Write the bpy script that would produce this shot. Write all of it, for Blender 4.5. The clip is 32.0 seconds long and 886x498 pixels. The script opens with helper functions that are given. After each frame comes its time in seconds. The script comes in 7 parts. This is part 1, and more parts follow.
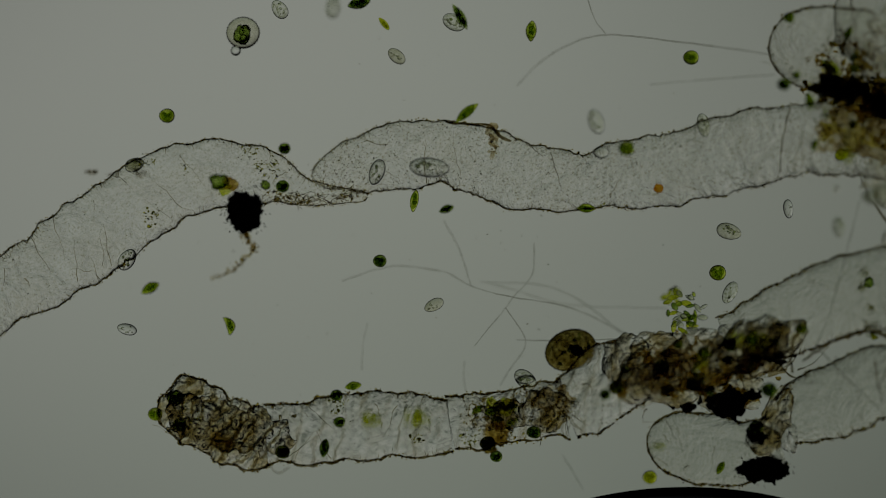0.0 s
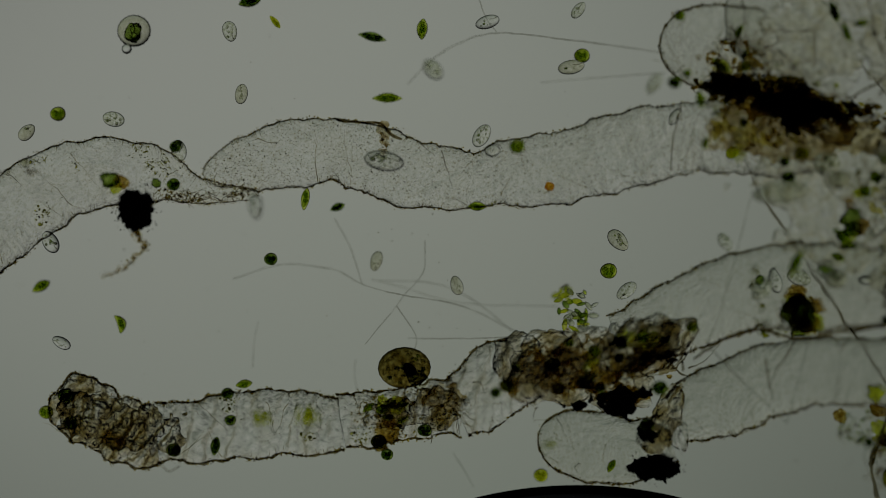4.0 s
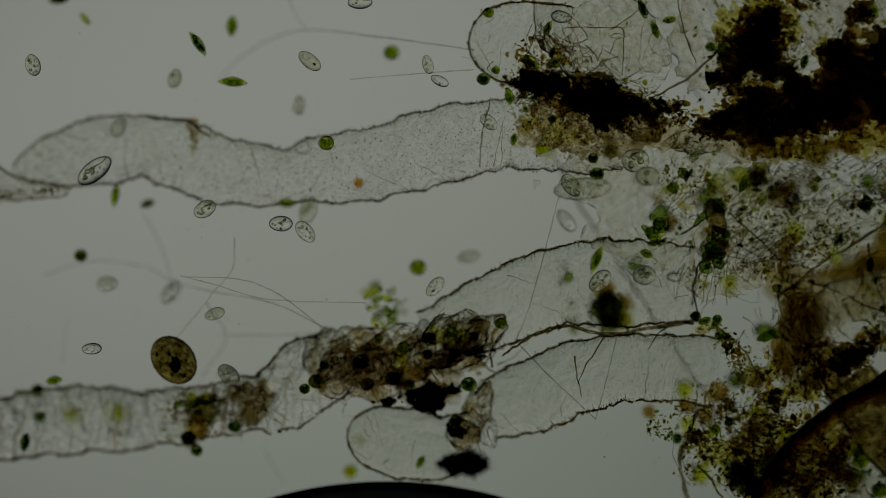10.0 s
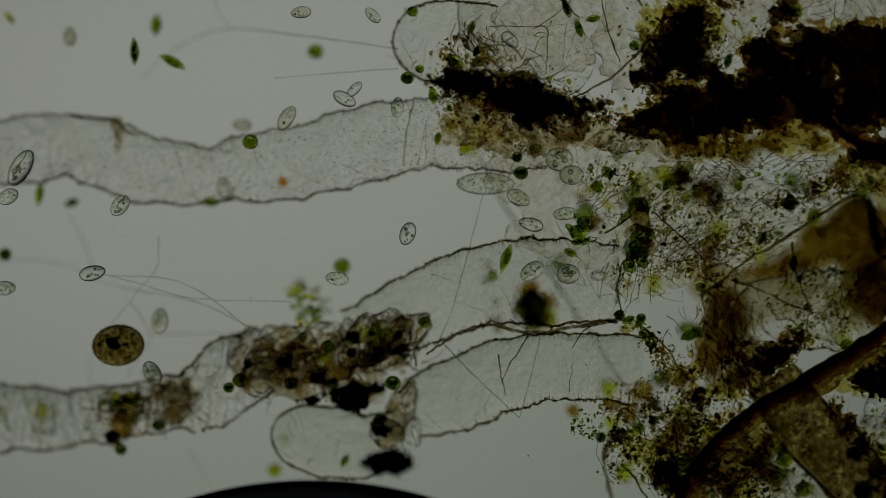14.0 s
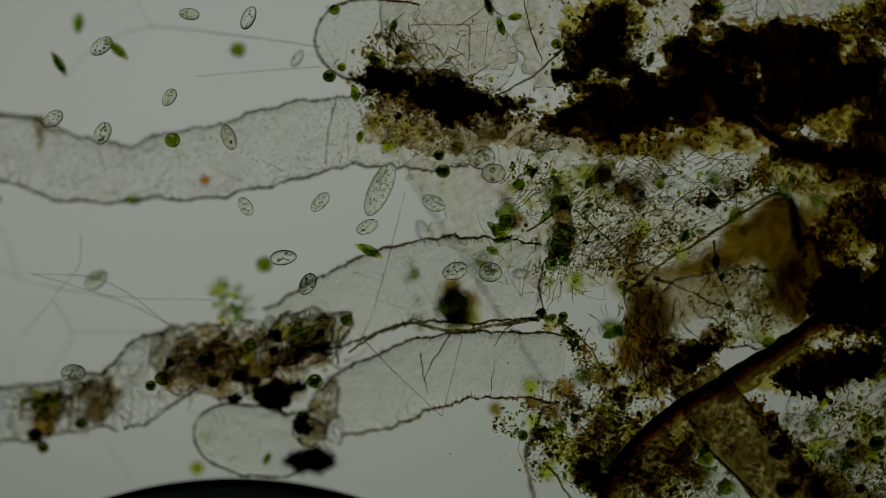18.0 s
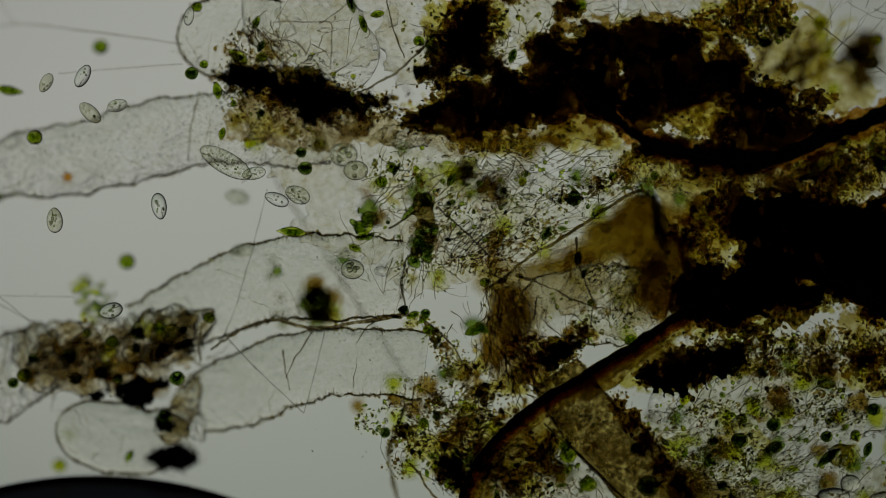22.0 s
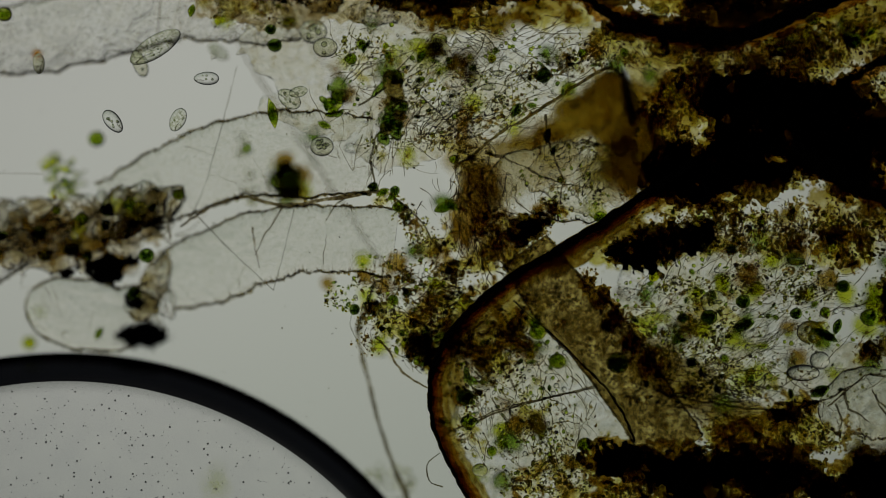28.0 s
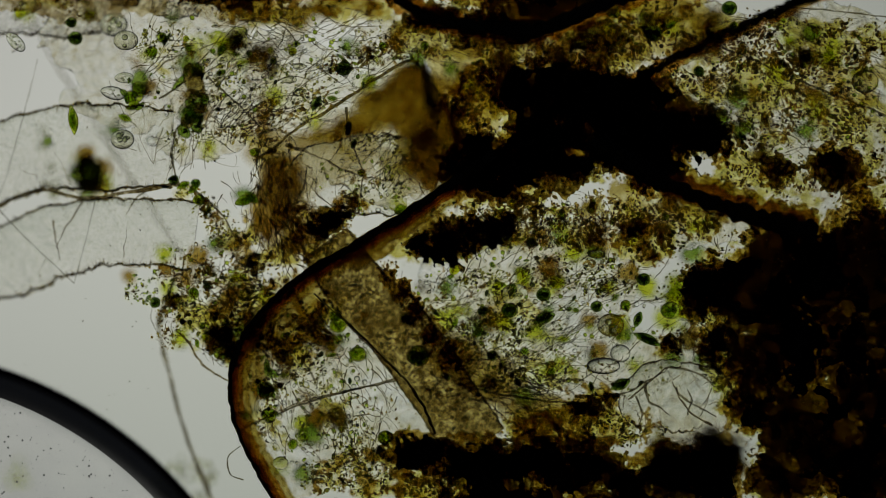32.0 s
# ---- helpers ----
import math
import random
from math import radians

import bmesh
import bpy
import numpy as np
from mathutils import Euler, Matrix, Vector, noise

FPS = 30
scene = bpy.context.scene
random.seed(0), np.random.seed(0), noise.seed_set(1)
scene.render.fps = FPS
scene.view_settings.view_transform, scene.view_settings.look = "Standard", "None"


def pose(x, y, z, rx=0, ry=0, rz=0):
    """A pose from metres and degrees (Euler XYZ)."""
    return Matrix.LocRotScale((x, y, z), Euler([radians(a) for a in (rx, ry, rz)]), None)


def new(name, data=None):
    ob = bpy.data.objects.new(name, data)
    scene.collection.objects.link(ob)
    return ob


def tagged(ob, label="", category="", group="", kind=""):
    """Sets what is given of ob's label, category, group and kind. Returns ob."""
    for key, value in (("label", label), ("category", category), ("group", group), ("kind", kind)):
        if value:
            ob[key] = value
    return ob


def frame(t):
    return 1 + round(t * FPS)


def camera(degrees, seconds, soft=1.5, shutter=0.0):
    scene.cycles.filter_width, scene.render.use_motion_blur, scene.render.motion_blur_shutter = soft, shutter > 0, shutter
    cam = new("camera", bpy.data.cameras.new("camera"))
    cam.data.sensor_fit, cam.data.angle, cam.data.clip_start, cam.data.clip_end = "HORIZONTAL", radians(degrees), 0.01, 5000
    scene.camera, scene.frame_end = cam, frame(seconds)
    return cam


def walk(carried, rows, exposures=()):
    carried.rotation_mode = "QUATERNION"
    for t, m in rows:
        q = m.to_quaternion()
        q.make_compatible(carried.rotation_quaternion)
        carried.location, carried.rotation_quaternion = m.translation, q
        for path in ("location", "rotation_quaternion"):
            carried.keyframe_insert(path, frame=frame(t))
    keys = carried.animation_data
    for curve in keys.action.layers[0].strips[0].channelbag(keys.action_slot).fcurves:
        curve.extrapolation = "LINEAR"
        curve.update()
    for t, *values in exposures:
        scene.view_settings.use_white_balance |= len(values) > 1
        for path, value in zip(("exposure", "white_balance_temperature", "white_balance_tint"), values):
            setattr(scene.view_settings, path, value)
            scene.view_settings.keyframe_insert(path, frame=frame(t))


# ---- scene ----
# A wet mount under a bright-field microscope. One metre stands for one millimetre on the slide;
# plan units in the calls below are micrometres, x to the right and y towards the viewer.
U = 0.001
LENS = 4.0
REACH = 784 * U / math.tan(radians(LENS / 2))
cam = camera(LENS, 32.0, soft=0.8)
cam.data.dof.use_dof = True
cam.data.dof.focus_distance = REACH
cam.data.dof.aperture_fstop = 0.116

# seconds, stage travel in x and y, height of the plane in focus
STAGE = [
    (0, 0, 0, 128), (0.5, 16.9, 0.2, 128.1), (1, 21.4, 0.2, 128.2), (1.5, 36.8, 0.2, 128.2), (2, 109.4, 1.6, 128.3), (2.5, 140.9, 2.9, 128.4),
    (3, 152.3, 2.8, 128.5), (3.5, 172.2, 2.9, 128.6), (5.5, 228.8, 4.8, 128.9), (6, 239.2, 4.8, 129), (6.5, 297.9, 6.4, 130), (7, 373.4, 6.6, 131),
    (7.5, 402.3, 7.6, 134.5), (8, 421.7, 7.7, 138), (8.5, 437.8, 7.3, 147), (9, 447.7, 7.8, 158), (9.5, 487.7, 8.4, 166), (10, 530.8, 9.6, 172),
    (10.5, 544.6, 9.8, 174), (11, 570, 10.2, 176), (11.5, 600.8, 10.5, 177), (12, 614.8, 10.8, 178), (12.5, 626.7, 11.4, 179), (13, 637.8, 11.6, 180),
    (13.5, 653, 11.4, 180.7), (14, 665.4, 11.7, 181.3), (14.5, 690.8, 12.4, 182), (16.5, 735.2, 13.1, 184.4), (17, 741.7, 13.4, 185), (17.5, 762, 14.4, 185.5),
    (18, 803.4, 14.9, 186), (18.5, 841.4, 16.1, 186.5), (19, 862.7, 16.3, 187), (19.5, 869.5, 16.5, 187.5), (20, 884.3, 17.1, 188), (20.5, 936, 17.8, 188.5),
    (21, 977.1, 18.5, 189), (21.5, 1017.5, 19.4, 189.5), (22, 1047.3, 20, 190), (22.5, 1069.2, 20.6, 190.5), (23, 1104.1, 21.3, 191), (23.5, 1107.1, 22.3, 191.5),
    (24, 1106, 22.6, 192), (24.5, 1106.4, 26.1, 192.2), (25, 1106.1, 36.2, 192.4), (25.5, 1104.4, 77.6, 192.6), (27.5, 1102.3, 156, 193.3), (28, 1101.3, 237.8, 193.5),
    (28.5, 1098.6, 241.5, 193.7), (29, 1125.6, 242.9, 193.9), (29.5, 1202.5, 244.5, 194.1), (30, 1250.2, 246.1, 194.2), (30.5, 1287.1, 246.7, 194.4), (31, 1353.9, 247.6, 194.6),
    (31.5, 1399.4, 248.8, 194.8), (32, 1454.3, 250.2, 195),
]
EXPOSURES = [(0, -0.63, 6500, 7), (3, -0.63, 6500, 7), (6, -0.64, 6500, 7.5), (9, -0.63, 6500, 8), (13, -0.52, 6500, 9), (17, -0.38, 6500, 9), (19, -0.25, 6500, 9.5), (23, 0.03, 6500, 10.5), (25, 0.08, 6500, 11), (28, 0.11, 6500, 11.5), (30, 0.19, 6500, 12), (32, 0.45, 6500, 13)]
walk(cam, [(t, pose((784 + x) * U, -(441 + y) * U, z * U + REACH)) for t, x, y, z in STAGE], EXPOSURES)

world = bpy.data.worlds.new("dark_room")
world.use_nodes = True
world.node_tree.nodes["Background"].inputs["Color"].default_value = (0.8, 0.9, 1.0, 1)
world.node_tree.nodes["Background"].inputs["Strength"].default_value = 0.004
scene.world = world
scene.cycles.transparent_max_bounces = 64
scene.cycles.max_bounces = 32
scene.cycles.transmission_bounces = 32


# ---- materials ----
def nodes_of(name):
    m = bpy.data.materials.new(name)
    m.use_nodes = True
    t = m.node_tree
    t.nodes.clear()
    out = t.nodes.new("ShaderNodeOutputMaterial")
    return m, t, out


def ramp_node(t, fac, stops):
    r = t.nodes.new("ShaderNodeValToRGB")
    el = r.color_ramp.elements
    while len(el) < len(stops):
        el.new(0.5)
    for e, (p, c) in zip(el, stops):
        e.position, e.color = p, (*c, 1)
    t.links.new(fac, r.inputs["Fac"])
    return r.outputs["Color"]


def noise_node(t, scale, detail=3.0, rough=0.55, offset=True, distort=0.0):
    co = t.nodes.new("ShaderNodeTexCoord")
    n = t.nodes.new("ShaderNodeTexNoise")
    n.inputs["Scale"].default_value = scale
    n.inputs["Detail"].default_value = detail
    n.inputs["Roughness"].default_value = rough
    n.inputs["Distortion"].default_value = distort
    if offset:
        info = t.nodes.new("ShaderNodeObjectInfo")
        add = t.nodes.new("ShaderNodeVectorMath")
        mul = t.nodes.new("ShaderNodeMath")
        mul.operation = "MULTIPLY"
        mul.inputs[1].default_value = 7.3
        t.links.new(info.outputs["Random"], mul.inputs[0])
        t.links.new(co.outputs["Object"], add.inputs[0])
        t.links.new(mul.outputs[0], add.inputs[1])
        t.links.new(add.outputs[0], n.inputs["Vector"])
    else:
        t.links.new(co.outputs["Object"], n.inputs["Vector"])
    return n.outputs["Fac"]


def times(t, a, b):
    m = t.nodes.new("ShaderNodeMix")
    m.data_type, m.blend_type = "RGBA", "MULTIPLY"
    m.inputs[0].default_value = 1.0
    t.links.new(a, m.inputs[6])
    t.links.new(b, m.inputs[7])
    return m.outputs[2]


def tissue(name, fine, coarse, fine_scale, coarse_scale, detail=3.0, ior=0.0, islands=None, gloss=0.03, fade=False, relief=None):
    """Light passes through and is dyed by two scales of noise; with an ior it is bent as well."""
    m, t, out = nodes_of(name)
    col = times(t, ramp_node(t, noise_node(t, fine_scale, detail), fine), ramp_node(t, noise_node(t, coarse_scale, 4), coarse))
    if islands:
        geo = t.nodes.new("ShaderNodeNewGeometry")
        col = times(t, col, ramp_node(t, geo.outputs["Random Per Island"], islands))
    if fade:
        # soft edge put into the colour: the dye fades to clear towards the border
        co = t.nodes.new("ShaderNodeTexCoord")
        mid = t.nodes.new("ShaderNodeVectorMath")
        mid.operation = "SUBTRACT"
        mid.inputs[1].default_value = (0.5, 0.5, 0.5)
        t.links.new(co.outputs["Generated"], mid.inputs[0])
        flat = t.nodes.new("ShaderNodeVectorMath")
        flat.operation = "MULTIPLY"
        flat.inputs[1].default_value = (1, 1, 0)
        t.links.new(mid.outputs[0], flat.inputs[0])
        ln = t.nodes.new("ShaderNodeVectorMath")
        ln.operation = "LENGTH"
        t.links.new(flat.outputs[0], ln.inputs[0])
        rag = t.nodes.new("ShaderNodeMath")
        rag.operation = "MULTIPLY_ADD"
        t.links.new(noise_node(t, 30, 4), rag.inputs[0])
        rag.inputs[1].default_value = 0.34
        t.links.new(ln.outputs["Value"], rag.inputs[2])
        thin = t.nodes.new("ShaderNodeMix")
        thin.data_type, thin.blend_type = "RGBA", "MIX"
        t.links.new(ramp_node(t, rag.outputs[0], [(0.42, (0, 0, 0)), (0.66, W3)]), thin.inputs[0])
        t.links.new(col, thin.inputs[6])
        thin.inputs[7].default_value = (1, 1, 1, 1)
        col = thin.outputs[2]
    if ior:
        through_it = t.nodes.new("ShaderNodeBsdfRefraction")
        through_it.inputs["IOR"].default_value = ior
        through_it.inputs["Roughness"].default_value = 0.0
        if relief:
            # folds and pits that bend the light
            bump = t.nodes.new("ShaderNodeBump")
            bump.inputs["Strength"].default_value = 1.0
            bump.inputs["Distance"].default_value = relief[1]
            t.links.new(noise_node(t, relief[0], 5, 0.6, distort=relief[2]), bump.inputs["Height"])
            t.links.new(bump.outputs[0], through_it.inputs["Normal"])
    else:
        through_it = t.nodes.new("ShaderNodeBsdfTransparent")
    t.links.new(col, through_it.inputs["Color"])
    shine = t.nodes.new("ShaderNodeBsdfGlossy")
    shine.inputs["Roughness"].default_value = 0.35
    mix = t.nodes.new("ShaderNodeMixShader")
    mix.inputs[0].default_value = gloss
    t.links.new(through_it.outputs[0], mix.inputs[1])
    t.links.new(shine.outputs[0], mix.inputs[2])
    t.links.new(mix.outputs[0], out.inputs["Surface"])
    return m


def wave_node(t, scale, distort, angle):
    co = t.nodes.new("ShaderNodeTexCoord")
    info = t.nodes.new("ShaderNodeObjectInfo")
    mapping = t.nodes.new("ShaderNodeMapping")
    t.links.new(co.outputs["Object"], mapping.inputs["Vector"])
    t.links.new(info.outputs["Random"], mapping.inputs["Location"])
    mapping.inputs["Rotation"].default_value = (0, 0, radians(angle))
    w = t.nodes.new("ShaderNodeTexWave")
    w.inputs["Scale"].default_value = scale
    w.inputs["Distortion"].default_value = distort
    w.inputs["Detail"].default_value = 3.0
    w.inputs["Detail Scale"].default_value = 1.6
    w.inputs["Detail Roughness"].default_value = 0.6
    t.links.new(mapping.outputs[0], w.inputs["Vector"])
    return w.outputs["Fac"]


def crumpled(name, line, body, stain, scale=15, distort=9, angle=30, ior=1.12, height=0.02):
    """Wrinkled wall tissue: folds that bend the light, on a pale, patchily stained sheet."""
    m, t, out = nodes_of(name)
    folds = wave_node(t, scale * 0.7, distort, angle)
    # fold shading painted into the colour: dark lines along the bump's waves
    lines = ramp_node(t, folds, [(0.0, line), (0.12, body), (0.4, W3)])
    gate = t.nodes.new("ShaderNodeMix")
    gate.data_type, gate.blend_type = "RGBA", "MIX"
    t.links.new(ramp_node(t, noise_node(t, 14, 3), [(0.4, (0, 0, 0)), (0.6, W3)]), gate.inputs[0])
    t.links.new(lines, gate.inputs[6])
    gate.inputs[7].default_value = (1, 1, 1, 1)
    patches = ramp_node(t, noise_node(t, 22, 5), [(0.36, stain), (0.5, tuple(0.35 * c + 0.64 for c in stain)), (0.62, (0.99, 0.99, 0.98))])
    bump = t.nodes.new("ShaderNodeBump")
    bump.inputs["Distance"].default_value = height
    both = t.nodes.new("ShaderNodeMath")
    both.operation = "MULTIPLY_ADD"
    t.links.new(noise_node(t, 34, 5, 0.6, distort=1.0), both.inputs[0])
    both.inputs[1].default_value = 1.3
    t.links.new(folds, both.inputs[2])
    t.links.new(both.outputs[0], bump.inputs["Height"])
    bent = t.nodes.new("ShaderNodeBsdfRefraction")
    bent.inputs["IOR"].default_value = ior
    bent.inputs["Roughness"].default_value = 0.0
    t.links.new(times(t, gate.outputs[2], patches), bent.inputs["Color"])
    t.links.new(bump.outputs[0], bent.inputs["Normal"])
    t.links.new(bent.outputs[0], out.inputs["Surface"])
    return m


def opaque(name, stops, scale, rough=0.8):
    m, t, out = nodes_of(name)
    b = t.nodes.new("ShaderNodeBsdfPrincipled")
    t.links.new(ramp_node(t, noise_node(t, scale, 5), stops), b.inputs["Base Color"])
    b.inputs["Roughness"].default_value = rough
    bump = t.nodes.new("ShaderNodeBump")
    bump.inputs["Strength"].default_value = 0.5
    bump.inputs["Distance"].default_value = 0.004
    t.links.new(noise_node(t, scale * 3, 4), bump.inputs["Height"])
    t.links.new(bump.outputs[0], b.inputs["Normal"])
    t.links.new(b.outputs[0], out.inputs["Surface"])
    return m


def grey(v, r=1.0, g=1.0, b=1.0):
    return (v * r, v * g, v * b)


W3 = (1, 1, 1)
MEMBRANE = tissue("cell_membrane", [(0.30, (0.78, 0.76, 0.67)), (0.40, (0.975, 0.975, 0.955)), (0.6, W3)], [(0.3, (0.985, 0.98, 0.965)), (0.6, W3)], 260, 14, 2.0, ior=1.085, gloss=0.0, relief=(20, 0.026, 1.0))
MEMBRANE_BROWN = tissue("stained_membrane", [(0.34, (0.60, 0.52, 0.34)), (0.47, (0.86, 0.82, 0.70)), (0.60, (0.985, 0.98, 0.95))], [(0.36, (0.66, 0.59, 0.42)), (0.5, (0.92, 0.89, 0.80)), (0.60, (0.995, 0.99, 0.98))], 75, 22, 4.0)
MEMBRANE_CLEAR = tissue("clear_membrane", [(0.30, (0.90, 0.90, 0.85)), (0.42, (0.975, 0.975, 0.96)), (0.6, W3)], [(0.3, (0.955, 0.955, 0.935)), (0.7, (0.99, 0.99, 0.98))], 200, 8, 2.0, ior=1.07, gloss=0.0, relief=(15, 0.02, 1.2))
WALL_EDGE = tissue("cell_wall_edge", [(0.32, (0.26, 0.22, 0.13)), (0.5, (0.54, 0.49, 0.36)), (0.66, (0.88, 0.86, 0.78))], [(0.32, (0.60, 0.56, 0.44)), (0.5, (0.88, 0.86, 0.78)), (0.7, W3)], 140, 16, 3.0)
CREASE = tissue("faint_crease", [(0.3, (0.60, 0.57, 0.46)), (0.6, (0.88, 0.86, 0.78))], [(0.3, (0.86, 0.83, 0.74)), (0.7, W3)], 110, 15, 3.0)
FOLD = tissue("folded_wall", [(0.3, (0.38, 0.34, 0.25)), (0.6, (0.76, 0.73, 0.63))], [(0.3, (0.74, 0.71, 0.60)), (0.7, (0.98, 0.97, 0.93))], 110, 15, 3.0)
BROWN = tissue("brown_tissue", [(0.38, (0.44, 0.35, 0.09)), (0.5, (0.74, 0.67, 0.30)), (0.6, (0.95, 0.91, 0.62))], [(0.34, (0.66, 0.58, 0.27)), (0.62, (0.97, 0.95, 0.78))], 120, 16, 5.0)
DETRITUS = tissue("detritus_flakes", [(0.3, (0.78, 0.72, 0.44)), (0.7, (0.98, 0.96, 0.80))], [(0.3, (0.84, 0.79, 0.52)), (0.7, (0.99, 0.98, 0.88))], 60, 10, 3.0, ior=1.05, gloss=0.0,
                  islands=[(0.0, (0.34, 0.27, 0.08)), (0.15, (0.68, 0.59, 0.28)), (0.5, (0.86, 0.80, 0.44)), (0.75, (0.90, 0.89, 0.55)), (1.0, (0.98, 0.97, 0.88))])
GREEN_STUFF = tissue("green_flakes", [(0.3, (0.76, 0.79, 0.34)), (0.7, (0.96, 0.96, 0.74))], [(0.3, (0.84, 0.84, 0.52)), (0.7, (0.99, 0.99, 0.9))], 60, 10, 3.0, ior=1.05, gloss=0.0,
                     islands=[(0.0, (0.36, 0.40, 0.08)), (0.3, (0.66, 0.66, 0.26)), (0.8, (0.88, 0.86, 0.50)), (1.0, (0.97, 0.97, 0.84))])
CRUMPLE = crumpled("crumpled_wall", (0.40, 0.34, 0.18), (0.81, 0.76, 0.58), (0.67, 0.59, 0.36), 18, 9, 30, 1.12, 0.024)
PLEATED = crumpled("pleated_wall", (0.80, 0.78, 0.72), (0.965, 0.96, 0.945), (0.95, 0.94, 0.90), 13, 5, 12, 1.10, 0.024)
FINE = tissue("fine_fibre", [(0.3, (0.56, 0.53, 0.42)), (0.7, (0.85, 0.83, 0.75))], [(0.3, (0.85, 0.84, 0.78)), (0.7, W3)], 40, 8, 2.0)
GRAINY = tissue("grainy_pellicle", [(0.34, (0.70, 0.72, 0.60)), (0.46, (0.93, 0.94, 0.89)), (0.56, (0.99, 0.99, 0.98))], [(0.3, (0.94, 0.95, 0.91)), (0.7, W3)], 200, 30, 2.0, ior=1.09, gloss=0.0)
SOOT = opaque("black_mineral", [(0.3, (0.006, 0.005, 0.004)), (0.7, (0.035, 0.028, 0.018))], 40)
CHAR = opaque("dark_humus", [(0.3, (0.010, 0.007, 0.003)), (0.55, (0.05, 0.032, 0.012)), (0.75, (0.12, 0.085, 0.03))], 30)
ALGA = tissue("green_alga", [(0.3, (0.54, 0.66, 0.14)), (0.5, (0.78, 0.85, 0.34)), (0.68, (0.95, 0.97, 0.66))], [(0.3, (0.86, 0.88, 0.52)), (0.7, W3)], 90, 45, 3.0, ior=1.1, gloss=0.0)
ALGA_DARK = tissue("dark_green_alga", [(0.3, (0.34, 0.46, 0.14)), (0.5, (0.56, 0.67, 0.30)), (0.7, (0.82, 0.88, 0.56))], [(0.3, (0.78, 0.82, 0.52)), (0.7, W3)], 90, 45, 3.0, ior=1.1, gloss=0.0)
ALGA_YELLOW = tissue("yellow_green_alga", [(0.3, (0.68, 0.74, 0.10)), (0.5, (0.84, 0.88, 0.26)), (0.7, (0.95, 0.96, 0.60))], [(0.3, (0.88, 0.88, 0.52)), (0.7, W3)], 90, 45, 3.0, ior=1.05, gloss=0.0)
PELLICLE = tissue("clear_pellicle", [(0.3, (0.95, 0.96, 0.93)), (0.6, W3)], [(0.3, (0.98, 0.985, 0.97)), (0.7, W3)], 130, 20, 2.0, ior=1.15, gloss=0.0)
CORPSE = tissue("dull_pellicle", [(0.3, (0.80, 0.80, 0.70)), (0.6, (0.97, 0.97, 0.93))], [(0.3, (0.9, 0.9, 0.84)), (0.7, W3)], 110, 20, 3.0, ior=1.1, gloss=0.0)
VACUOLE = tissue("food_vacuole", [(0.3, (0.78, 0.80, 0.68)), (0.6, (0.96, 0.97, 0.93))], [(0.3, (0.9, 0.91, 0.84)), (0.7, W3)], 100, 20, 2.0, ior=1.1, gloss=0.0)
VACUOLE_GREEN = tissue("green_food_vacuole", [(0.3, (0.25, 0.34, 0.12)), (0.6, (0.70, 0.76, 0.48))], [(0.3, (0.85, 0.86, 0.7)), (0.7, W3)], 100, 20, 2.0, ior=1.05)
CYST = tissue("brown_cyst", [(0.36, (0.30, 0.25, 0.10)), (0.5, (0.60, 0.54, 0.30)), (0.62, (0.86, 0.82, 0.58))], [(0.36, (0.62, 0.57, 0.36)), (0.62, (0.95, 0.94, 0.85))], 120, 22, 4.0, ior=1.06)
HAIR = tissue("clear_filament", [(0.3, (0.80, 0.80, 0.77)), (0.7, (0.95, 0.95, 0.94))], [(0.3, (0.92, 0.92, 0.92)), (0.7, W3)], 40, 8, 2.0)
HYPHA = tissue("dark_filament", [(0.3, (0.38, 0.36, 0.28)), (0.7, (0.72, 0.69, 0.60))], [(0.3, (0.8, 0.78, 0.7)), (0.7, W3)], 40, 8, 2.0)
ORANGE = tissue("orange_granule", [(0.3, (0.75, 0.42, 0.05)), (0.7, (0.93, 0.72, 0.25))], [(0.3, (0.9, 0.85, 0.7)), (0.7, W3)], 80, 20, 2.0)
AIR = tissue("air_surface", [(0.3, (0.95, 0.94, 0.96)), (0.7, (0.99, 0.98, 0.99))], [(0.3, (0.97, 0.97, 0.97)), (0.7, W3)], 20, 3, 2.0, ior=0.75, gloss=0.0)
DROPLET = tissue("tiny_droplet", [(0.3, (0.40, 0.40, 0.40)), (0.7, (0.74, 0.74, 0.74))], [(0.3, (0.9, 0.9, 0.9)), (0.7, W3)], 90, 8, 1.0)
GLASS = tissue("slide_glass", [(0.3, (0.995, 1, 0.997)), (0.7, W3)], [(0.3, (0.995, 1, 0.997)), (0.7, W3)], 3, 0.5, 1.0, ior=1.14, gloss=0.0)


GRAINS = tissue("refractive_grains", [(0.3, (0.86, 0.82, 0.60)), (0.6, (1, 1, 0.96))], [(0.3, (0.90, 0.86, 0.66)), (0.7, (1, 1, 0.97))], 90, 12, 2.0, ior=1.09, gloss=0.0,
                islands=[(0.0, (0.22, 0.16, 0.04)), (0.12, (0.50, 0.40, 0.14)), (0.35, (0.78, 0.70, 0.38)), (0.65, (0.92, 0.88, 0.62)), (1.0, (0.99, 0.99, 0.95))])
DUST = tissue("grey_granules", [(0.3, (0.80, 0.78, 0.68)), (0.6, (1, 1, 0.97))], [(0.3, (0.88, 0.86, 0.76)), (0.7, (1, 1, 0.98))], 90, 12, 2.0, ior=1.09, gloss=0.0,
              islands=[(0.0, (0.30, 0.28, 0.20)), (0.3, (0.62, 0.60, 0.48)), (0.65, (0.88, 0.86, 0.76)), (1.0, (0.99, 0.99, 0.96))])
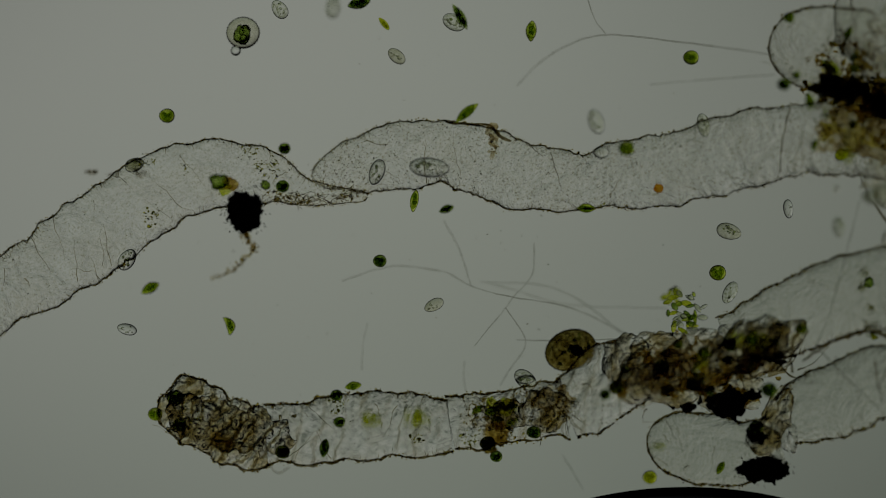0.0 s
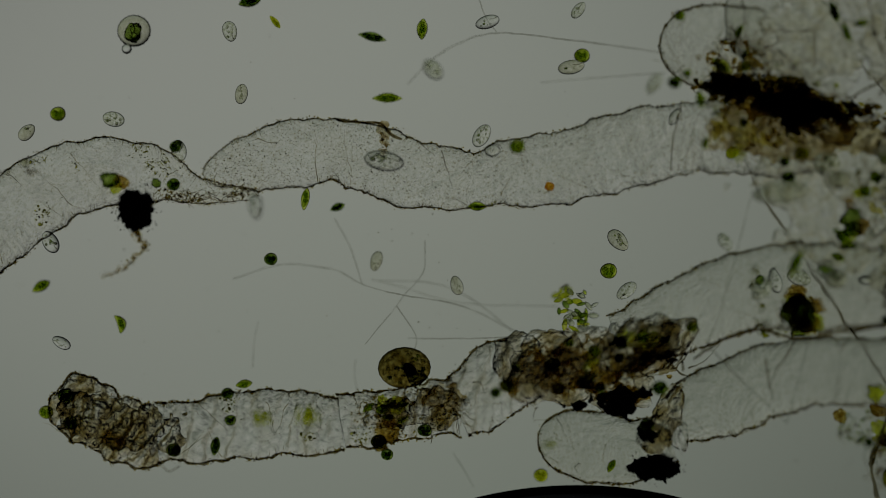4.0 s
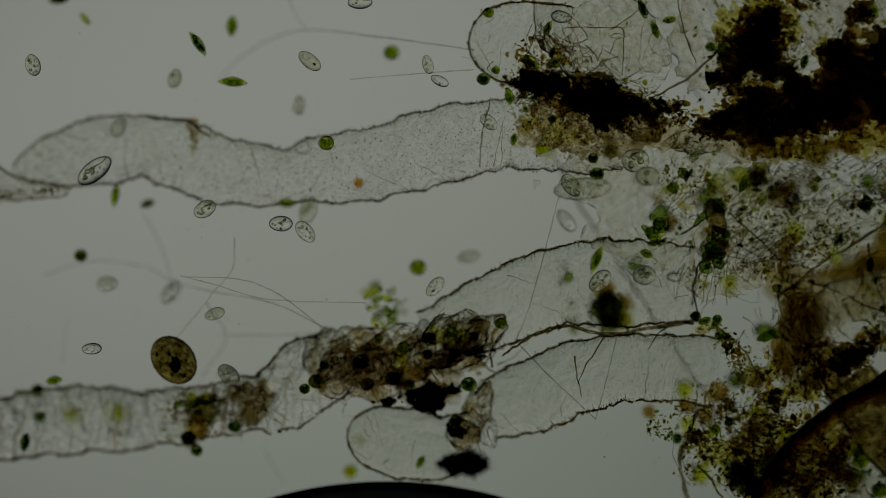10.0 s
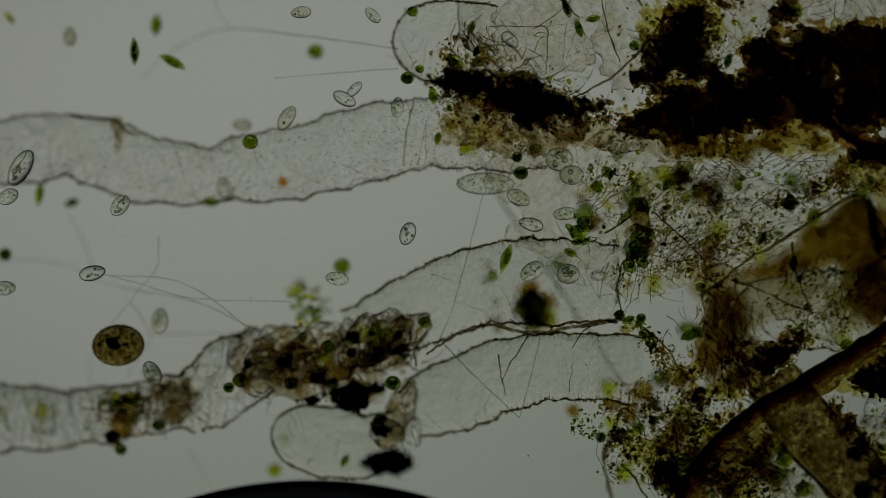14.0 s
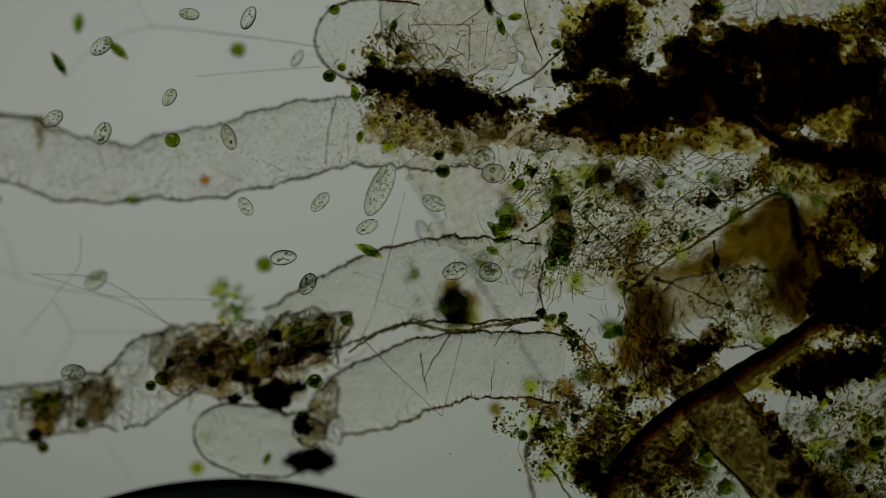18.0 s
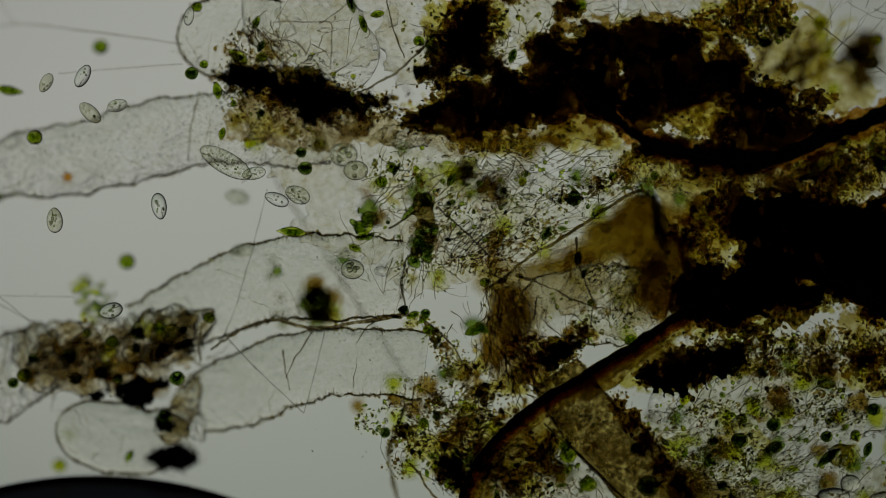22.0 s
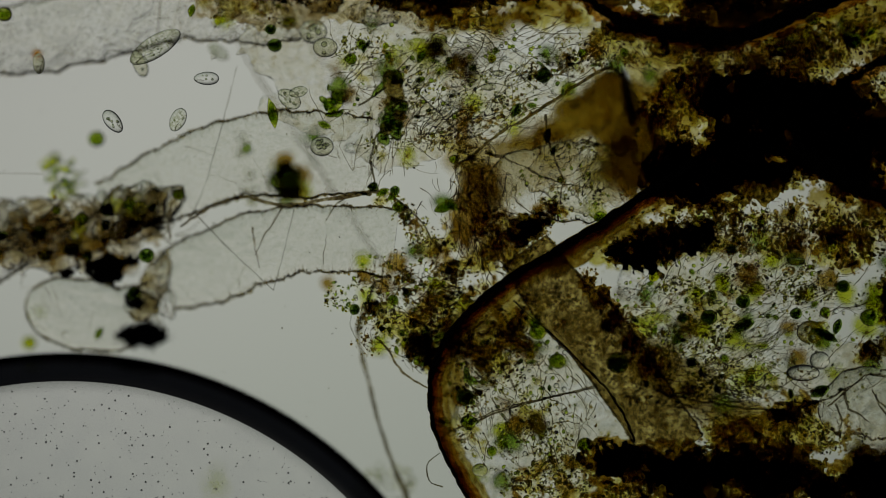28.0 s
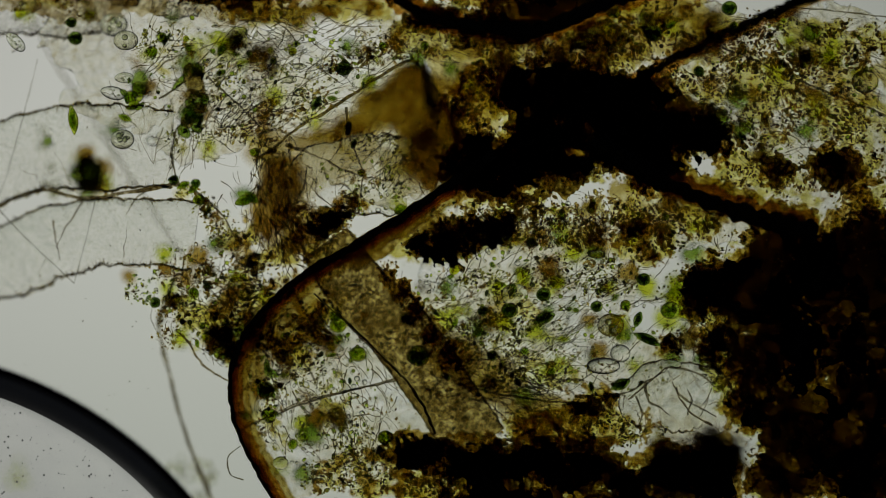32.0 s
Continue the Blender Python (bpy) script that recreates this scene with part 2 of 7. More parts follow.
GRAINS_GREEN = tissue("green_refractive_grains", [(0.3, (0.84, 0.84, 0.50)), (0.6, (1, 1, 0.95))], [(0.3, (0.88, 0.88, 0.60)), (0.7, (1, 1, 0.96))], 90, 12, 2.0, ior=1.09, gloss=0.0,
                      islands=[(0.0, (0.20, 0.19, 0.04)), (0.12, (0.42, 0.42, 0.12)), (0.35, (0.72, 0.70, 0.34)), (0.65, (0.90, 0.89, 0.62)), (1.0, (0.99, 0.99, 0.95))])


def lamp_material():
    """A frosted field, a little off centre: weaker and greener towards its near and right sides, and dim towards its border."""
    m, t, out = nodes_of("frosted_lamp_field")
    co = t.nodes.new("ShaderNodeTexCoord")
    sep = t.nodes.new("ShaderNodeSeparateXYZ")
    t.links.new(co.outputs["Object"], sep.inputs[0])
    rng_node = t.nodes.new("ShaderNodeMapRange")
    rng_node.inputs["From Min"].default_value, rng_node.inputs["From Max"].default_value = -0.69, 0.69
    t.links.new(sep.outputs["Y"], rng_node.inputs["Value"])
    # vignetting to the near and right sides is put into the emission colour
    col = ramp_node(t, rng_node.outputs["Result"], [(0.0, (0.216, 0.236, 0.202)), (0.2, (0.238, 0.258, 0.221)), (0.5, (0.292, 0.305, 0.268)), (0.8, (0.315, 0.326, 0.290)), (1.0, (0.317, 0.327, 0.296))])
    across = t.nodes.new("ShaderNodeMapRange")
    across.inputs["From Min"].default_value, across.inputs["From Max"].default_value = -1.12, 1.12
    t.links.new(sep.outputs["X"], across.inputs["Value"])
    col = times(t, col, ramp_node(t, across.outputs["Result"], [(0.0, (1, 0.985, 1)), (0.2, (1, 0.985, 1)), (0.47, (0.99, 0.99, 0.975)), (0.62, grey(0.90)), (0.8, grey(0.76, 0.985, 1, 0.98)), (0.95, grey(0.68, 0.985, 1, 0.97))]))
    oval = t.nodes.new("ShaderNodeVectorMath")
    oval.operation = "MULTIPLY"
    oval.inputs[1].default_value = (0.36, 0.5, 0)
    t.links.new(co.outputs["Object"], oval.inputs[0])
    away = t.nodes.new("ShaderNodeVectorMath")
    away.operation = "LENGTH"
    t.links.new(oval.outputs[0], away.inputs[0])
    col = times(t, col, ramp_node(t, away.outputs["Value"], [(0.0, W3), (0.44, W3), (0.58, grey(0.8)), (0.8, grey(0.25)), (1.0, grey(0.03))]))
    e = t.nodes.new("ShaderNodeEmission")
    t.links.new(col, e.inputs["Color"])
    e.inputs["Strength"].default_value = 1.15
    t.links.new(e.outputs[0], out.inputs["Surface"])
    return m


LAMP = lamp_material()


# ---- mesh helpers ----
def P(x, y, z=0.0):
    """Plan to world; the top of the mat slopes down a little towards the tube cells."""
    slope = 13 * min(1.0, max(0.0, (2060 - x) / 300)) * min(1.0, max(0.0, (z - 165) / 20))
    return Vector((x * U, -y * U, (z - slope) * U))


def ico(sub):
    bm = bmesh.new()
    bmesh.ops.create_icosphere(bm, subdivisions=sub, radius=1)
    v = [tuple(q.co) for q in bm.verts]
    bm.verts.index_update()
    f = [tuple(q.index for q in p.verts) for p in bm.faces]
    bm.free()
    return v, f


ICO = {s: ico(s) for s in (1, 2, 3, 4)}
OCTA = ([(1, 0, 0), (-1, 0, 0), (0, 1, 0), (0, -1, 0), (0, 0, 1), (0, 0, -1)],
        [(0, 2, 4), (2, 1, 4), (1, 3, 4), (3, 0, 4), (2, 0, 5), (1, 2, 5), (3, 1, 5), (0, 3, 5)])


def spline(pts, n):
    """Catmull-Rom through pts (tuples of any length), n samples."""
    k = [np.array(p, float) for p in pts]
    k = [2 * k[0] - k[1]] + k + [2 * k[-1] - k[-2]]
    res = []
    m = len(pts) - 1
    for i in range(n):
        s = i / (n - 1) * m
        j = min(int(s), m - 1)
        u = s - j
        a, b, c, d = k[j:j + 4]
        res.append(0.5 * (2 * b + (c - a) * u + (2 * a - 5 * b + 4 * c - d) * u * u + (3 * b - a - 3 * c + d) * u ** 3))
    return res


def fbm(x, y, z=0.0, octaves=3):
    return noise.fractal((x, y, z), 0.9, 2.0, octaves, noise_basis="PERLIN_ORIGINAL")


class Geo:
    """Collects faces in plan units and turns them into one mesh object."""

    def __init__(self):
        self.v, self.f = [], []

    def add(self, verts, faces):
        o = len(self.v)
        self.v += verts
        self.f += [tuple(i + o for i in q) for q in faces]
        return self

    def rope(self, pts, r0, r1=None, jitter=0.0, seed=0, sides=5, flat=1.0, rough=0.0):
        """A round cord through pts (x, y, z)."""
        r1 = r0 if r1 is None else r1
        n = len(pts)
        vs, fs = [], []
        for i, p in enumerate(pts):
            a = np.array(pts[max(i - 1, 0)][:2], float)
            b = np.array(pts[min(i + 1, n - 1)][:2], float)
            d = b - a
            d = d / (np.hypot(*d) + 1e-9)
            nx, ny = -d[1], d[0]
            r = r0 + (r1 - r0) * i / max(n - 1, 1)
            r *= 1 + rough * fbm(i * 0.45, seed * 3.1, 5.0)
            jx = jitter * fbm(i * 0.35, seed * 1.7, 0.0)
            for k in range(sides):
                w = 2 * math.pi * k / sides
                c, s = math.cos(w) * r, math.sin(w) * r * flat
                vs.append((p[0] + nx * (c + jx), p[1] + ny * (c + jx), p[2] + s))
        for i in range(n - 1):
            for k in range(sides):
                k2 = (k + 1) % sides
                fs.append((i * sides + k, i * sides + k2, (i + 1) * sides + k2, (i + 1) * sides + k))
        fs.append(tuple(range(sides - 1, -1, -1)))
        fs.append(tuple((n - 1) * sides + k for k in range(sides)))
        return self.add(vs, fs)

    def blob(self, x, y, z, rx, ry, rz, amp=0.25, freq=1.2, seed=0, sub=3, turn=0.0):
        """A lumpy ball."""
        vs = []
        ct, st = math.cos(radians(turn)), math.sin(radians(turn))
        for a, b, c in ICO[sub][0]:
            k = 1 + amp * fbm(a * freq + seed * 5.3, b * freq + seed * 2.1, c * freq, 4)
            px, py = a * rx * k, b * ry * k
            vs.append((x + px * ct - py * st, y + px * st + py * ct, z + c * rz * k))
        return self.add(vs, ICO[sub][1])

    def egg(self, x, y, z, rx, ry, rz, taper=0.0, bend=0.0, sub=3, turn=0.0, point=0.0):
        """A smooth body, blunt at +x, narrowed towards -x by taper and pointed at both ends by point."""
        vs = []
        ct, st = math.cos(radians(turn)), math.sin(radians(turn))
        for a, b, c in ICO[sub][0]:
            k = (1 + taper * a) * (1 - point * a * a)
            px, py = a * rx, b * ry * k + bend * a * a
            vs.append((x + px * ct - py * st, y + px * st + py * ct, z + c * rz * k))
        return self.add(vs, ICO[sub][1])

    def flake(self, rng, x, y, z, r):
        q = Euler((rng.uniform(0, 6), rng.uniform(0, 6), rng.uniform(0, 6))).to_matrix()
        s = (r * rng.uniform(0.5, 1.5), r * rng.uniform(0.5, 1.2), r * rng.uniform(0.3, 0.8))
        vs = []
        for a, b, c in OCTA[0]:
            w = q @ Vector((a * s[0] * rng.uniform(0.7, 1.3), b * s[1] * rng.uniform(0.7, 1.3), c * s[2]))
            vs.append((x + w.x, y + w.y, z + w.z))
        return self.add(vs, OCTA[1])

    def mesh(self, name, mat, origin=(0, 0, 0), smooth=True):
        me = bpy.data.meshes.new(name)
        ox, oy, oz = origin
        me.from_pydata([((x - ox) * U, -(y - oy) * U, (z - oz) * U) for x, y, z in self.v], [], [tuple(reversed(q)) for q in self.f])
        me.materials.append(mat)
        if smooth:
            me.polygons.foreach_set("use_smooth", [True] * len(me.polygons))
        me.update()
        return me

    def part(self, name, mat, parent, label="", origin=(0, 0, 0), smooth=True, kind=""):
        ob = new(name, self.mesh(name, mat, origin, smooth))
        ob.parent = parent
        return tagged(ob, label, kind=kind)

    def thing(self, name, mat, label, category, group="", kind="", origin=(0, 0, 0), smooth=True):
        ob = new(name, self.mesh(name, mat, origin, smooth))
        ob.location = P(*origin)
        return tagged(ob, label, category, group, kind)


def base(name, at, label, category, group=""):
    ob = new(name)
    ob.empty_display_size = 0.02
    ob.location = P(*at)
    return tagged(ob, label, category, group)


# ---- microscope: slide and lamp ----
def slab(name, x0, y0, x1, y1, z0, z1, mat):
    bm = bmesh.new()
    bmesh.ops.create_cube(bm, size=1)
    for v in bm.verts:
        v.co = (x0 + (x1 - x0) * (v.co.x + 0.5), y0 + (y1 - y0) * (v.co.y + 0.5), z0 + (z1 - z0) * (v.co.z + 0.5))
    bmesh.ops.bevel(bm, geom=bm.edges[:], offset=0.03, segments=2, affect="EDGES")
    me = bpy.data.meshes.new(name)
    bm.to_mesh(me)
    bm.free()
    me.materials.append(mat)
    return new(name, me)


slide = tagged(slab("glass_slide", -1.2, -2.6, 4.2, 1.2, -1.0, -0.004, GLASS), "clear glass microscope slide under the wet mount", "glass slide", kind="structure")


def make_lamp():
    bm = bmesh.new()
    bmesh.ops.create_circle(bm, cap_ends=True, segments=72, radius=2.55)
    field = bpy.data.meshes.new("light_field")
    bm.to_mesh(field)
    bm.free()
    field.materials.append(LAMP)
    lamp = new("illuminator")
    lamp.location = ((784) * U, -(441) * U, -6.0)
    tagged(lamp, "round frosted microscope illuminator shining up through the slide", "lamp")
    f = new("light_field", field)
    f.parent = lamp
    tagged(f, "unevenly glowing frosted disc")
    bm = bmesh.new()
    loops = []
    for r, z in [(2.56, 0.03), (2.68, 0.03), (2.68, -0.35), (1.8, -0.5)]:
        loops.append([bm.verts.new((r * math.cos(a * math.pi / 36), r * math.sin(a * math.pi / 36), z)) for a in range(72)])
    for a, b in zip(loops, loops[1:]):
        for i in range(72):
            bm.faces.new((a[i], b[i], b[(i + 1) % 72], a[(i + 1) % 72]))
    bm.faces.new(loops[-1])
    me = bpy.data.meshes.new("housing")
    bmesh.ops.recalc_face_normals(bm, faces=bm.faces)
    bm.to_mesh(me)
    bm.free()
    me.materials.append(SOOT)
    h = new("housing", me)
    h.parent = lamp
    tagged(h, "black metal lamp housing")
    return lamp


illuminator = make_lamp()
# ---- grains ----
TABLE = np.random.RandomState(11).rand(256, 256)


def wander(x, y, scale, seed):
    """Smooth noise, about -1 to 1, at arrays of places."""
    a = 0.5 + seed * 1.3
    u, v = (x * math.cos(a) - y * math.sin(a)) / scale + seed * 17.3, (x * math.sin(a) + y * math.cos(a)) / scale + seed * 5.9
    i, j = np.floor(u).astype(int), np.floor(v).astype(int)
    p, q = u - i, v - j
    p, q = p * p * (3 - 2 * p), q * q * (3 - 2 * q)
    i0, i1, j0, j1 = i % 256, (i + 1) % 256, j % 256, (j + 1) % 256
    r = (TABLE[i0, j0] * (1 - p) + TABLE[i1, j0] * p) * (1 - q) + (TABLE[i0, j1] * (1 - p) + TABLE[i1, j1] * p) * q
    return (r * 2 - 1) * 1.3


def grain_mesh(spots, rs, size):
    """Small uneven grains at spots (x, y, z)."""
    n = len(spots)
    ball = np.array(ICO[1][0])
    s = rs.uniform(size[0], size[1], n) * np.where(rs.rand(n) < 0.08, 1.7, 1.0)
    turn = rs.uniform(0, 6.2832, n)
    sx, sy, sz = s * rs.uniform(0.8, 1.5, n), s * rs.uniform(0.55, 1.0, n), s * rs.uniform(0.6, 0.9, n)
    bx, by, bz = (ball[None, :, k] for k in range(3))
    lump = rs.uniform(0.8, 1.2, (n, len(ball)))
    ux, uy = bx * sx[:, None] * lump, by * sy[:, None] * lump
    c, w = np.cos(turn)[:, None], np.sin(turn)[:, None]
    v = np.stack([spots[:, :1] + ux * c - uy * w, spots[:, 1:2] + ux * w + uy * c, spots[:, 2:] + bz * sz[:, None]], -1)
    f = np.array(ICO[1][1])[None] + (np.arange(n) * len(ball))[:, None, None]
    g = Geo()
    g.v, g.f = [tuple(q) for q in v.reshape(-1, 3).tolist()], [tuple(q) for q in f.reshape(-1, 3).tolist()]
    return g


def granules(ovals, spacing, z, depth, seed, size=(1.2, 3.4)):
    """Loose refractive grains over ovals, crowded into drifts; spacing: plan area for each grain."""
    rs = np.random.RandomState(int(seed * 13) % 99991)
    spots = []
    for x, y, rx, ry in ovals:
        n = int(rx * ry * 3.14 / spacing) + 3
        a, r = rs.uniform(0, 6.2832, n * 3), np.sqrt(rs.uniform(0, 1.25, n * 3))
        px, py = x + rx * r * np.cos(a), y + ry * r * np.sin(a)
        v = wander(px, py, 38, seed) * 0.6 + wander(px, py, 13, seed + 3) * 0.6 + rs.uniform(-0.25, 0.25, n * 3) - (r - 0.7) * 1.1
        keep = np.nonzero(v > 0)[0][:n]
        spots.append(np.stack([px[keep], py[keep], z + rs.uniform(-depth, depth, len(keep))], 1))
    return grain_mesh(np.concatenate(spots), rs, size)


# ---- tube-shaped plant cells ----
def outline(st, n, wob, seed, round_ends):
    """Samples of (x, y, r, nx, ny) along a cell, with wavering walls."""
    s = spline(st, n)
    d = [0.0]
    for a, b in zip(s, s[1:]):
        d.append(d[-1] + math.hypot(b[0] - a[0], b[1] - a[1]))
    res = []
    for i, (x, y, r) in enumerate(s):
        a, b = s[max(i - 1, 0)], s[min(i + 1, n - 1)]
        dx, dy = b[0] - a[0], b[1] - a[1]
        q = math.hypot(dx, dy) + 1e-9
        k = 1.0
        for on, e in ((round_ends[0], d[i]), (round_ends[1], d[-1] - d[i])):
            if on and e < r:
                k *= math.sqrt(max(0.0, 1 - (1 - e / r) ** 2))
        up = r * k * (1 + wob * fbm(d[i] / 40, seed * 7.7, 1.0)) + 2.5 * wob * 10 * fbm(d[i] / 9, seed * 3.3, 9.0) * 0.3
        dn = r * k * (1 + wob * fbm(d[i] / 40, seed * 7.7, 4.0)) + 2.5 * wob * 10 * fbm(d[i] / 9, seed * 3.3, 6.0) * 0.3
        res.append((x, y, max(up, 1), max(dn, 1), -dy / q, dx / q, d[i]))
    return res


def tube_cell(st, z, label, seed, mat=None, flat=0.2, wob=0.12, ends=(True, True), edge=1.7, grains=0, creases=0, folds=0, name="plant_cell", n=None, ticks=0, trim=(0, 0), walls=True):
    mat = mat or MEMBRANE
    rng = random.Random(seed)
    length = sum(math.hypot(b[0] - a[0], b[1] - a[1]) for a, b in zip(st, st[1:]))
    n = n or max(24, int(length / 3.2))
    ol = outline(st, n, wob, seed, ends)
    z0, z1 = z if isinstance(z, tuple) else (z, z)
    full = ol[-1][6]
    z = [z0 + (z1 - z0) * q[6] / full for q in ol]
    mid = ol[n // 2]
    o = (mid[0], mid[1], z[n // 2])
    cell = base(name, o, label, "plant cell", "tube cells of the root hair mat")
    seg = 20
    g = Geo()
    vs, fs = [], []
    for i, (x, y, up, dn, nx, ny, d) in enumerate(ol):
        for k in range(seg):
            w = 2 * math.pi * k / seg
            c = math.cos(w)
            r = dn if c > 0 else up
            h = 0.5 * (up + dn) * flat * math.sin(w) * (1 + 0.25 * fbm(d / 30, w * 2, seed))
            vs.append((x + nx * c * r, y + ny * c * r, z[i] + h))
    for i in range(n - 1):
        for k in range(seg):
            k2 = (k + 1) % seg
            fs.append((i * seg + k, i * seg + k2, (i + 1) * seg + k2, (i + 1) * seg + k))
    fs.append(tuple(range(seg - 1, -1, -1)))
    fs.append(tuple((n - 1) * seg + k for k in range(seg)))
    g.add(vs, fs).part("membrane", mat, cell, origin=o)
    for sgn, which in ((-1, 2), (1, 3)) if walls else ():
        pts = [(q[0] + q[4] * sgn * q[which], q[1] + q[5] * sgn * q[which], z[i] + 3 * fbm(q[6] / 15, seed, sgn)) for i, q in enumerate(ol) if trim[0] <= q[6] <= full - trim[1]]
        Geo().rope(pts, edge, edge, jitter=1.1, seed=seed + sgn, sides=6, flat=1.6, rough=1.3).part("wall_edge", WALL_EDGE, cell, "wrinkled dark cell wall edge", origin=o)
        rs = np.random.RandomState(seed * 7 + sgn)
        wall = np.array(pts)[rs.randint(0, len(pts), int(full / 1.2))] + rs.normal(0, 1, (int(full / 1.2), 3)) * (1.9, 1.9, 3)
        grain_mesh(wall, rs, (0.5, 1.4 if edge < 1.5 else 1.9)).part("wall_grain", GRAINS, cell, "fine grains along the wall", origin=o, kind="stuff")
    if grains:
        rs = np.random.RandomState(seed * 3)
        spots = []
        for _ in range(grains):
            i = rng.randrange(2, n - 2)
            q = ol[i]
            u = rng.uniform(-0.92, 0.92)
            r = q[3] if u > 0 else q[2]
            spots.append((q[0] + q[4] * u * r + rng.uniform(-3, 3), q[1] + q[5] * u * r + rng.uniform(-3, 3), z[i] + flat * r * math.sqrt(1 - u * u) + 1.5))
        grain_mesh(np.array(spots), rs, (0.4, 1.1)).part("granule_dust", DUST, cell, "fine dark granules", origin=o, kind="stuff")
    if ticks:
        gt = Geo()
        for k in range(ticks):
            i = rng.randrange(2, n - 2)
            q, sgn = ol[i], rng.choice((-1, 1))
            r = (q[3] if sgn > 0 else q[2])
            ln, sl = rng.uniform(3, 13), rng.uniform(-5, 5)
            gt.rope([(q[0] + q[4] * sgn * (r - ln * u) + q[5] * sl * u, q[1] + q[5] * sgn * (r - ln * u) - q[4] * sl * u, z[i] + 6) for u in (0, 0.35, 0.7, 1)], rng.uniform(0.35, 0.8), 0.25, jitter=1, seed=k, sides=4)
        gt.part("wall_wrinkle", CREASE, cell, "short wrinkles along the wall", origin=o, kind="stuff")
    for c in range(creases):
        i = rng.randrange(3, n - 3)
        q = ol[i]
        s0 = rng.choice((-1, 1)) * rng.uniform(0.6, 0.98)
        s1 = s0 * rng.uniform(-0.6, 0.75)
        sl = rng.choice((-1, 1)) * rng.uniform(8, 46)
        pts = []
        for k in range(12):
            u = k / 11
            s = s0 + (s1 - s0) * u
            r = q[3] if s > 0 else q[2]
            pts.append((q[0] + q[4] * s * r + sl * u * q[5] + 5 * fbm(u * 2, c * 0.7, seed), q[1] + q[5] * s * r - sl * u * q[4] + 5 * fbm(u * 2, c * 0.7, seed + 4), z[i] + flat * r * math.sqrt(max(0, 1 - s * s)) + 1))
        Geo().rope(pts, rng.uniform(0.4, 1.0), 0.25, jitter=0.8, seed=c + seed, sides=5, rough=0.5).part("crease", FOLD if c % 6 == 0 else CREASE, cell, origin=o)
    for c in range(folds):
        i = rng.randrange(3, n - 3)
        q = ol[i]
        s = rng.uniform(-0.85, 0.85)
        r = q[3] if s > 0 else q[2]
        cx, cy = q[0] + q[4] * s * r, q[1] + q[5] * s * r
        a0 = math.atan2(q[5], q[4]) + rng.gauss(0.25, 0.45)
        ln = rng.uniform(7, 20)
        pts = []
        cur = rng.uniform(-1.3, 1.3)
        for k in range(14):
            u = k / 13 - 0.5
            a = a0 + cur * u + 0.5 * fbm(u * 4, c * 0.7, seed)
            pts.append((cx + math.cos(a) * ln * u * 2, cy + math.sin(a) * ln * u * 2, z[i] + flat * r * 0.8 * rng.uniform(0.2, 1)))
        Geo().rope(pts, rng.uniform(0.5, 1.4), 0.4, jitter=2, seed=c * 3 + seed, sides=5, flat=rng.uniform(1, 3), rough=0.7).part("fold", FOLD if c % 2 else CREASE, cell, origin=o)
    return cell


tube_cell([(-90, 610, 50), (0, 524, 56), (60, 490, 64), (130, 440, 70), (210, 386, 72), (300, 328, 66), (400, 308, 58), (470, 316, 48), (520, 334, 30), (575, 345, 18), (650, 348, 9)], (116, 124),
          "long pale wrinkled tube cell with a pinched end", 11, grains=260, creases=16, folds=8, ends=(False, True), edge=0.85, ticks=200)
tube_cell([(553, 315, 20), (610, 297, 40), (660, 288, 52), (720, 274, 62), (790, 268, 56), (850, 285, 64), (910, 308, 60), (980, 318, 54), (1040, 322, 50), (1100, 310, 60),
           (1180, 302, 63), (1270, 279, 67), (1350, 260, 66), (1420, 247, 60), (1480, 246, 62), (1560, 250, 66), (1640, 262, 50)], (110, 166),
          "long pale tube cell filled with fine dark granules", 12, grains=3800, creases=22, ends=(True, False), edge=0.9, ticks=160)
tube_cell([(278, 732, 44), (330, 728, 60), (385, 756, 54), (440, 772, 58), (470, 770, 52)], 118, "crumpled brown end cell of a tube", 13, mat=CRUMPLE, creases=6, folds=14, wob=0.3, ends=(True, False))
tube_cell([(470, 770, 52), (505, 767, 51), (560, 766, 57), (620, 757, 62), (700, 752, 58), (765, 757, 52), (797, 754, 45)], 118, "pale striped tube cell with yellow stains", 14, mat=PLEATED, creases=8, grains=60, ends=(False, False), ticks=60)
tube_cell([(797, 754, 45), (860, 742, 48), (920, 735, 46), (980, 727, 50), (1000, 724, 54)], (122, 140), "brown creased tube cell between two pale ones", 15, mat=PLEATED, creases=6, folds=10, wob=0.2, ends=(False, False), grains=50)
tube_cell([(1000, 724, 54), (1040, 706, 62), (1085, 672, 66), (1120, 650, 58)], 142, "pale four-cornered cell with a ragged lower edge", 16, mat=PLEATED, creases=8, folds=6, grains=30, ends=(False, False), edge=1.6)
tube_cell([(1280, 600, 40), (1360, 577, 58), (1440, 545, 68), (1520, 515, 70), (1600, 512, 76), (1680, 510, 74), (1760, 512, 66)], (140, 190), "clear branching tube cell with a dark beaded upper wall", 17, mat=MEMBRANE_CLEAR, creases=5, grains=50, ends=(False, False), edge=1.9, ticks=160)
tube_cell([(1388, 745, 44), (1440, 722, 62), (1500, 700, 66), (1560, 676, 64), (1640, 662, 60), (1720, 658, 58), (1800, 668, 60)], (140, 190), "clear bent tube cell with a dark rippled lower wall", 18, mat=MEMBRANE_CLEAR, creases=4, grains=40, ends=(False, False), edge=1.8, ticks=160)
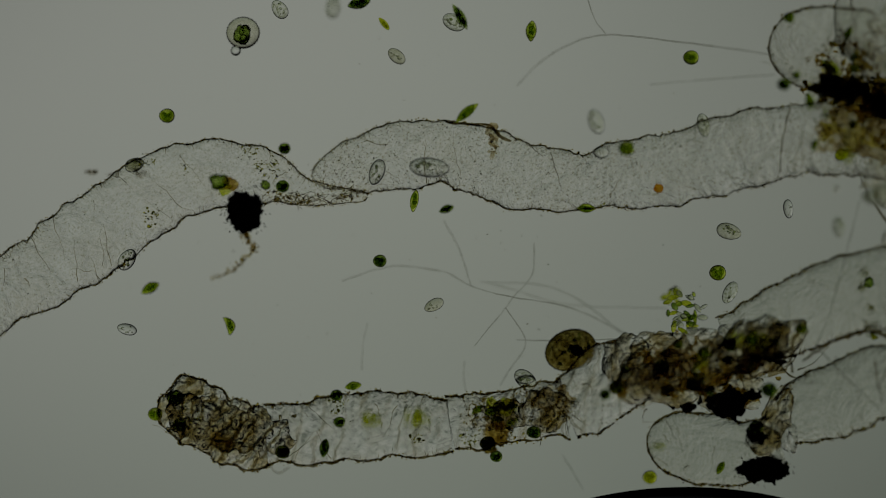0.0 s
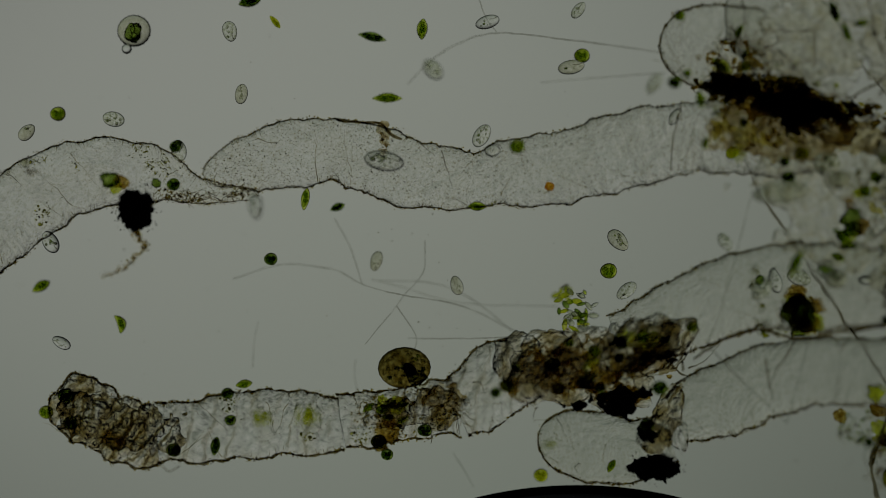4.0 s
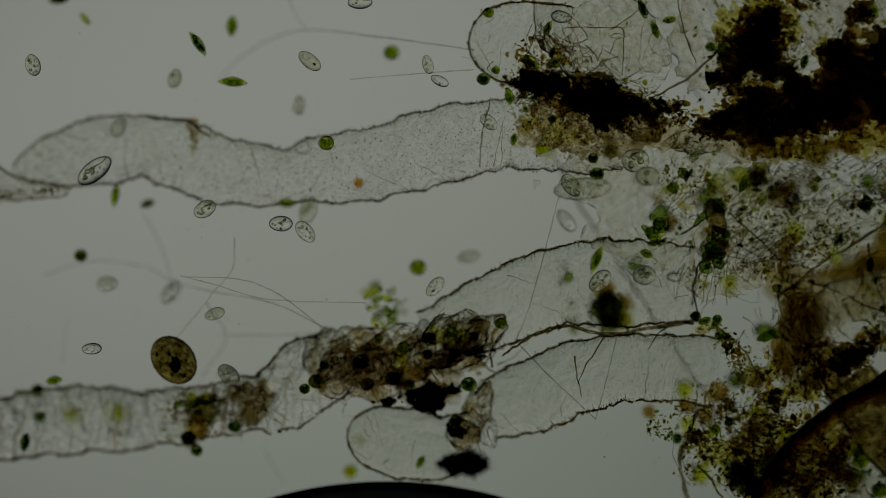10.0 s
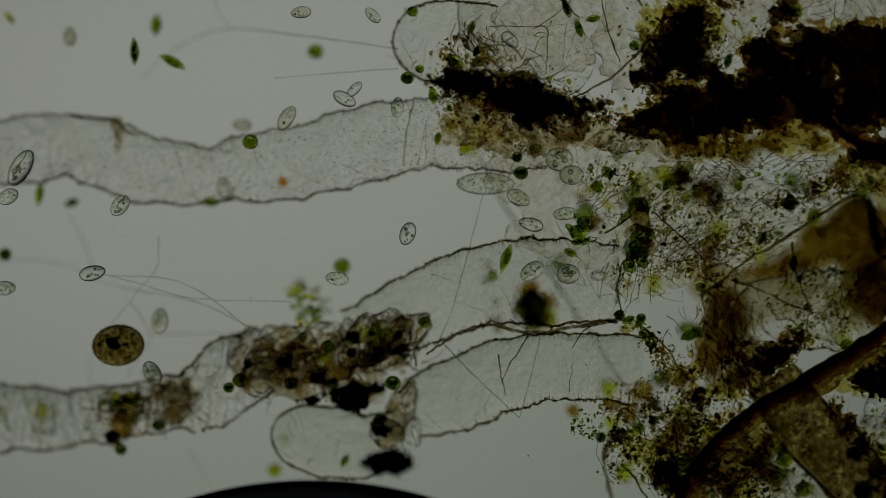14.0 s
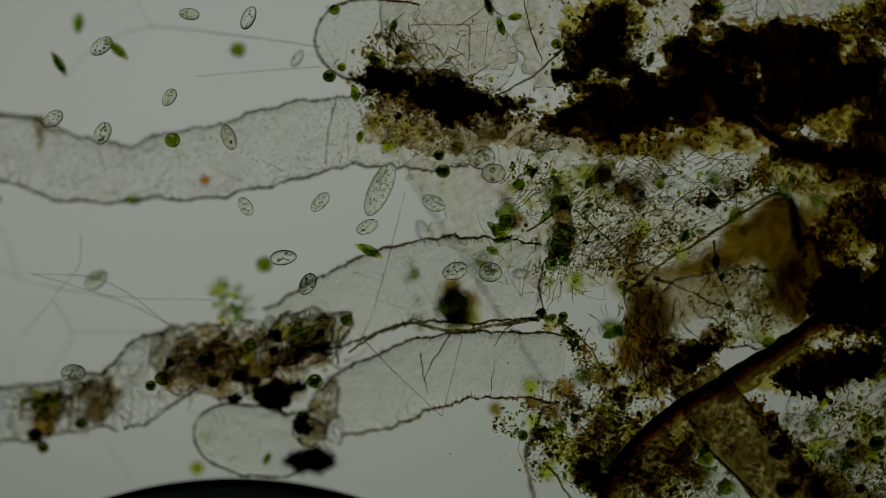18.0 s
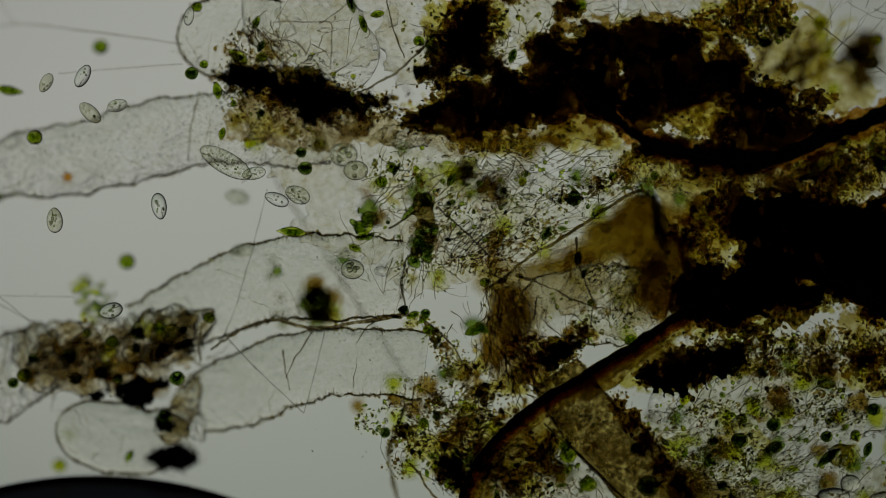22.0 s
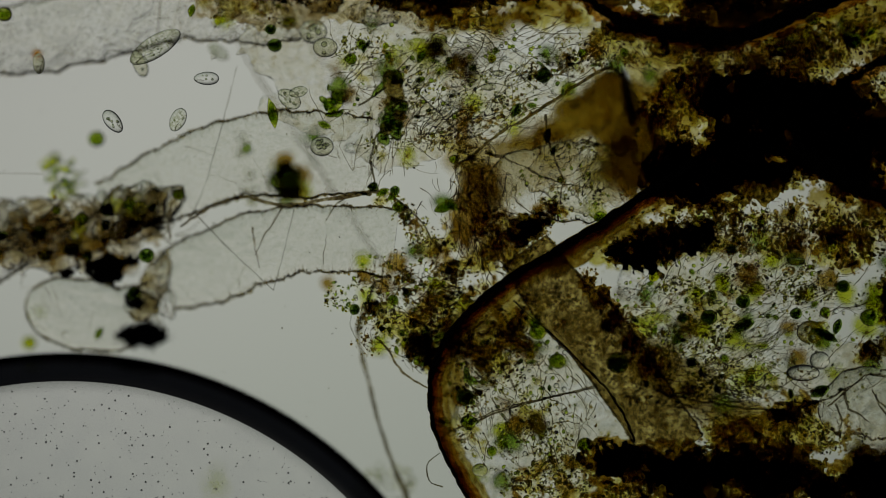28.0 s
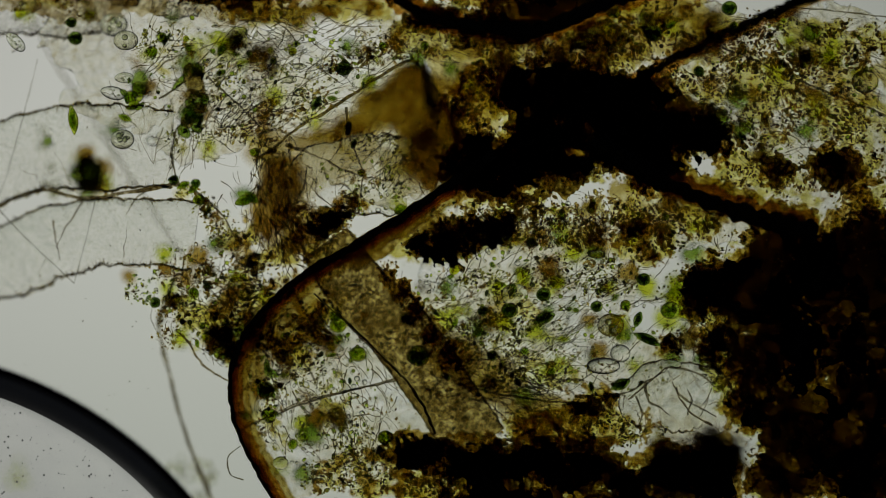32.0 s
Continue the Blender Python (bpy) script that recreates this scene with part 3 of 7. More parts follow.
tube_cell([(1146, 770, 40), (1200, 785, 58), (1250, 795, 62), (1310, 800, 56), (1380, 780, 44)], 142, "rounded clear end of a short cell", 19, mat=MEMBRANE_CLEAR, creases=4, folds=3, ends=(True, False), wob=0.06, edge=1.9)
tube_cell([(1360, 88, 60), (1420, 86, 70), (1470, 86, 72), (1540, 90, 70)], (150, 180), "rounded clear cell with long inner creases", 20, mat=MEMBRANE_CLEAR, creases=8, folds=3, ends=(True, False), wob=0.05, edge=1.9)
tube_cell([(1510, -40, 70), (1580, 60, 90), (1660, 110, 80), (1720, 120, 60)], (165, 192), "clear angular cell beside the dark clot", 21, mat=MEMBRANE_CLEAR, creases=8, folds=4, wob=0.1, walls=False)

# ---- air bubble ----
def bubble():
    cx, cy, z0, z1, zc = 1216, 1616, 4, 204, 142
    b = base("air_bubble", (cx, cy, 0), "large flat air bubble with a broad black rim", "air bubble")
    prof = []
    for i in range(25):
        a = -math.pi / 2 + math.pi * i / 24
        prof.append((704 + 50 * math.cos(a) ** 2, zc + (z1 - zc if a > 0 else zc - z0) * math.sin(a)))
    prof = [(0.0, z0), (690.0, z0), (703.0, z0)] + prof + [(703.0, z1), (690.0, z1), (0.0, z1)]
    n = 220
    vs, fs = [], []
    for r, z in prof:
        for k in range(n):
            w = 2 * math.pi * k / n
            vs.append((cx + r * math.cos(w), cy + r * math.sin(w), z))
    for i in range(len(prof) - 1):
        for k in range(n):
            k2 = (k + 1) % n
            fs.append((i * n + k, i * n + k2, (i + 1) * n + k2, (i + 1) * n + k))
    ob = Geo().add(vs, fs).part("air_skin", AIR, b, "clear flat skin with a steep curved rim", origin=(cx, cy, 0))
    rng = random.Random(3)
    g = Geo()
    for _ in range(1300):
        a, r = rng.uniform(-2.4, -0.2), 695 * math.sqrt(rng.uniform(0.25, 1))
        s = rng.choice((0.9, 1.2, 1.2, 1.6, 2.2))
        x, y = cx + r * math.cos(a), cy + r * math.sin(a)
        g.add([(x + s * p, y + s * q, 196 + s * w) for p, q, w in ICO[1][0]], ICO[1][1])
    g.part("droplets", DROPLET, b, "fine condensed droplets", origin=(cx, cy, 0), kind="stuff")


bubble()

# ---- kinds of debris ----
def flocs(name, label, regions, z, depth, mat, seed, size=(1.2, 3.5), clump=0.9, category="debris"):
    """Loose crumbs, crowded where a slow noise is high. regions: x, y, rx, ry, how many."""
    rng = random.Random(seed)
    g = Geo()
    for x, y, rx, ry, count in regions:
        made, tries = 0, 0
        while made < count and tries < count * 12:
            tries += 1
            a, r = rng.uniform(0, 6.2832), math.sqrt(rng.random())
            px, py = x + rx * r * math.cos(a), y + ry * r * math.sin(a)
            if (fbm(px / 34, py / 34, seed) * 1.5 + fbm(px / 12, py / 12, seed + 3)) * clump + rng.uniform(-0.18, 0.18) < (r - 0.75) * 0.9:
                continue
            made += 1
            g.flake(rng, px, py, z + rng.uniform(-depth, depth), rng.uniform(*size) * (1.6 if rng.random() < 0.12 else 1))
    return g.thing(name, mat, label, category, kind="stuff", origin=(regions[0][0], regions[0][1], z), smooth=False)


def film(name, label, lumps, z, mat, seed, category="tissue", amp=0.3, thick=9):
    """A torn sheet of tissue in overlapping flat pieces. lumps: x, y, rx, ry, turn."""
    o = (lumps[0][0], lumps[0][1], z)
    ob = base(name, o, label, category)
    for i, (x, y, rx, ry, turn) in enumerate(lumps):
        Geo().blob(x, y, z + 6 * (i % 3), rx, ry, thick, amp=amp, freq=1.4, seed=seed + i * 1.37, sub=4, turn=turn).part("sheet", mat, ob, origin=o)
    return ob


def strand(label, pts, r0, r1, mat, name="filament", jitter=1.5, rough=0.25, seed=1, category="filament", n=None, group="thin filaments in the water"):
    """One thread through pts (x, y, z)."""
    length = sum(math.hypot(b[0] - a[0], b[1] - a[1]) for a, b in zip(pts, pts[1:]))
    p = spline(pts, n or max(8, int(length / 7)))
    return Geo().rope(p, r0, r1, jitter=jitter * 0.6, seed=seed, sides=6, rough=rough).thing(name, mat, label, category, group, origin=pts[0])


def fibres(label, x, y, rx, ry, count, z, depth, seed, length=(20, 70), r=(0.5, 1.1), mat=None, lean=None, name="fibre_tangle"):
    """A tangle of fine threads over an oval."""
    rng = random.Random(seed)
    g = Geo()
    for k in range(count):
        a, q = rng.uniform(0, 6.2832), math.sqrt(rng.random())
        cx, cy = x + rx * q * math.cos(a), y + ry * q * math.sin(a)
        d = rng.uniform(0, 6.2832) if lean is None else radians(lean) + rng.gauss(0, 0.5)
        ln, cur, zz = rng.uniform(*length), rng.uniform(-1.2, 1.2), z + rng.uniform(-depth, depth)
        pts, px, py = [], cx, cy
        for i in range(11):
            pts.append((px, py, zz + rng.uniform(-1, 1)))
            d2 = d + cur * (i / 10 - 0.5) + 0.5 * fbm(i * 0.4, k * 0.9, seed)
            px, py = px + math.cos(d2) * ln / 10, py + math.sin(d2) * ln / 10
        w = rng.uniform(*r)
        g.rope(pts, w, w * 0.5, jitter=1.0, seed=k, sides=4, rough=0.5)
    return g.thing(name, mat or FINE, label, "fibres", kind="stuff", origin=(x, y, z))


# ---- layered masses of debris ----
def depth_in(x, y, ovals, cap):
    """How far inside the nearest oval each place lies, at most cap; negative outside."""
    best = np.full(x.shape, -60.0)
    for ox, oy, rx, ry in ovals:
        r = np.sqrt(((x - ox) / rx) ** 2 + ((y - oy) / ry) ** 2)
        best = np.maximum(best, np.minimum((1 - r) * min(rx, ry), cap))
    return best


def plate(ovals, level, seed, z, thick, amps=((46, 13), (17, 9), (6.5, 6)), cap=40, step=3.2, relief=0.5, holes=()):
    """A ragged, lens-edged plate that fills the ovals down to a level, roughened at three scales."""
    x0, x1 = min(o[0] - o[2] for o in ovals) - 36, max(o[0] + o[2] for o in ovals) + 36
    y0, y1 = min(o[1] - o[3] for o in ovals) - 36, max(o[1] + o[3] for o in ovals) + 36
    x, y = np.meshgrid(np.arange(x0, x1, step), np.arange(y0, y1, step))
    rs = np.random.RandomState(int(seed * 7) % 9999)
    x, y = x + rs.uniform(-0.3, 0.3, x.shape) * step, y + rs.uniform(-0.3, 0.3, x.shape) * step
    v = depth_in(x, y, ovals, cap) - level
    for n, (scale, amp) in enumerate(amps):
        v = v + amp * wander(x, y, scale, seed + n * 2.3)
    if holes:
        v = v - 1.8 * np.maximum(depth_in(x, y, holes, 40), 0)
    h = thick * np.sqrt(np.clip(v, 0, 10) / 10) * (1 + relief * wander(x, y, 7.5, seed + 9) + relief * 0.8 * wander(x, y, 20, seed + 11))
    pts = np.stack([x, y, np.maximum(h, 0.3), v], -1)
    a, b, c, d = pts[:-1, :-1], pts[:-1, 1:], pts[1:, 1:], pts[1:, :-1]
    tri = np.concatenate([np.stack([a, b, c], 2).reshape(-1, 3, 4), np.stack([a, c, d], 2).reshape(-1, 3, 4)])
    inside = tri[:, :, 3] > 0
    n = inside.sum(1)
    res = [tri[n == 3][:, :, :3]]

    def cut(p, q):
        f = (p[:, 3] / (p[:, 3] - q[:, 3]))[:, None]
        e = p[:, :3] + (q[:, :3] - p[:, :3]) * f
        e[:, 2] = 0
        return e
    for want, keep in ((1, True), (2, False)):
        for s in range(3):
            pick = tri[(n == want) & (inside[:, s] == keep)]
            p, q, r = pick[:, s], pick[:, (s + 1) % 3], pick[:, (s + 2) % 3]
            if want == 1:
                res.append(np.stack([p[:, :3], cut(p, q), cut(p, r)], 1))
            else:
                e, f = cut(q, p), cut(r, p)
                res.append(np.stack([e, q[:, :3], r[:, :3]], 1))
                res.append(np.stack([e, r[:, :3], f], 1))
    t = np.concatenate(res)
    low = t[:, ::-1].copy()
    low[:, :, 2] *= -1
    flat = np.round(np.concatenate([t, low]).reshape(-1, 3), 2)
    verts, back = np.unique(flat, axis=0, return_inverse=True)
    verts = verts + np.array([0, 0, z])
    g = Geo()
    g.v, g.f = [tuple(q) for q in verts.tolist()], [tuple(q) for q in back.reshape(-1, 3).tolist() if len(set(q)) == 3]
    return g


CRUST_OLIVE = tissue("olive_crust", [(0.38, (0.75, 0.72, 0.34)), (0.5, (0.91, 0.90, 0.64)), (0.58, (0.995, 0.99, 0.95))], [(0.34, (0.88, 0.85, 0.55)), (0.5, (0.95, 0.93, 0.75)), (0.62, (0.99, 0.99, 0.94))], 120, 18, 5.0, gloss=0.0)
CRUST_GREEN = tissue("yellow_green_crust", [(0.34, (0.72, 0.77, 0.20)), (0.5, (0.87, 0.90, 0.42)), (0.64, (0.97, 0.98, 0.74))], [(0.34, (0.86, 0.88, 0.50)), (0.62, (0.99, 0.99, 0.88))], 90, 18, 4.0, gloss=0.0)
CRUST_BROWN = tissue("brown_crust", [(0.38, (0.46, 0.36, 0.10)), (0.5, (0.75, 0.66, 0.34)), (0.58, (0.97, 0.94, 0.80))], [(0.34, (0.74, 0.64, 0.36)), (0.62, (0.97, 0.94, 0.80))], 120, 20, 5.0, gloss=0.0)
CRUST_DARK = tissue("dark_brown_crust", [(0.36, (0.18, 0.145, 0.04)), (0.5, (0.43, 0.37, 0.14)), (0.6, (0.84, 0.78, 0.50))], [(0.34, (0.58, 0.51, 0.25)), (0.62, (0.94, 0.91, 0.72))], 110, 16, 5.0, gloss=0.0)




def humus(label, ovals, z, seed, levels=(-17, -8, -1, 7), name="humus_mass", crumbs=200, holes=(), thick=9, k=1.0, cap=26, hole_from=2, gaps=20):
    """A dark mass in shells: pale crust outside, brown and dark tissue, black clods within, and loose crumbs."""
    o = (ovals[0][0], ovals[0][1], z)
    ob = base(name, o, label, "plant debris")
    amps = ((46, 12 * k), (18, 11 * k), (7, 9 * k), (3.6, 4 * k))
    shells = (("crust", CRUST_OLIVE, -45, "pale olive slimy crust", 5), ("tissue", CRUST_BROWN, -30, "brown see-through tissue", 7), ("tissue", CRUST_DARK, -14, "dark brown tissue", 7), ("tissue", CRUST_DARK, -24, "dark brown tissue", 6), ("clod", SOOT, -18, "black opaque clods", thick))
    lv = (*levels[:3], levels[2] + (15 if len(ovals) > 8 else 5), levels[3] if levels[3] is None else levels[3] + (gaps if len(ovals) > 8 else 1))
    for i, ((nm, mat, dz, lab, th), level) in enumerate(zip(shells, lv)):
        if level is not None:
            plate(ovals, level + (11 if i == 0 else 5 if i == 1 else 0), seed + i * 0.71, z + dz, th, amps, cap, holes=holes if i >= hole_from else ()).part(nm, mat, ob, lab, origin=o, kind="stuff")
    granules([(x, y, rx + 8, ry + 8) for x, y, rx, ry in ovals], 75, z + 2, 10, seed + 5.5, (1.2, 3.4)).part("grain_crust", GRAINS, ob, "brown and clear grains", origin=o, kind="stuff")
    rng = random.Random(seed)
    area = sum(rx * ry for x, y, rx, ry in ovals)
    for mat, share, nm in ((DETRITUS, 0.6, "crumb_crust"), (GREEN_STUFF, 0.25, "green_crust"), (CHAR, 0.4, "black_crust")):
        g = Geo()
        for x, y, rx, ry in ovals:
            for _ in range(int(crumbs * share * rx * ry / area) + 4):
                a, r = rng.uniform(0, 6.2832), abs(rng.gauss(0.9, 0.25))
                g.flake(rng, x + rx * r * math.cos(a), y + ry * r * math.sin(a), z + rng.uniform(-14, 14), rng.uniform(1.2, 3.6))
        g.part(nm, mat, ob, "ragged black crumbs" if mat is CHAR else "brown and olive crumbs", origin=o, smooth=False, kind="stuff")
    return ob


def moss(label, ovals, z, seed, levels=(1, 9, 15), cap=6, green=False, light=False):
    """A thin, gappy crust of grains and slime, darker where it is thicker."""
    o = (ovals[0][0], ovals[0][1], z)
    ob = base("grainy_crust", o, label, "fine debris")
    if light:
        granules(ovals, 26, z, 4, seed, (0.8, 2.2)).part("crust_layer", GRAINS_GREEN if green else GRAINS, ob, "olive grains", origin=o, kind="stuff")
        return ob
    deep = z > 160
    for i, (mat, dz, lab, level, fine, th) in enumerate(((CRUST_OLIVE, -50, "pale slimy ground", levels[0] + 3, 0.6, 5), (CRUST_BROWN, -38, "brown slimy ground", levels[1] + 3, 0.8, 5),
                                                         (CRUST_BROWN, -20 if deep else 5, "brown grains", levels[1] + 4, 1.3, 3), (CRUST_DARK, -10 if deep else -3, "dark brown grains", levels[2] + 2, 1.3, 4))):
        plate(ovals, level, seed + i * 1.13, z + dz, th, ((52, 9), (14, 8 * fine), (4.4, 7 * fine)), cap, 2.4, 0.9).part("crust_layer", mat, ob, lab, origin=o, kind="stuff")
    granules(ovals, 34 if levels[0] < 8 else 80, z, 9, seed, (1.1, 3.0)).part("grain_layer", GRAINS_GREEN if green else GRAINS, ob, "clear, olive and brown grains", origin=o, kind="stuff")
    return ob


STRAP = tissue("strap_tissue", [(0.36, (0.36, 0.31, 0.16)), (0.5, (0.65, 0.59, 0.37)), (0.62, (0.89, 0.85, 0.65))], [(0.34, (0.66, 0.60, 0.40)), (0.5, (0.88, 0.84, 0.67)), (0.66, (0.98, 0.97, 0.89))], 90, 20, 5.0, ior=1.05, gloss=0.0, relief=(60, 0.012, 1.0))


# ---- crumpled brown knot ----
KNOT = crumpled("knot_wall", (0.46, 0.40, 0.25), (0.82, 0.77, 0.62), (0.64, 0.56, 0.35), 22, 9, 70, 1.075, 0.026)


def knot():
    o = (1210, 650, 150)
    ob = base("crumpled_knot", o, "crumpled brown knot of collapsed cells", "collapsed cells")
    rng = random.Random(77)
    for i, (x, y, rx, ry, a) in enumerate([(1110, 640, 44, 46, -20), (1170, 640, 60, 52, -10), (1240, 640, 66, 56, -15), (1325, 615, 76, 44, -25), (1290, 690, 60, 40, 0), (1190, 690, 50, 30, 10), (1385, 600, 50, 30, -30), (1130, 680, 40, 36, 30),
                                           (1340, 640, 44, 26, -35)]):
        Geo().blob(x, y, 134 + 8 * (i % 4), rx, ry, 14, amp=0.25, freq=1.5, seed=i + 3.3, sub=4, turn=a).part("sheet", KNOT if i % 3 else CRUMPLE, ob, "wrinkled brown cell sheet", origin=o)
    for k in range(12):
        u = rng.random()
        cx = 1085 + 320 * u + rng.gauss(0, 14)
        cy = 668 - 85 * u + rng.gauss(0, 22) + (18 if u < 0.7 else 0)
        d = rng.gauss(1.8, 0.45)
        ln, cur = rng.uniform(12, 38), rng.uniform(-1.5, 1.5)
        pts, px, py, zz = [], cx, cy, 152 + rng.uniform(-22, 16)
        for i in range(10):
            pts.append((px, py, zz))
            d2 = d + cur * (i / 9 - 0.5)
            px, py = px + math.cos(d2) * ln / 9, py + math.sin(d2) * ln / 9
        w = rng.uniform(0.45, 1.4)
        Geo().rope(pts, w, w * 0.4, jitter=2.5, seed=k, sides=5, flat=rng.uniform(1, 4), rough=0.8).part("fold", (FOLD, CREASE, WALL_EDGE, CREASE, FOLD)[k % 5], ob, origin=o)
    for k in range(12):
        u = rng.random()
        cx, cy = 1095 + 290 * u, 652 - 66 * u + rng.gauss(0, 16) + (14 if u < 0.7 else 0)
        d, ln, sway = rng.gauss(1.85, 0.3), rng.uniform(36, 84), rng.uniform(-1, 1)
        pts = [(cx + math.cos(d) * ln * v - math.sin(d) * 7 * sway * math.sin(v * 9 + k), cy + math.sin(d) * ln * v + math.cos(d) * 7 * sway * math.sin(v * 9 + k), 156 + 6 * sway) for v in [q / 15 - 0.5 for q in range(16)]]
        Geo().rope(pts, 0.5, rng.uniform(0.5, 1.1), jitter=1.5, seed=k + 700, sides=5, flat=2.5, rough=0.9).part("pleat", WALL_EDGE, ob, "dark crisp pleat", origin=o)
    for k in range(7):
        u = (k + 0.5) / 7
        cx, cy = 1092 + 296 * u + rng.uniform(-8, 8), 664 - 70 * u + rng.gauss(0, 12)
        ra, rb, d = rng.uniform(18, 40), rng.uniform(9, 19), rng.gauss(1.75, 0.5)
        Geo().blob(cx, cy, 142, ra, rb, 8, amp=0.25, seed=k + 0.5, sub=3, turn=math.degrees(d)).part("sac", KNOT if k % 2 else MEMBRANE, ob, "clear collapsed sac", origin=o)
        pts = []
        for q in range(int(22 * rng.uniform(0.3, 0.6))):
            w = q * 2 * math.pi / 22 + k
            f = 1 + 0.25 * fbm(math.cos(w), math.sin(w), k)
            ex, ey = ra * f * math.cos(w), rb * f * math.sin(w)
            pts.append((cx + ex * math.cos(d) - ey * math.sin(d), cy + ex * math.sin(d) + ey * math.cos(d), 148))
        Geo().rope(pts, rng.uniform(0.7, 1.3), 0.7, jitter=1.6, seed=k + 900, sides=5, rough=0.9).part("sac_edge", WALL_EDGE, ob, "dark crumpled edge", origin=o)
    for i, ovals in enumerate(([(1290, 716, 36, 35), (1262, 710, 22, 18), (1322, 702, 22, 18), (1372, 640, 24, 6)], [(1206, 722, 20, 9)], [(1340, 770, 15, 17), (1328, 756, 14, 9)], [(1292, 608, 12, 13)])):
        plate(ovals, 2, 80 + i, 146, 8, ((40, 5), (15, 5), (6, 5), (3.5, 3)), 40, 2.4).part("clod", SOOT, ob, "black clot caught in the folds", origin=o, kind="stuff")
    for i, (level, mat, z) in enumerate(((14, MEMBRANE_BROWN, 138), (13, CRUST_BROWN, 130))):
        plate([(1180, 655, 50, 50), (1250, 648, 60, 56), (1310, 640, 46, 34), (1290, 690, 66, 40), (1365, 665, 36, 20)], level, 90 + i * 1.7, z, 4, ((40, 8), (13, 10), (4.6, 9)), 12, 2.6, 0.9).part("stain", mat, ob, "grainy brown stain", origin=o, kind="stuff")



knot()
torn = base("torn_tissue", (1365, 755, 150), "brown wrinkled tissue between two clear cells", "tissue")
for k, (x, y, rx, ry, a) in enumerate(((1375, 735, 26, 46, 15), (1392, 772, 18, 30, -20), (1350, 780, 30, 26, 10))):
    Geo().blob(x, y, 140 + 5 * k, rx, ry, 9, amp=0.3, freq=1.6, seed=k + 61.3, sub=4, turn=a).part("sheet", PLEATED if k % 2 else CRUMPLE, torn, origin=(1365, 755, 150))
fibres("fine brown pleats between two clear cells", 1372, 752, 22, 32, 12, 154, 6, 31, (26, 60), (0.4, 1.0), FOLD, lean=68, name="pleated_fibres")
fibres("brush of fine dark fibres on the knot", 1325, 600, 66, 40, 70, 156, 8, 37, (20, 54), (0.4, 0.9), FOLD, lean=112)
fibres("brush of dark fibres over the knot's middle", 1215, 645, 100, 40, 60, 158, 6, 38, (20, 56), (0.4, 1.1), WALL_EDGE, lean=72)
fibres("brush of dark fibres over the knot's upper edge", 1330, 600, 70, 36, 40, 160, 6, 39, (24, 60), (0.5, 1.2), WALL_EDGE, lean=118)
fibres("dark beaded wall fold beside the gap", 1345, 655, 70, 12, 16, 150, 10, 32, (40, 80), (1, 2.4), FOLD, lean=-28)
flocs("stain_flecks", "brown crumbs round the knot", [(1210, 650, 150, 70, 50), (1340, 610, 80, 40, 40), (1390, 690, 20, 20, 20)], 152, 18, DETRITUS, 33, size=(1, 3.2))

# ---- left half: grains, stains and threads ----
def grain(label, x, y, rx, ry, z, seed, crumbs=40):
    ob = base("mineral_grain", (x, y, z), label, "mineral grain", "black grains")
    plate([(x, y, rx, ry)], 1, seed + 40, z, 16, ((40, 3), (14, 3), (5, 2.4), (3, 1.2)), 40, 2.2, 0.3).part("core", SOOT, ob, origin=(x, y, z))
    rng, g = random.Random(seed), Geo()
    for _ in range(crumbs):
        a, r = rng.uniform(0, 6.2832), rng.uniform(0.85, 1.25)
        g.flake(rng, x + rx * r * math.cos(a), y + ry * r * math.sin(a), z + rng.uniform(-10, 10), rng.uniform(0.8, 2.6))
    g.part("crumb_crust", CHAR, ob, "loose dark crumbs", origin=(x, y, z), smooth=False, kind="stuff")
    return ob


grain("ragged black mineral grain lying on a cell edge", 434, 374, 36, 39, 105, 1, 70)
grain("black ragged grain at the rounded cell", 1350, 832, 46, 27, 112, 5, 50)
tail = spline([(432, 405, 100), (436, 422, 100), (450, 440, 100), (432, 455, 96), (424, 470, 92), (400, 484, 86), (372, 492, 80)], 60)
slime_tail = base("slime_tail", (432, 405, 100), "dark ragged tail of slime hanging from the black grain", "slime")
Geo().rope(tail, 3.4, 0.8, jitter=5, seed=31, sides=6, rough=1.2).part("thread", MEMBRANE_BROWN, slime_tail, origin=(432, 405, 100))
rs = np.random.RandomState(31)
spots = np.array(tail)[(rs.rand(170) ** 1.5 * 59).astype(int)] + rs.normal(0, 1, (170, 3)) * (3.6, 3.0, 4)
grain_mesh(spots, rs, (0.8, 2.6)).part("grain_crust", DETRITUS, slime_tail, "dark crumbs stuck to the slime", origin=(432, 405, 100), kind="stuff")
flocs("debris_tail", "loose shred of brown crumbs at the tube's edge", [(160, 304, 16, 5, 36), (200, 309, 14, 4, 30), (250, 308, 16, 7, 50)], 92, 6, FOLD, 4, size=(1, 3), clump=0.3)
moss("pale olive stains stuck to the tube cells", [(274, 287, 30, 18), (439, 272, 18, 16), (269, 382, 14, 22), (330, 300, 20, 14), (470, 300, 22, 30), (735, 775, 18, 12), (840, 775, 24, 16), (600, 715, 26, 16), (330, 735, 30, 30), (1070, 362, 14, 8)], 122, 231, (-5, 9, 17), green=True, light=True)
moss("yellow-brown stain along the pinched cell end", [(610, 347, 56, 9), (545, 352, 50, 14), (480, 345, 36, 8)], 122, 233, (-12, 8, 13), light=True)
fibres("brown creased threads in the pinched cell end", 555, 352, 76, 12, 22, 120, 6, 7, (14, 34), (0.5, 1.1), FOLD, lean=-6)
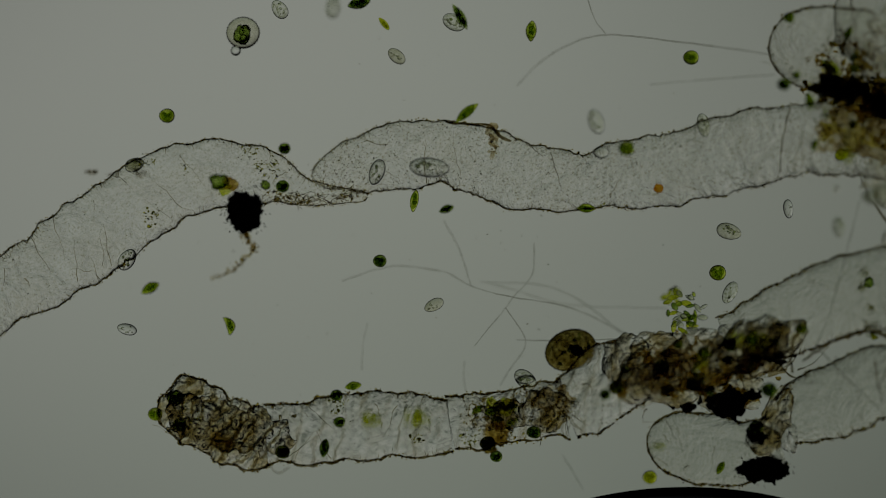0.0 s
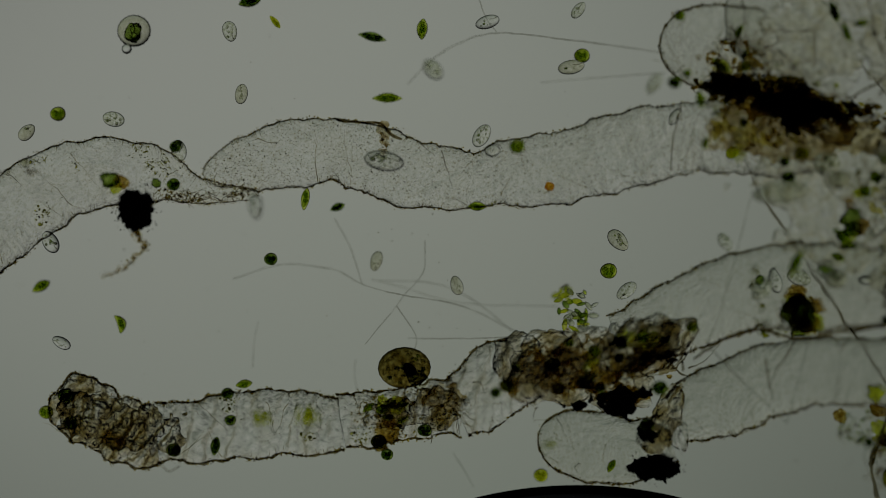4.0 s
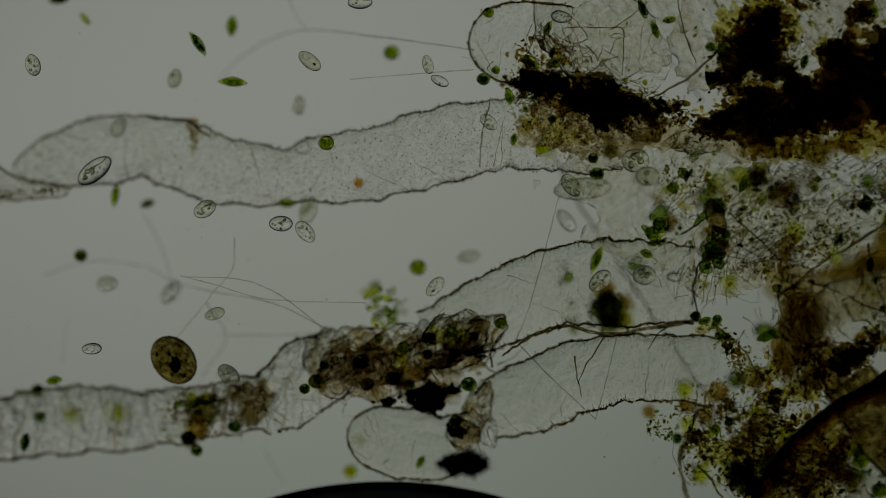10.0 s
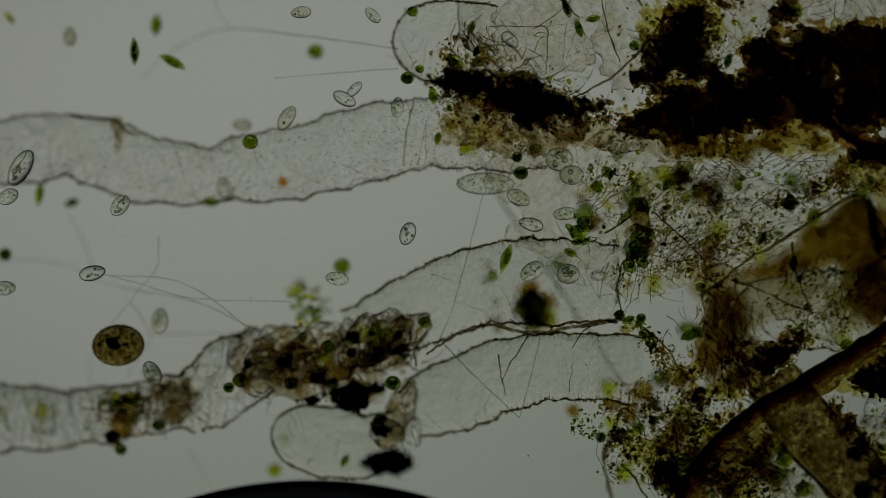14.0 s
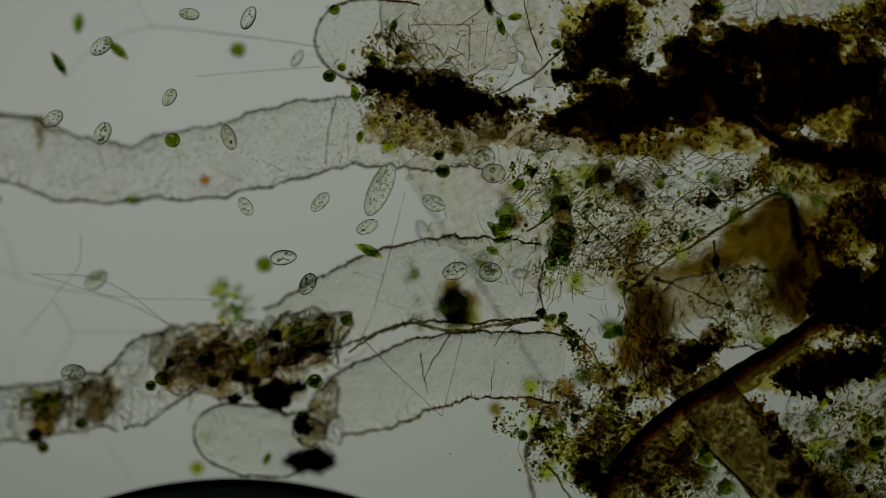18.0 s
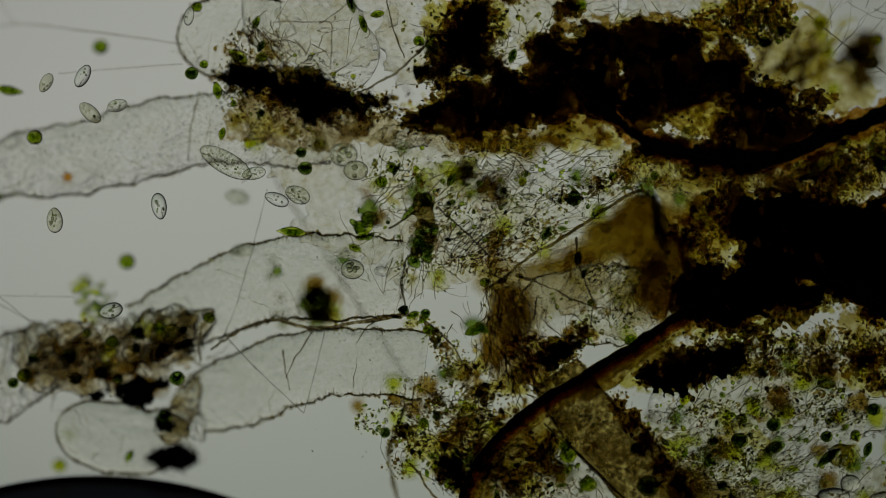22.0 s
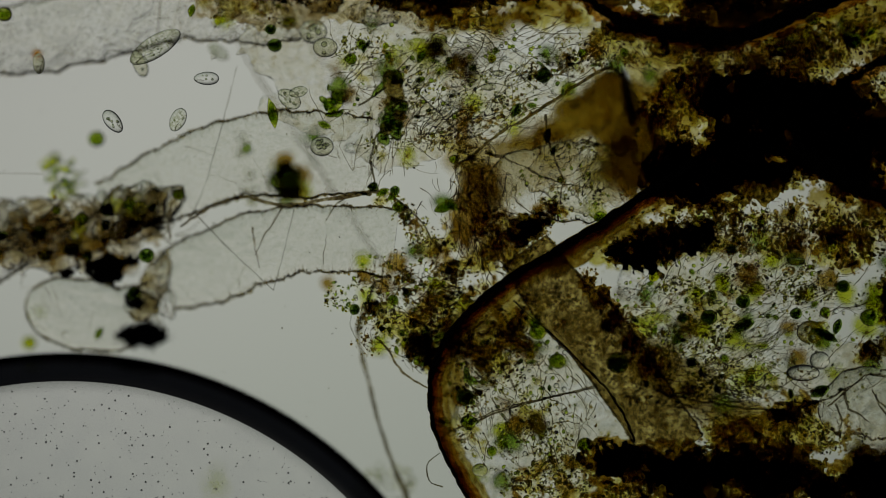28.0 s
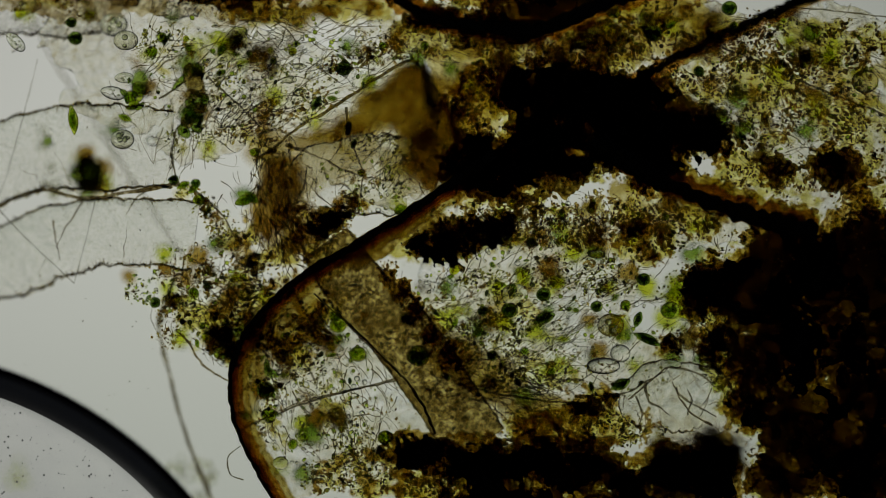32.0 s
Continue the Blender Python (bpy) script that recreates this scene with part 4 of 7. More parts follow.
strand("pale branching thread in open water", [(915, 152, 95), (950, 115, 95), (1000, 82, 98), (1070, 62, 115), (1180, 72, 140), (1370, 98, 165)], 1.4, 1.8, HAIR, seed=5)
strand("pale thread joining the branching one", [(1035, -20, 120), (1052, 33, 118), (1072, 60, 115)], 1.3, 1.3, HAIR, seed=6)
strand("pale thread in open water", [(1150, 150, 165), (1260, 141, 165), (1370, 133, 170)], 1.2, 1.2, HAIR, seed=7)
strand("pale thread beside the dark green cell", [(605, 497, 100), (690, 472, 100), (780, 480, 100), (835, 507, 110), (900, 525, 130), (1010, 545, 150), (1110, 592, 165)], 1.2, 1.5, HAIR, seed=8)
strand("pale short thread adrift in the water", [(785, 390, 100), (812, 440, 100), (828, 490, 105), (834, 507, 110)], 1.2, 1.1, HAIR, seed=9)
strand("pale short thread adrift in the water", [(945, 430, 150), (942, 485, 150), (905, 530, 150), (895, 545, 150), (840, 612, 130)], 1.2, 0.9, HAIR, seed=10)
strand("pale short thread adrift in the water", [(895, 545, 140), (930, 605, 110), (905, 650, 105), (885, 682, 100)], 1.2, 1.0, HAIR, seed=11)
strand("pale straight thread towards the brown knot", [(915, 602, 110), (1000, 603, 115), (1090, 600, 120), (1160, 588, 130)], 1.2, 1.4, HAIR, seed=12)
strand("pale short thread adrift in the water", [(650, 572, 95), (642, 612, 95), (640, 655, 95)], 0.8, 0.8, HAIR, seed=13)
strand("pale short thread adrift in the water", [(822, 640, 95), (820, 668, 95), (826, 698, 95)], 0.9, 0.9, HAIR, seed=14)
strand("pale short thread adrift in the water", [(995, 805, 95), (1012, 832, 95), (1032, 868, 95)], 0.9, 0.9, HAIR, seed=15)
strand("pale thread in open water", [(860, 500, 165), (960, 505, 165), (1030, 535, 165), (1100, 590, 165)], 1.0, 1.2, HAIR, seed=16)
strand("pale thread in open water", [(850, 498, 165), (905, 512, 165), (1010, 540, 165), (1180, 546, 165)], 1.0, 1.0, HAIR, seed=17)
strand("thin thread below the brown cell", [(470, 815, 95), (490, 838, 95), (512, 828, 95)], 0.9, 0.9, FOLD, seed=18)

strand("dark folded rim on the pale tube's upper wall", [(788, 214, 130), (800, 219, 130), (835, 221, 130), (868, 222, 130), (882, 240, 130), (905, 250, 130)], 2.0, 2.4, WALL_EDGE, "cell_wall_thread", 3, 0.7, 19, "cell wall", group="dark threads of the mat")
strand("faint cross wall near the pale tube's end", [(1398, 190, 158), (1390, 222, 158), (1382, 262, 156), (1380, 306, 154)], 1.2, 1.0, WALL_EDGE, "cell_wall_thread", 4, 0.9, 20, "cell wall", group="dark threads of the mat")
notch = base("wall_stain", (874, 246, 128), "brown stain running down from the tube's notch", "stain")
plate([(872, 232, 9, 12), (875, 252, 8, 14), (872, 272, 6, 10)], 0, 391, 126, 3, ((20, 3), (7, 3), (3, 2)), 20, 1.6, 0.9).part("sheet", MEMBRANE_BROWN, notch, origin=(874, 246, 128))
granules([(872, 235, 12, 14), (874, 256, 10, 16)], 14, 130, 3, 392, (0.6, 1.8)).part("grain_layer", GRAINS, notch, "fine brown grains", origin=(874, 246, 128), kind="stuff")
RUSTY = tissue("golden_tissue", [(0.36, (0.62, 0.52, 0.22)), (0.5, (0.80, 0.73, 0.44)), (0.62, (0.94, 0.91, 0.70))], [(0.34, (0.76, 0.68, 0.42)), (0.62, (0.99, 0.98, 0.90))], 70, 14, 5.0)

# ---- clots and masses of the mat ----
humus("black clot across the end of the pale tubes", [(1466, 150, 32, 25), (1504, 166, 36, 24), (1550, 182, 34, 24), (1598, 186, 44, 35), (1606, 214, 26, 18), (1644, 200, 32, 22), (1676, 212, 20, 12)], 184, 20, (-4, 0, 2, 5), "humus_clot", 420)
humus("chain of dark crumbs joining the clot and the mass", [(1712, 202, 28, 10), (1742, 222, 18, 12), (1788, 236, 26, 10), (1690, 232, 14, 16)], 190, 79, (2, 6, 9, 12), "humus_clot", 160)
humus("olive-brown mass at the top of the mat", [(1865, 95, 52, 46), (1830, 132, 38, 30), (1890, 55, 34, 42), (1905, 140, 40, 26), (1805, 145, 26, 24), (1868, 168, 56, 22), (1930, 162, 36, 24)], 200, 25, (-4, 3, 10, 21), crumbs=300)
humus("large black mass of rotten plant matter", [(1815, 226, 36, 18), (1855, 215, 46, 36), (1905, 215, 60, 48), (1890, 240, 54, 28), (1960, 200, 60, 52), (2010, 185, 55, 56), (2045, 140, 56, 56), (2100, 120, 60, 54), (2110, 185, 60, 44), (2170, 105, 60, 52), (2185, 190, 50, 60),
                                                   (2240, 100, 56, 40), (2260, 160, 60, 60), (2330, 150, 60, 44), (2390, 195, 56, 36), (2400, 245, 90, 36), (2320, 290, 70, 20), (2230, 280, 56, 24), (2490, 248, 60, 20)], 203, 30, (-10, -8, -4, 0), crumbs=900,
      holes=((2282, 236, 46, 36), (2142, 134, 34, 24), (2345, 258, 26, 12)))
humus("black heart of the root mat", [(2372, 418, 46, 46), (2440, 420, 84, 60), (2530, 440, 84, 60), (2420, 510, 104, 72), (2300, 540, 50, 52), (2560, 500, 90, 60), (2650, 480, 84, 46), (2705, 492, 50, 38), (2610, 545, 60, 36), (2360, 566, 74, 30), (2272, 552, 30, 38), (2582, 428, 60, 44), (2430, 548, 90, 28)],
      206, 40, (-10, -8, -5, 0), crumbs=1000, holes=((2520, 592, 56, 30), (2318, 452, 44, 30), (2346, 488, 26, 14), (2470, 520, 34, 12), (2560, 560, 40, 16)), gaps=8)
humus("black mass at the far edge of the mat", [(2850, 690, 80, 60), (2950, 690, 90, 50), (2800, 765, 84, 80), (2900, 800, 120, 120), (2835, 895, 84, 84), (3000, 750, 90, 150), (2790, 965, 52, 50), (3010, 920, 90, 110), (2890, 1010, 90, 90), (2980, 1060, 90, 90), (2850, 1090, 70, 50), (2934, 545, 44, 34), (2834, 552, 24, 22)],
      206, 50, (-10, -6, -1, 4), crumbs=1300, holes=((2890, 965, 44, 24), (2960, 1015, 36, 30), (2850, 1070, 40, 26), (2900, 1110, 44, 22)), hole_from=3)
humus("black torn mass below the leaf lobe", [(2215, 1055, 80, 26), (2310, 1078, 90, 46), (2400, 1070, 80, 42), (2480, 1082, 80, 44), (2560, 1104, 50, 28), (2640, 1095, 64, 44), (2710, 1115, 50, 40), (2340, 1150, 120, 50), (2560, 1160, 140, 50)], 206, 60, (-12, -7, -2, 3), crumbs=800, holes=((2330, 1090, 24, 12),), gaps=8)
humus("dark fuzzy clump beside the strap", [(2206, 684, 30, 18), (2250, 682, 44, 24), (2310, 658, 36, 22)], 200, 65, (-16, -8, -3, 3), "humus_clot", 260)
humus("dark olive clump at the lobe's rim", [(1848, 850, 36, 32), (1866, 880, 22, 20)], 190, 66, (-8, 0, 9, 16), "humus_clot", 140)
humus("dark brown clump inside the lobe", [(1922, 846, 44, 38), (1960, 870, 50, 36), (1985, 830, 40, 30), (2000, 880, 36, 26)], 188, 67, (9, 18, 27, None), "humus_clot", 200)
humus("black grain behind the curved rim", [(2042, 640, 28, 20), (2020, 660, 22, 14), (2068, 630, 16, 12)], 196, 68, (-6, -2, 2, 4), "humus_clot", 60, k=0.5)
GREY_FILM = tissue("grey_brown_film", [(0.36, (0.72, 0.67, 0.50)), (0.5, (0.89, 0.86, 0.74)), (0.62, (0.98, 0.96, 0.90))], [(0.36, (0.86, 0.82, 0.69)), (0.5, (0.95, 0.93, 0.86)), (0.64, (0.99, 0.99, 0.96))], 90, 16, 5.0)
haze = base("thin_tissue", (2040, 540, 150), "thin grey-brown tissue stretched beside the curved rim", "tissue")
for ovals in (([(1950, 520, 60, 50), (2040, 520, 80, 60), (1955, 580, 50, 50), (1960, 640, 50, 60)], [(2170, 550, 50, 46), (2210, 520, 60, 60)])):
    plate(ovals, 0, 341, 80, 4, ((60, 6), (20, 6), (7, 3)), 40).part("sheet", GREY_FILM, haze, origin=(2040, 540, 150))
for ovals in (([(2205, 540, 36, 50)], [(1960, 560, 36, 50), (1940, 600, 34, 44), (1930, 630, 30, 40)])):
    plate(ovals, 0, 342, 110, 4, ((60, 8), (20, 8), (7, 4)), 40).part("sheet", CRUST_BROWN, haze, "brown thicker sheet", origin=(2040, 540, 150))
for n, (fx, fy, frx, fry, fc, fl) in enumerate(((1560, 180, 130, 50, 110, 15), (1870, 100, 80, 80, 90, None), (2020, 130, 110, 60, 70, -30), (2250, 75, 130, 40, 70, 10), (2300, 330, 150, 40, 90, 0), (2420, 620, 160, 36, 90, 60), (2720, 820, 50, 140, 80, None), (1900, 600, 60, 90, 70, 70), (1960, 620, 46, 80, 60, 75), (1830, 790, 90, 80, 80, 40), (1930, 470, 110, 50, 70, -30))):
    fibres("short dark fibres fringing the debris", fx, fy, frx, fry, fc, 186 if fx < 1700 else 199, 7, 640 + n, (14, 48), (0.4, 0.9), WALL_EDGE if n % 2 else FOLD, lean=fl)
wrinkled = base("wrinkled_tissue", (1965, 600, 190), "grey-brown wrinkled tissue at the strap's root", "tissue")
plate([(1960, 600, 40, 60), (1990, 670, 44, 40), (1940, 560, 34, 44)], 6, 311, 172, 4, ((46, 6), (17, 5), (6.5, 3)), 40).part("sheet", GREY_FILM, wrinkled, origin=(1965, 600, 190))
plate([(1970, 620, 26, 46), (1995, 680, 36, 26)], 14, 312, 196, 4, ((46, 8), (15, 8), (5, 7)), 14, 2.6).part("sheet", CRUST_BROWN, wrinkled, "brown torn shreds", origin=(1965, 600, 190), kind="stuff")
humus("dark star-shaped clump in clear water", [(2575, 112, 24, 26), (2570, 145, 12, 20)], 75, 71, (-10, -6, -2, 3), "humus_clot", 60)
humus("yellow-brown clump with dark grains", [(1875, 322, 18, 16), (1915, 345, 20, 18), (1935, 372, 14, 12)], 150, 72, (-4, 3, 11, None), "humus_clot", 100)
humus("olive ragged clump in the collapsed cell", [(2065, 362, 26, 14), (2105, 352, 14, 12), (2046, 372, 12, 8)], 196, 75, (-8, 0, 9, None), "humus_clot", 100)
humus("dark clump at the cell junction", [(1765, 785, 16, 14), (1842, 846, 18, 16), (1900, 715, 22, 14)], 194, 73, (-2, 4, 9, 12), "humus_clot", 220)
humus("brown clump on the far side of the clear water", [(2690, 770, 36, 50), (2640, 860, 22, 26), (2720, 850, 30, 40)], 202, 74, (-12, -2, 8, 16), "humus_clot", 260)

humus("dark olive clump at the upper edge of the black mass", [(2006, 100, 28, 18), (2052, 36, 20, 14), (1962, 14, 22, 12)], 198, 77, (-5, 0, 4, 9), "humus_clot", 160)
humus("dark blurred clump low in the corner", [(2665, 1085, 60, 44), (2720, 1060, 50, 50), (2640, 1050, 30, 26)], 120, 78, (-8, -4, 0, 4), "humus_clot", 60)
SLIME = tissue("slime_film", [(0.32, (0.90, 0.88, 0.80)), (0.44, (0.97, 0.965, 0.94)), (0.6, W3)], [(0.34, (0.93, 0.915, 0.85)), (0.5, (0.975, 0.97, 0.94)), (0.64, W3)], 70, 11, 5.0, ior=1.06, gloss=0.0, relief=(40, 0.016, 1.5))
slime = base("slime_film", (2300, 500, 200), "thin cloudy film of slime spread through the mat", "slime")
for k, ovals in enumerate(([(1890, 390, 120, 80), (1990, 420, 130, 90), (2140, 500, 130, 120), (1840, 80, 130, 110), (2040, 60, 120, 90), (2250, 330, 200, 70)],
                            [(2300, 40, 160, 70), (2450, 320, 160, 70), (2680, 370, 190, 120), (2880, 420, 200, 170), (2700, 640, 150, 60), (2900, 560, 150, 80)],
                            [(1640, 330, 130, 70), (1760, 330, 110, 90), (1690, 430, 110, 60), (1800, 470, 80, 70), (1640, 60, 110, 90)],
                            [(2380, 780, 170, 150), (2490, 740, 90, 110), (2690, 940, 110, 130), (2480, 940, 160, 120), (2060, 900, 150, 130), (2020, 1030, 120, 100), (2160, 1000, 140, 110)])):
    plate(ovals, 0, 371 + k * 1.7, 182 - 4 * k, 3, ((60, 16), (20, 9), (7, 4)), 40, 5.0, 0.9).part("sheet", SLIME, slime, origin=(2300, 500, 200), kind="stuff")

# ---- thin crusts of grains ----
moss("olive-brown grainy crust under the black heart", [(2330, 640, 120, 46), (2450, 655, 120, 40), (2580, 625, 100, 50), (2680, 640, 80, 40)], 198, 201, (3, 10, 16), 8)
moss("olive grainy crust in the clear field", [(2290, 880, 90, 60), (2400, 910, 90, 40), (2360, 810, 70, 30), (2480, 740, 100, 40), (2320, 760, 60, 30)], 198, 203, (7, 19, 27), green=True)
moss("yellow-green grainy crust beside the clear water", [(2720, 760, 46, 66), (2740, 880, 46, 66), (2480, 1010, 140, 40), (2600, 680, 60, 40)], 198, 205, (-2, 5, 12), 8, True)
moss("brown grainy crust of the far corner", [(2640, 330, 90, 60), (2760, 340, 110, 70), (2880, 370, 120, 90), (2700, 400, 90, 44), (2820, 470, 90, 40), (2960, 470, 90, 70), (2780, 560, 70, 50), (2880, 570, 70, 50), (2990, 570, 60, 60), (2960, 330, 90, 50)], 200, 207, (6, 16, 24), 8)
moss("brown grainy crust along the black mass", [(2190, 325, 60, 30), (2310, 330, 80, 30), (2430, 335, 100, 40), (2530, 325, 80, 50), (2580, 380, 60, 40)], 198, 209, (4, 13, 19), 9)
moss("olive grainy trail at the cell junction", [(1784, 590, 20, 14), (1812, 612, 22, 20), (1836, 640, 24, 24), (1858, 674, 26, 24), (1880, 760, 44, 34), (1800, 810, 44, 28)], 196, 211, (6, 17, 20), 8, True)
moss("sparse olive grains over the collapsed cell", [(1900, 430, 90, 44), (1990, 445, 70, 34), (1850, 380, 50, 40), (2000, 390, 60, 30), (1760, 340, 60, 60), (2140, 330, 60, 40), (1800, 500, 50, 40)], 197, 213, (12, 19, 25), 6, True)
moss("olive grainy crust inside the lobe", [(1960, 850, 60, 40), (2040, 800, 70, 40), (2000, 930, 70, 50), (2070, 1010, 90, 60), (2110, 1060, 80, 40), (1930, 1000, 40, 90)], 197, 215, (9, 18, 26), green=True)
moss("pale grainy crust at the top of the mat", [(2390, 50, 70, 46), (2310, 60, 50, 30), (1870, 60, 70, 70)], 203, 217, (-3, 7, 12), 8, True)
moss("brown grainy crust round the black clot", [(1560, 225, 110, 40), (1660, 210, 60, 36), (1490, 110, 60, 40)], 187, 219, (8, 13, 18))

# ---- brown see-through tissue ----
FILM = tissue("tea_brown_film", [(0.40, (0.50, 0.43, 0.19)), (0.48, (0.80, 0.75, 0.47)), (0.58, (0.96, 0.94, 0.80))], [(0.34, (0.68, 0.61, 0.35)), (0.62, (0.95, 0.92, 0.78))], 150, 14, 5.0)
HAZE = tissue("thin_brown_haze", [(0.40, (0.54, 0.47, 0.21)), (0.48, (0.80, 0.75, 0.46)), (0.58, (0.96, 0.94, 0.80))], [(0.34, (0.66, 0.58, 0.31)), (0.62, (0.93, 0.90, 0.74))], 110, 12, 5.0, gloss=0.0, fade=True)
veil = base("tissue_sheet", (1700, 235, 180), "grey-brown pleated tissue between the clot and the mass", "tissue")
for k, (x, y, rx, ry, a) in enumerate(((1668, 228, 44, 30, 20), (1712, 248, 40, 26, -10), (1760, 262, 46, 22, 5))):
    Geo().blob(x, y, 176 + 4 * k, rx, ry, 6, amp=0.3, freq=1.8, seed=k + 71.3, sub=4, turn=a).part("sheet", GREY_FILM if k % 2 else CRUMPLE, veil, origin=(1700, 235, 180))
under = base("tissue_sheet", (1560, 240, 176), "brown grainy sheet under the black clot", "tissue")
for k, (mat, level, z) in enumerate(((MEMBRANE_BROWN, 2, 172),)):
    plate([(1500, 235, 60, 44), (1560, 245, 60, 50), (1620, 245, 54, 46), (1670, 240, 36, 34)], level, 381 + k, z, 3, ((46, 8), (17, 6), (5, 5)), 40, 2.8, 0.9).part("sheet", mat, under, origin=(1560, 240, 176), kind="stuff")
granules([(1500, 235, 56, 40), (1560, 245, 56, 46), (1620, 245, 44, 36)], 24, 178, 4, 383, (0.6, 1.8)).part("grain_layer", GRAINS, under, "fine brown grains", origin=(1560, 240, 176), kind="stuff")
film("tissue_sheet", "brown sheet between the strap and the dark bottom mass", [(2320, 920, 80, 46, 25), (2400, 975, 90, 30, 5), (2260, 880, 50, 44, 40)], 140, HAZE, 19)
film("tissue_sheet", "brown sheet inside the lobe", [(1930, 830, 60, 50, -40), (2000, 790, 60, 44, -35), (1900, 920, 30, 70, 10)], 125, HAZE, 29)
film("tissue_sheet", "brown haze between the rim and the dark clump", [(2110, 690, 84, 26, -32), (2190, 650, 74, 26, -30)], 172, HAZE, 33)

TEA = tissue("tea_brown_blade", [(0.34, (0.54, 0.47, 0.18)), (0.5, (0.76, 0.69, 0.38)), (0.64, (0.92, 0.88, 0.62))], [(0.34, (0.68, 0.61, 0.34)), (0.62, (0.97, 0.95, 0.80))], 60, 12, 4.0)
AMBER = tissue("amber_film", [(0.36, (0.78, 0.72, 0.48)), (0.5, (0.91, 0.88, 0.68)), (0.64, (0.98, 0.97, 0.88))], [(0.34, (0.80, 0.75, 0.54)), (0.5, (0.94, 0.92, 0.79)), (0.64, (0.995, 0.99, 0.96))], 60, 9, 4.0, gloss=0.0)
blade = base("leaf_fragment", (2130, 440, 165), "tea-brown blade of leaf tissue with a straight edge", "leaf fragment")
plate([(2180, 408, 56, 42), (2130, 440, 60, 36), (2080, 468, 50, 28), (2206, 470, 46, 56), (2246, 480, 34, 50), (2030, 492, 40, 18)], 0, 301, 100, 4, ((46, 5), (17, 3), (6.5, 1.5)), 40).part("sheet", TEA, blade, origin=(2130, 440, 165))
plate([(2190, 405, 64, 46), (2130, 440, 60, 36), (2080, 468, 50, 28), (2200, 460, 60, 50)], 3, 304, 120, 4, ((46, 5), (17, 3), (6.5, 1.5)), 40).part("sheet", RUSTY, blade, "olive-brown thicker sheet", origin=(2130, 440, 165))
plate([(2150, 425, 50, 24), (2190, 400, 34, 34), (2200, 520, 34, 44)], 4, 302, 128, 4, ((46, 12), (17, 10), (6.5, 5)), 40).part("sheet", AMBER, blade, origin=(2130, 440, 165))
plate([(2250, 430, 40, 66), (2290, 430, 48, 66), (2330, 400, 40, 46), (2240, 520, 30, 36)], 4, 305, 118, 4, ((46, 16), (17, 12), (6.5, 8)), 40).part("sheet", AMBER, blade, "brown crumbling flank", origin=(2130, 440, 165), kind="stuff")
golden = base("leaf_fragment", (1960, 262, 120), "golden-brown blade of leaf under the black mass", "leaf fragment")
plate([(1900, 258, 70, 24), (1980, 262, 60, 26), (2050, 225, 46, 40), (2090, 240, 40, 20)], 0, 303, 45, 4, ((46, 12), (17, 7), (6.5, 3)), 40).part("sheet", TEA, golden, origin=(1960, 262, 120))
tube_cell([(2030, 680, 46), (2090, 765, 54), (2160, 836, 57), (2238, 946, 55), (2300, 1040, 55)], 205, "broad brown strap of decaying tissue with straight edges", 23, mat=STRAP, flat=0.2, wob=0.04, ends=(False, False), edge=1.6, folds=16, creases=6, grains=900, name="tissue_strap")
strand("grey wavy wall of a clear cell beside the leaf lobe", [(1765, 738, 175), (1745, 790, 160), (1734, 826, 154), (1751, 907, 150), (1785, 1029, 148), (1826, 1130, 146), (1870, 1240, 140)], 3.0, 4.0, HYPHA, "cell_wall_thread", 3, 0.6, 24, "cell wall", group="dark threads of the mat")
tube_cell([(2555, 985, 40), (2620, 950, 62), (2690, 960, 66), (2740, 1010, 50)], 200, "clear wrinkled cell between the dark masses", 25, mat=MEMBRANE_CLEAR, wob=0.16, edge=0.8, creases=10, folds=6)
tube_cell([(1960, 590, 50), (2060, 560, 66), (2150, 560, 70), (2230, 540, 50)], 200, "clear window of thin tissue in the brown leaf", 27, mat=MEMBRANE_CLEAR, wob=0.14, edge=0.7, creases=5, folds=2, grains=160)

coat = base("grainy_crust", (2160, 836, 214), "brown and clear grains scattered over the strap", "fine debris")
granules([(2060, 730, 44, 44), (2110, 785, 50, 46), (2160, 840, 54, 50), (2205, 900, 54, 50), (2245, 960, 50, 46)], 60, 216, 4, 327, (1.0, 3.0)).part("grain_layer", GRAINS, coat, "brown and clear grains", origin=(2160, 836, 214), kind="stuff")
band = base("grainy_band", (2200, 810, 204), "dark grainy band along the strap's edge", "fine debris")
for i, (mat, level, z) in enumerate(((CRUST_BROWN, 0, 190), (CRUST_DARK, 7, 204))):
    plate([(2145, 735, 16, 24), (2165, 765, 18, 24), (2190, 800, 18, 26), (2220, 840, 20, 28), (2255, 880, 22, 28)], level, 320 + i, z, 4, ((40, 4), (13, 7), (4.4, 7)), 14, 2.4, 0.9).part("crust_layer", mat, band, "dark brown grains", origin=(2200, 810, 204), kind="stuff")

# ---- leaf lobe with its curved rim ----
RUST = tissue("orange_brown_tissue", [(0.36, (0.60, 0.42, 0.13)), (0.5, (0.80, 0.64, 0.32)), (0.62, (0.93, 0.84, 0.58))], [(0.34, (0.78, 0.62, 0.36)), (0.62, (0.97, 0.92, 0.78))], 110, 16, 5.0)
lobe = base("leaf_lobe", (1990, 735, 205), "curved lobe of decaying leaf with a thick dark brown rim", "leaf fragment")
arc = spline([(2010, 1230, 205), (1930, 1122, 205), (1874, 1010, 205), (1861, 925, 205), (1884, 850, 205), (1934, 785, 205), (1996, 735, 205), (2104, 672, 205), (2232, 590, 210), (2330, 520, 215)], 130)
inward = []
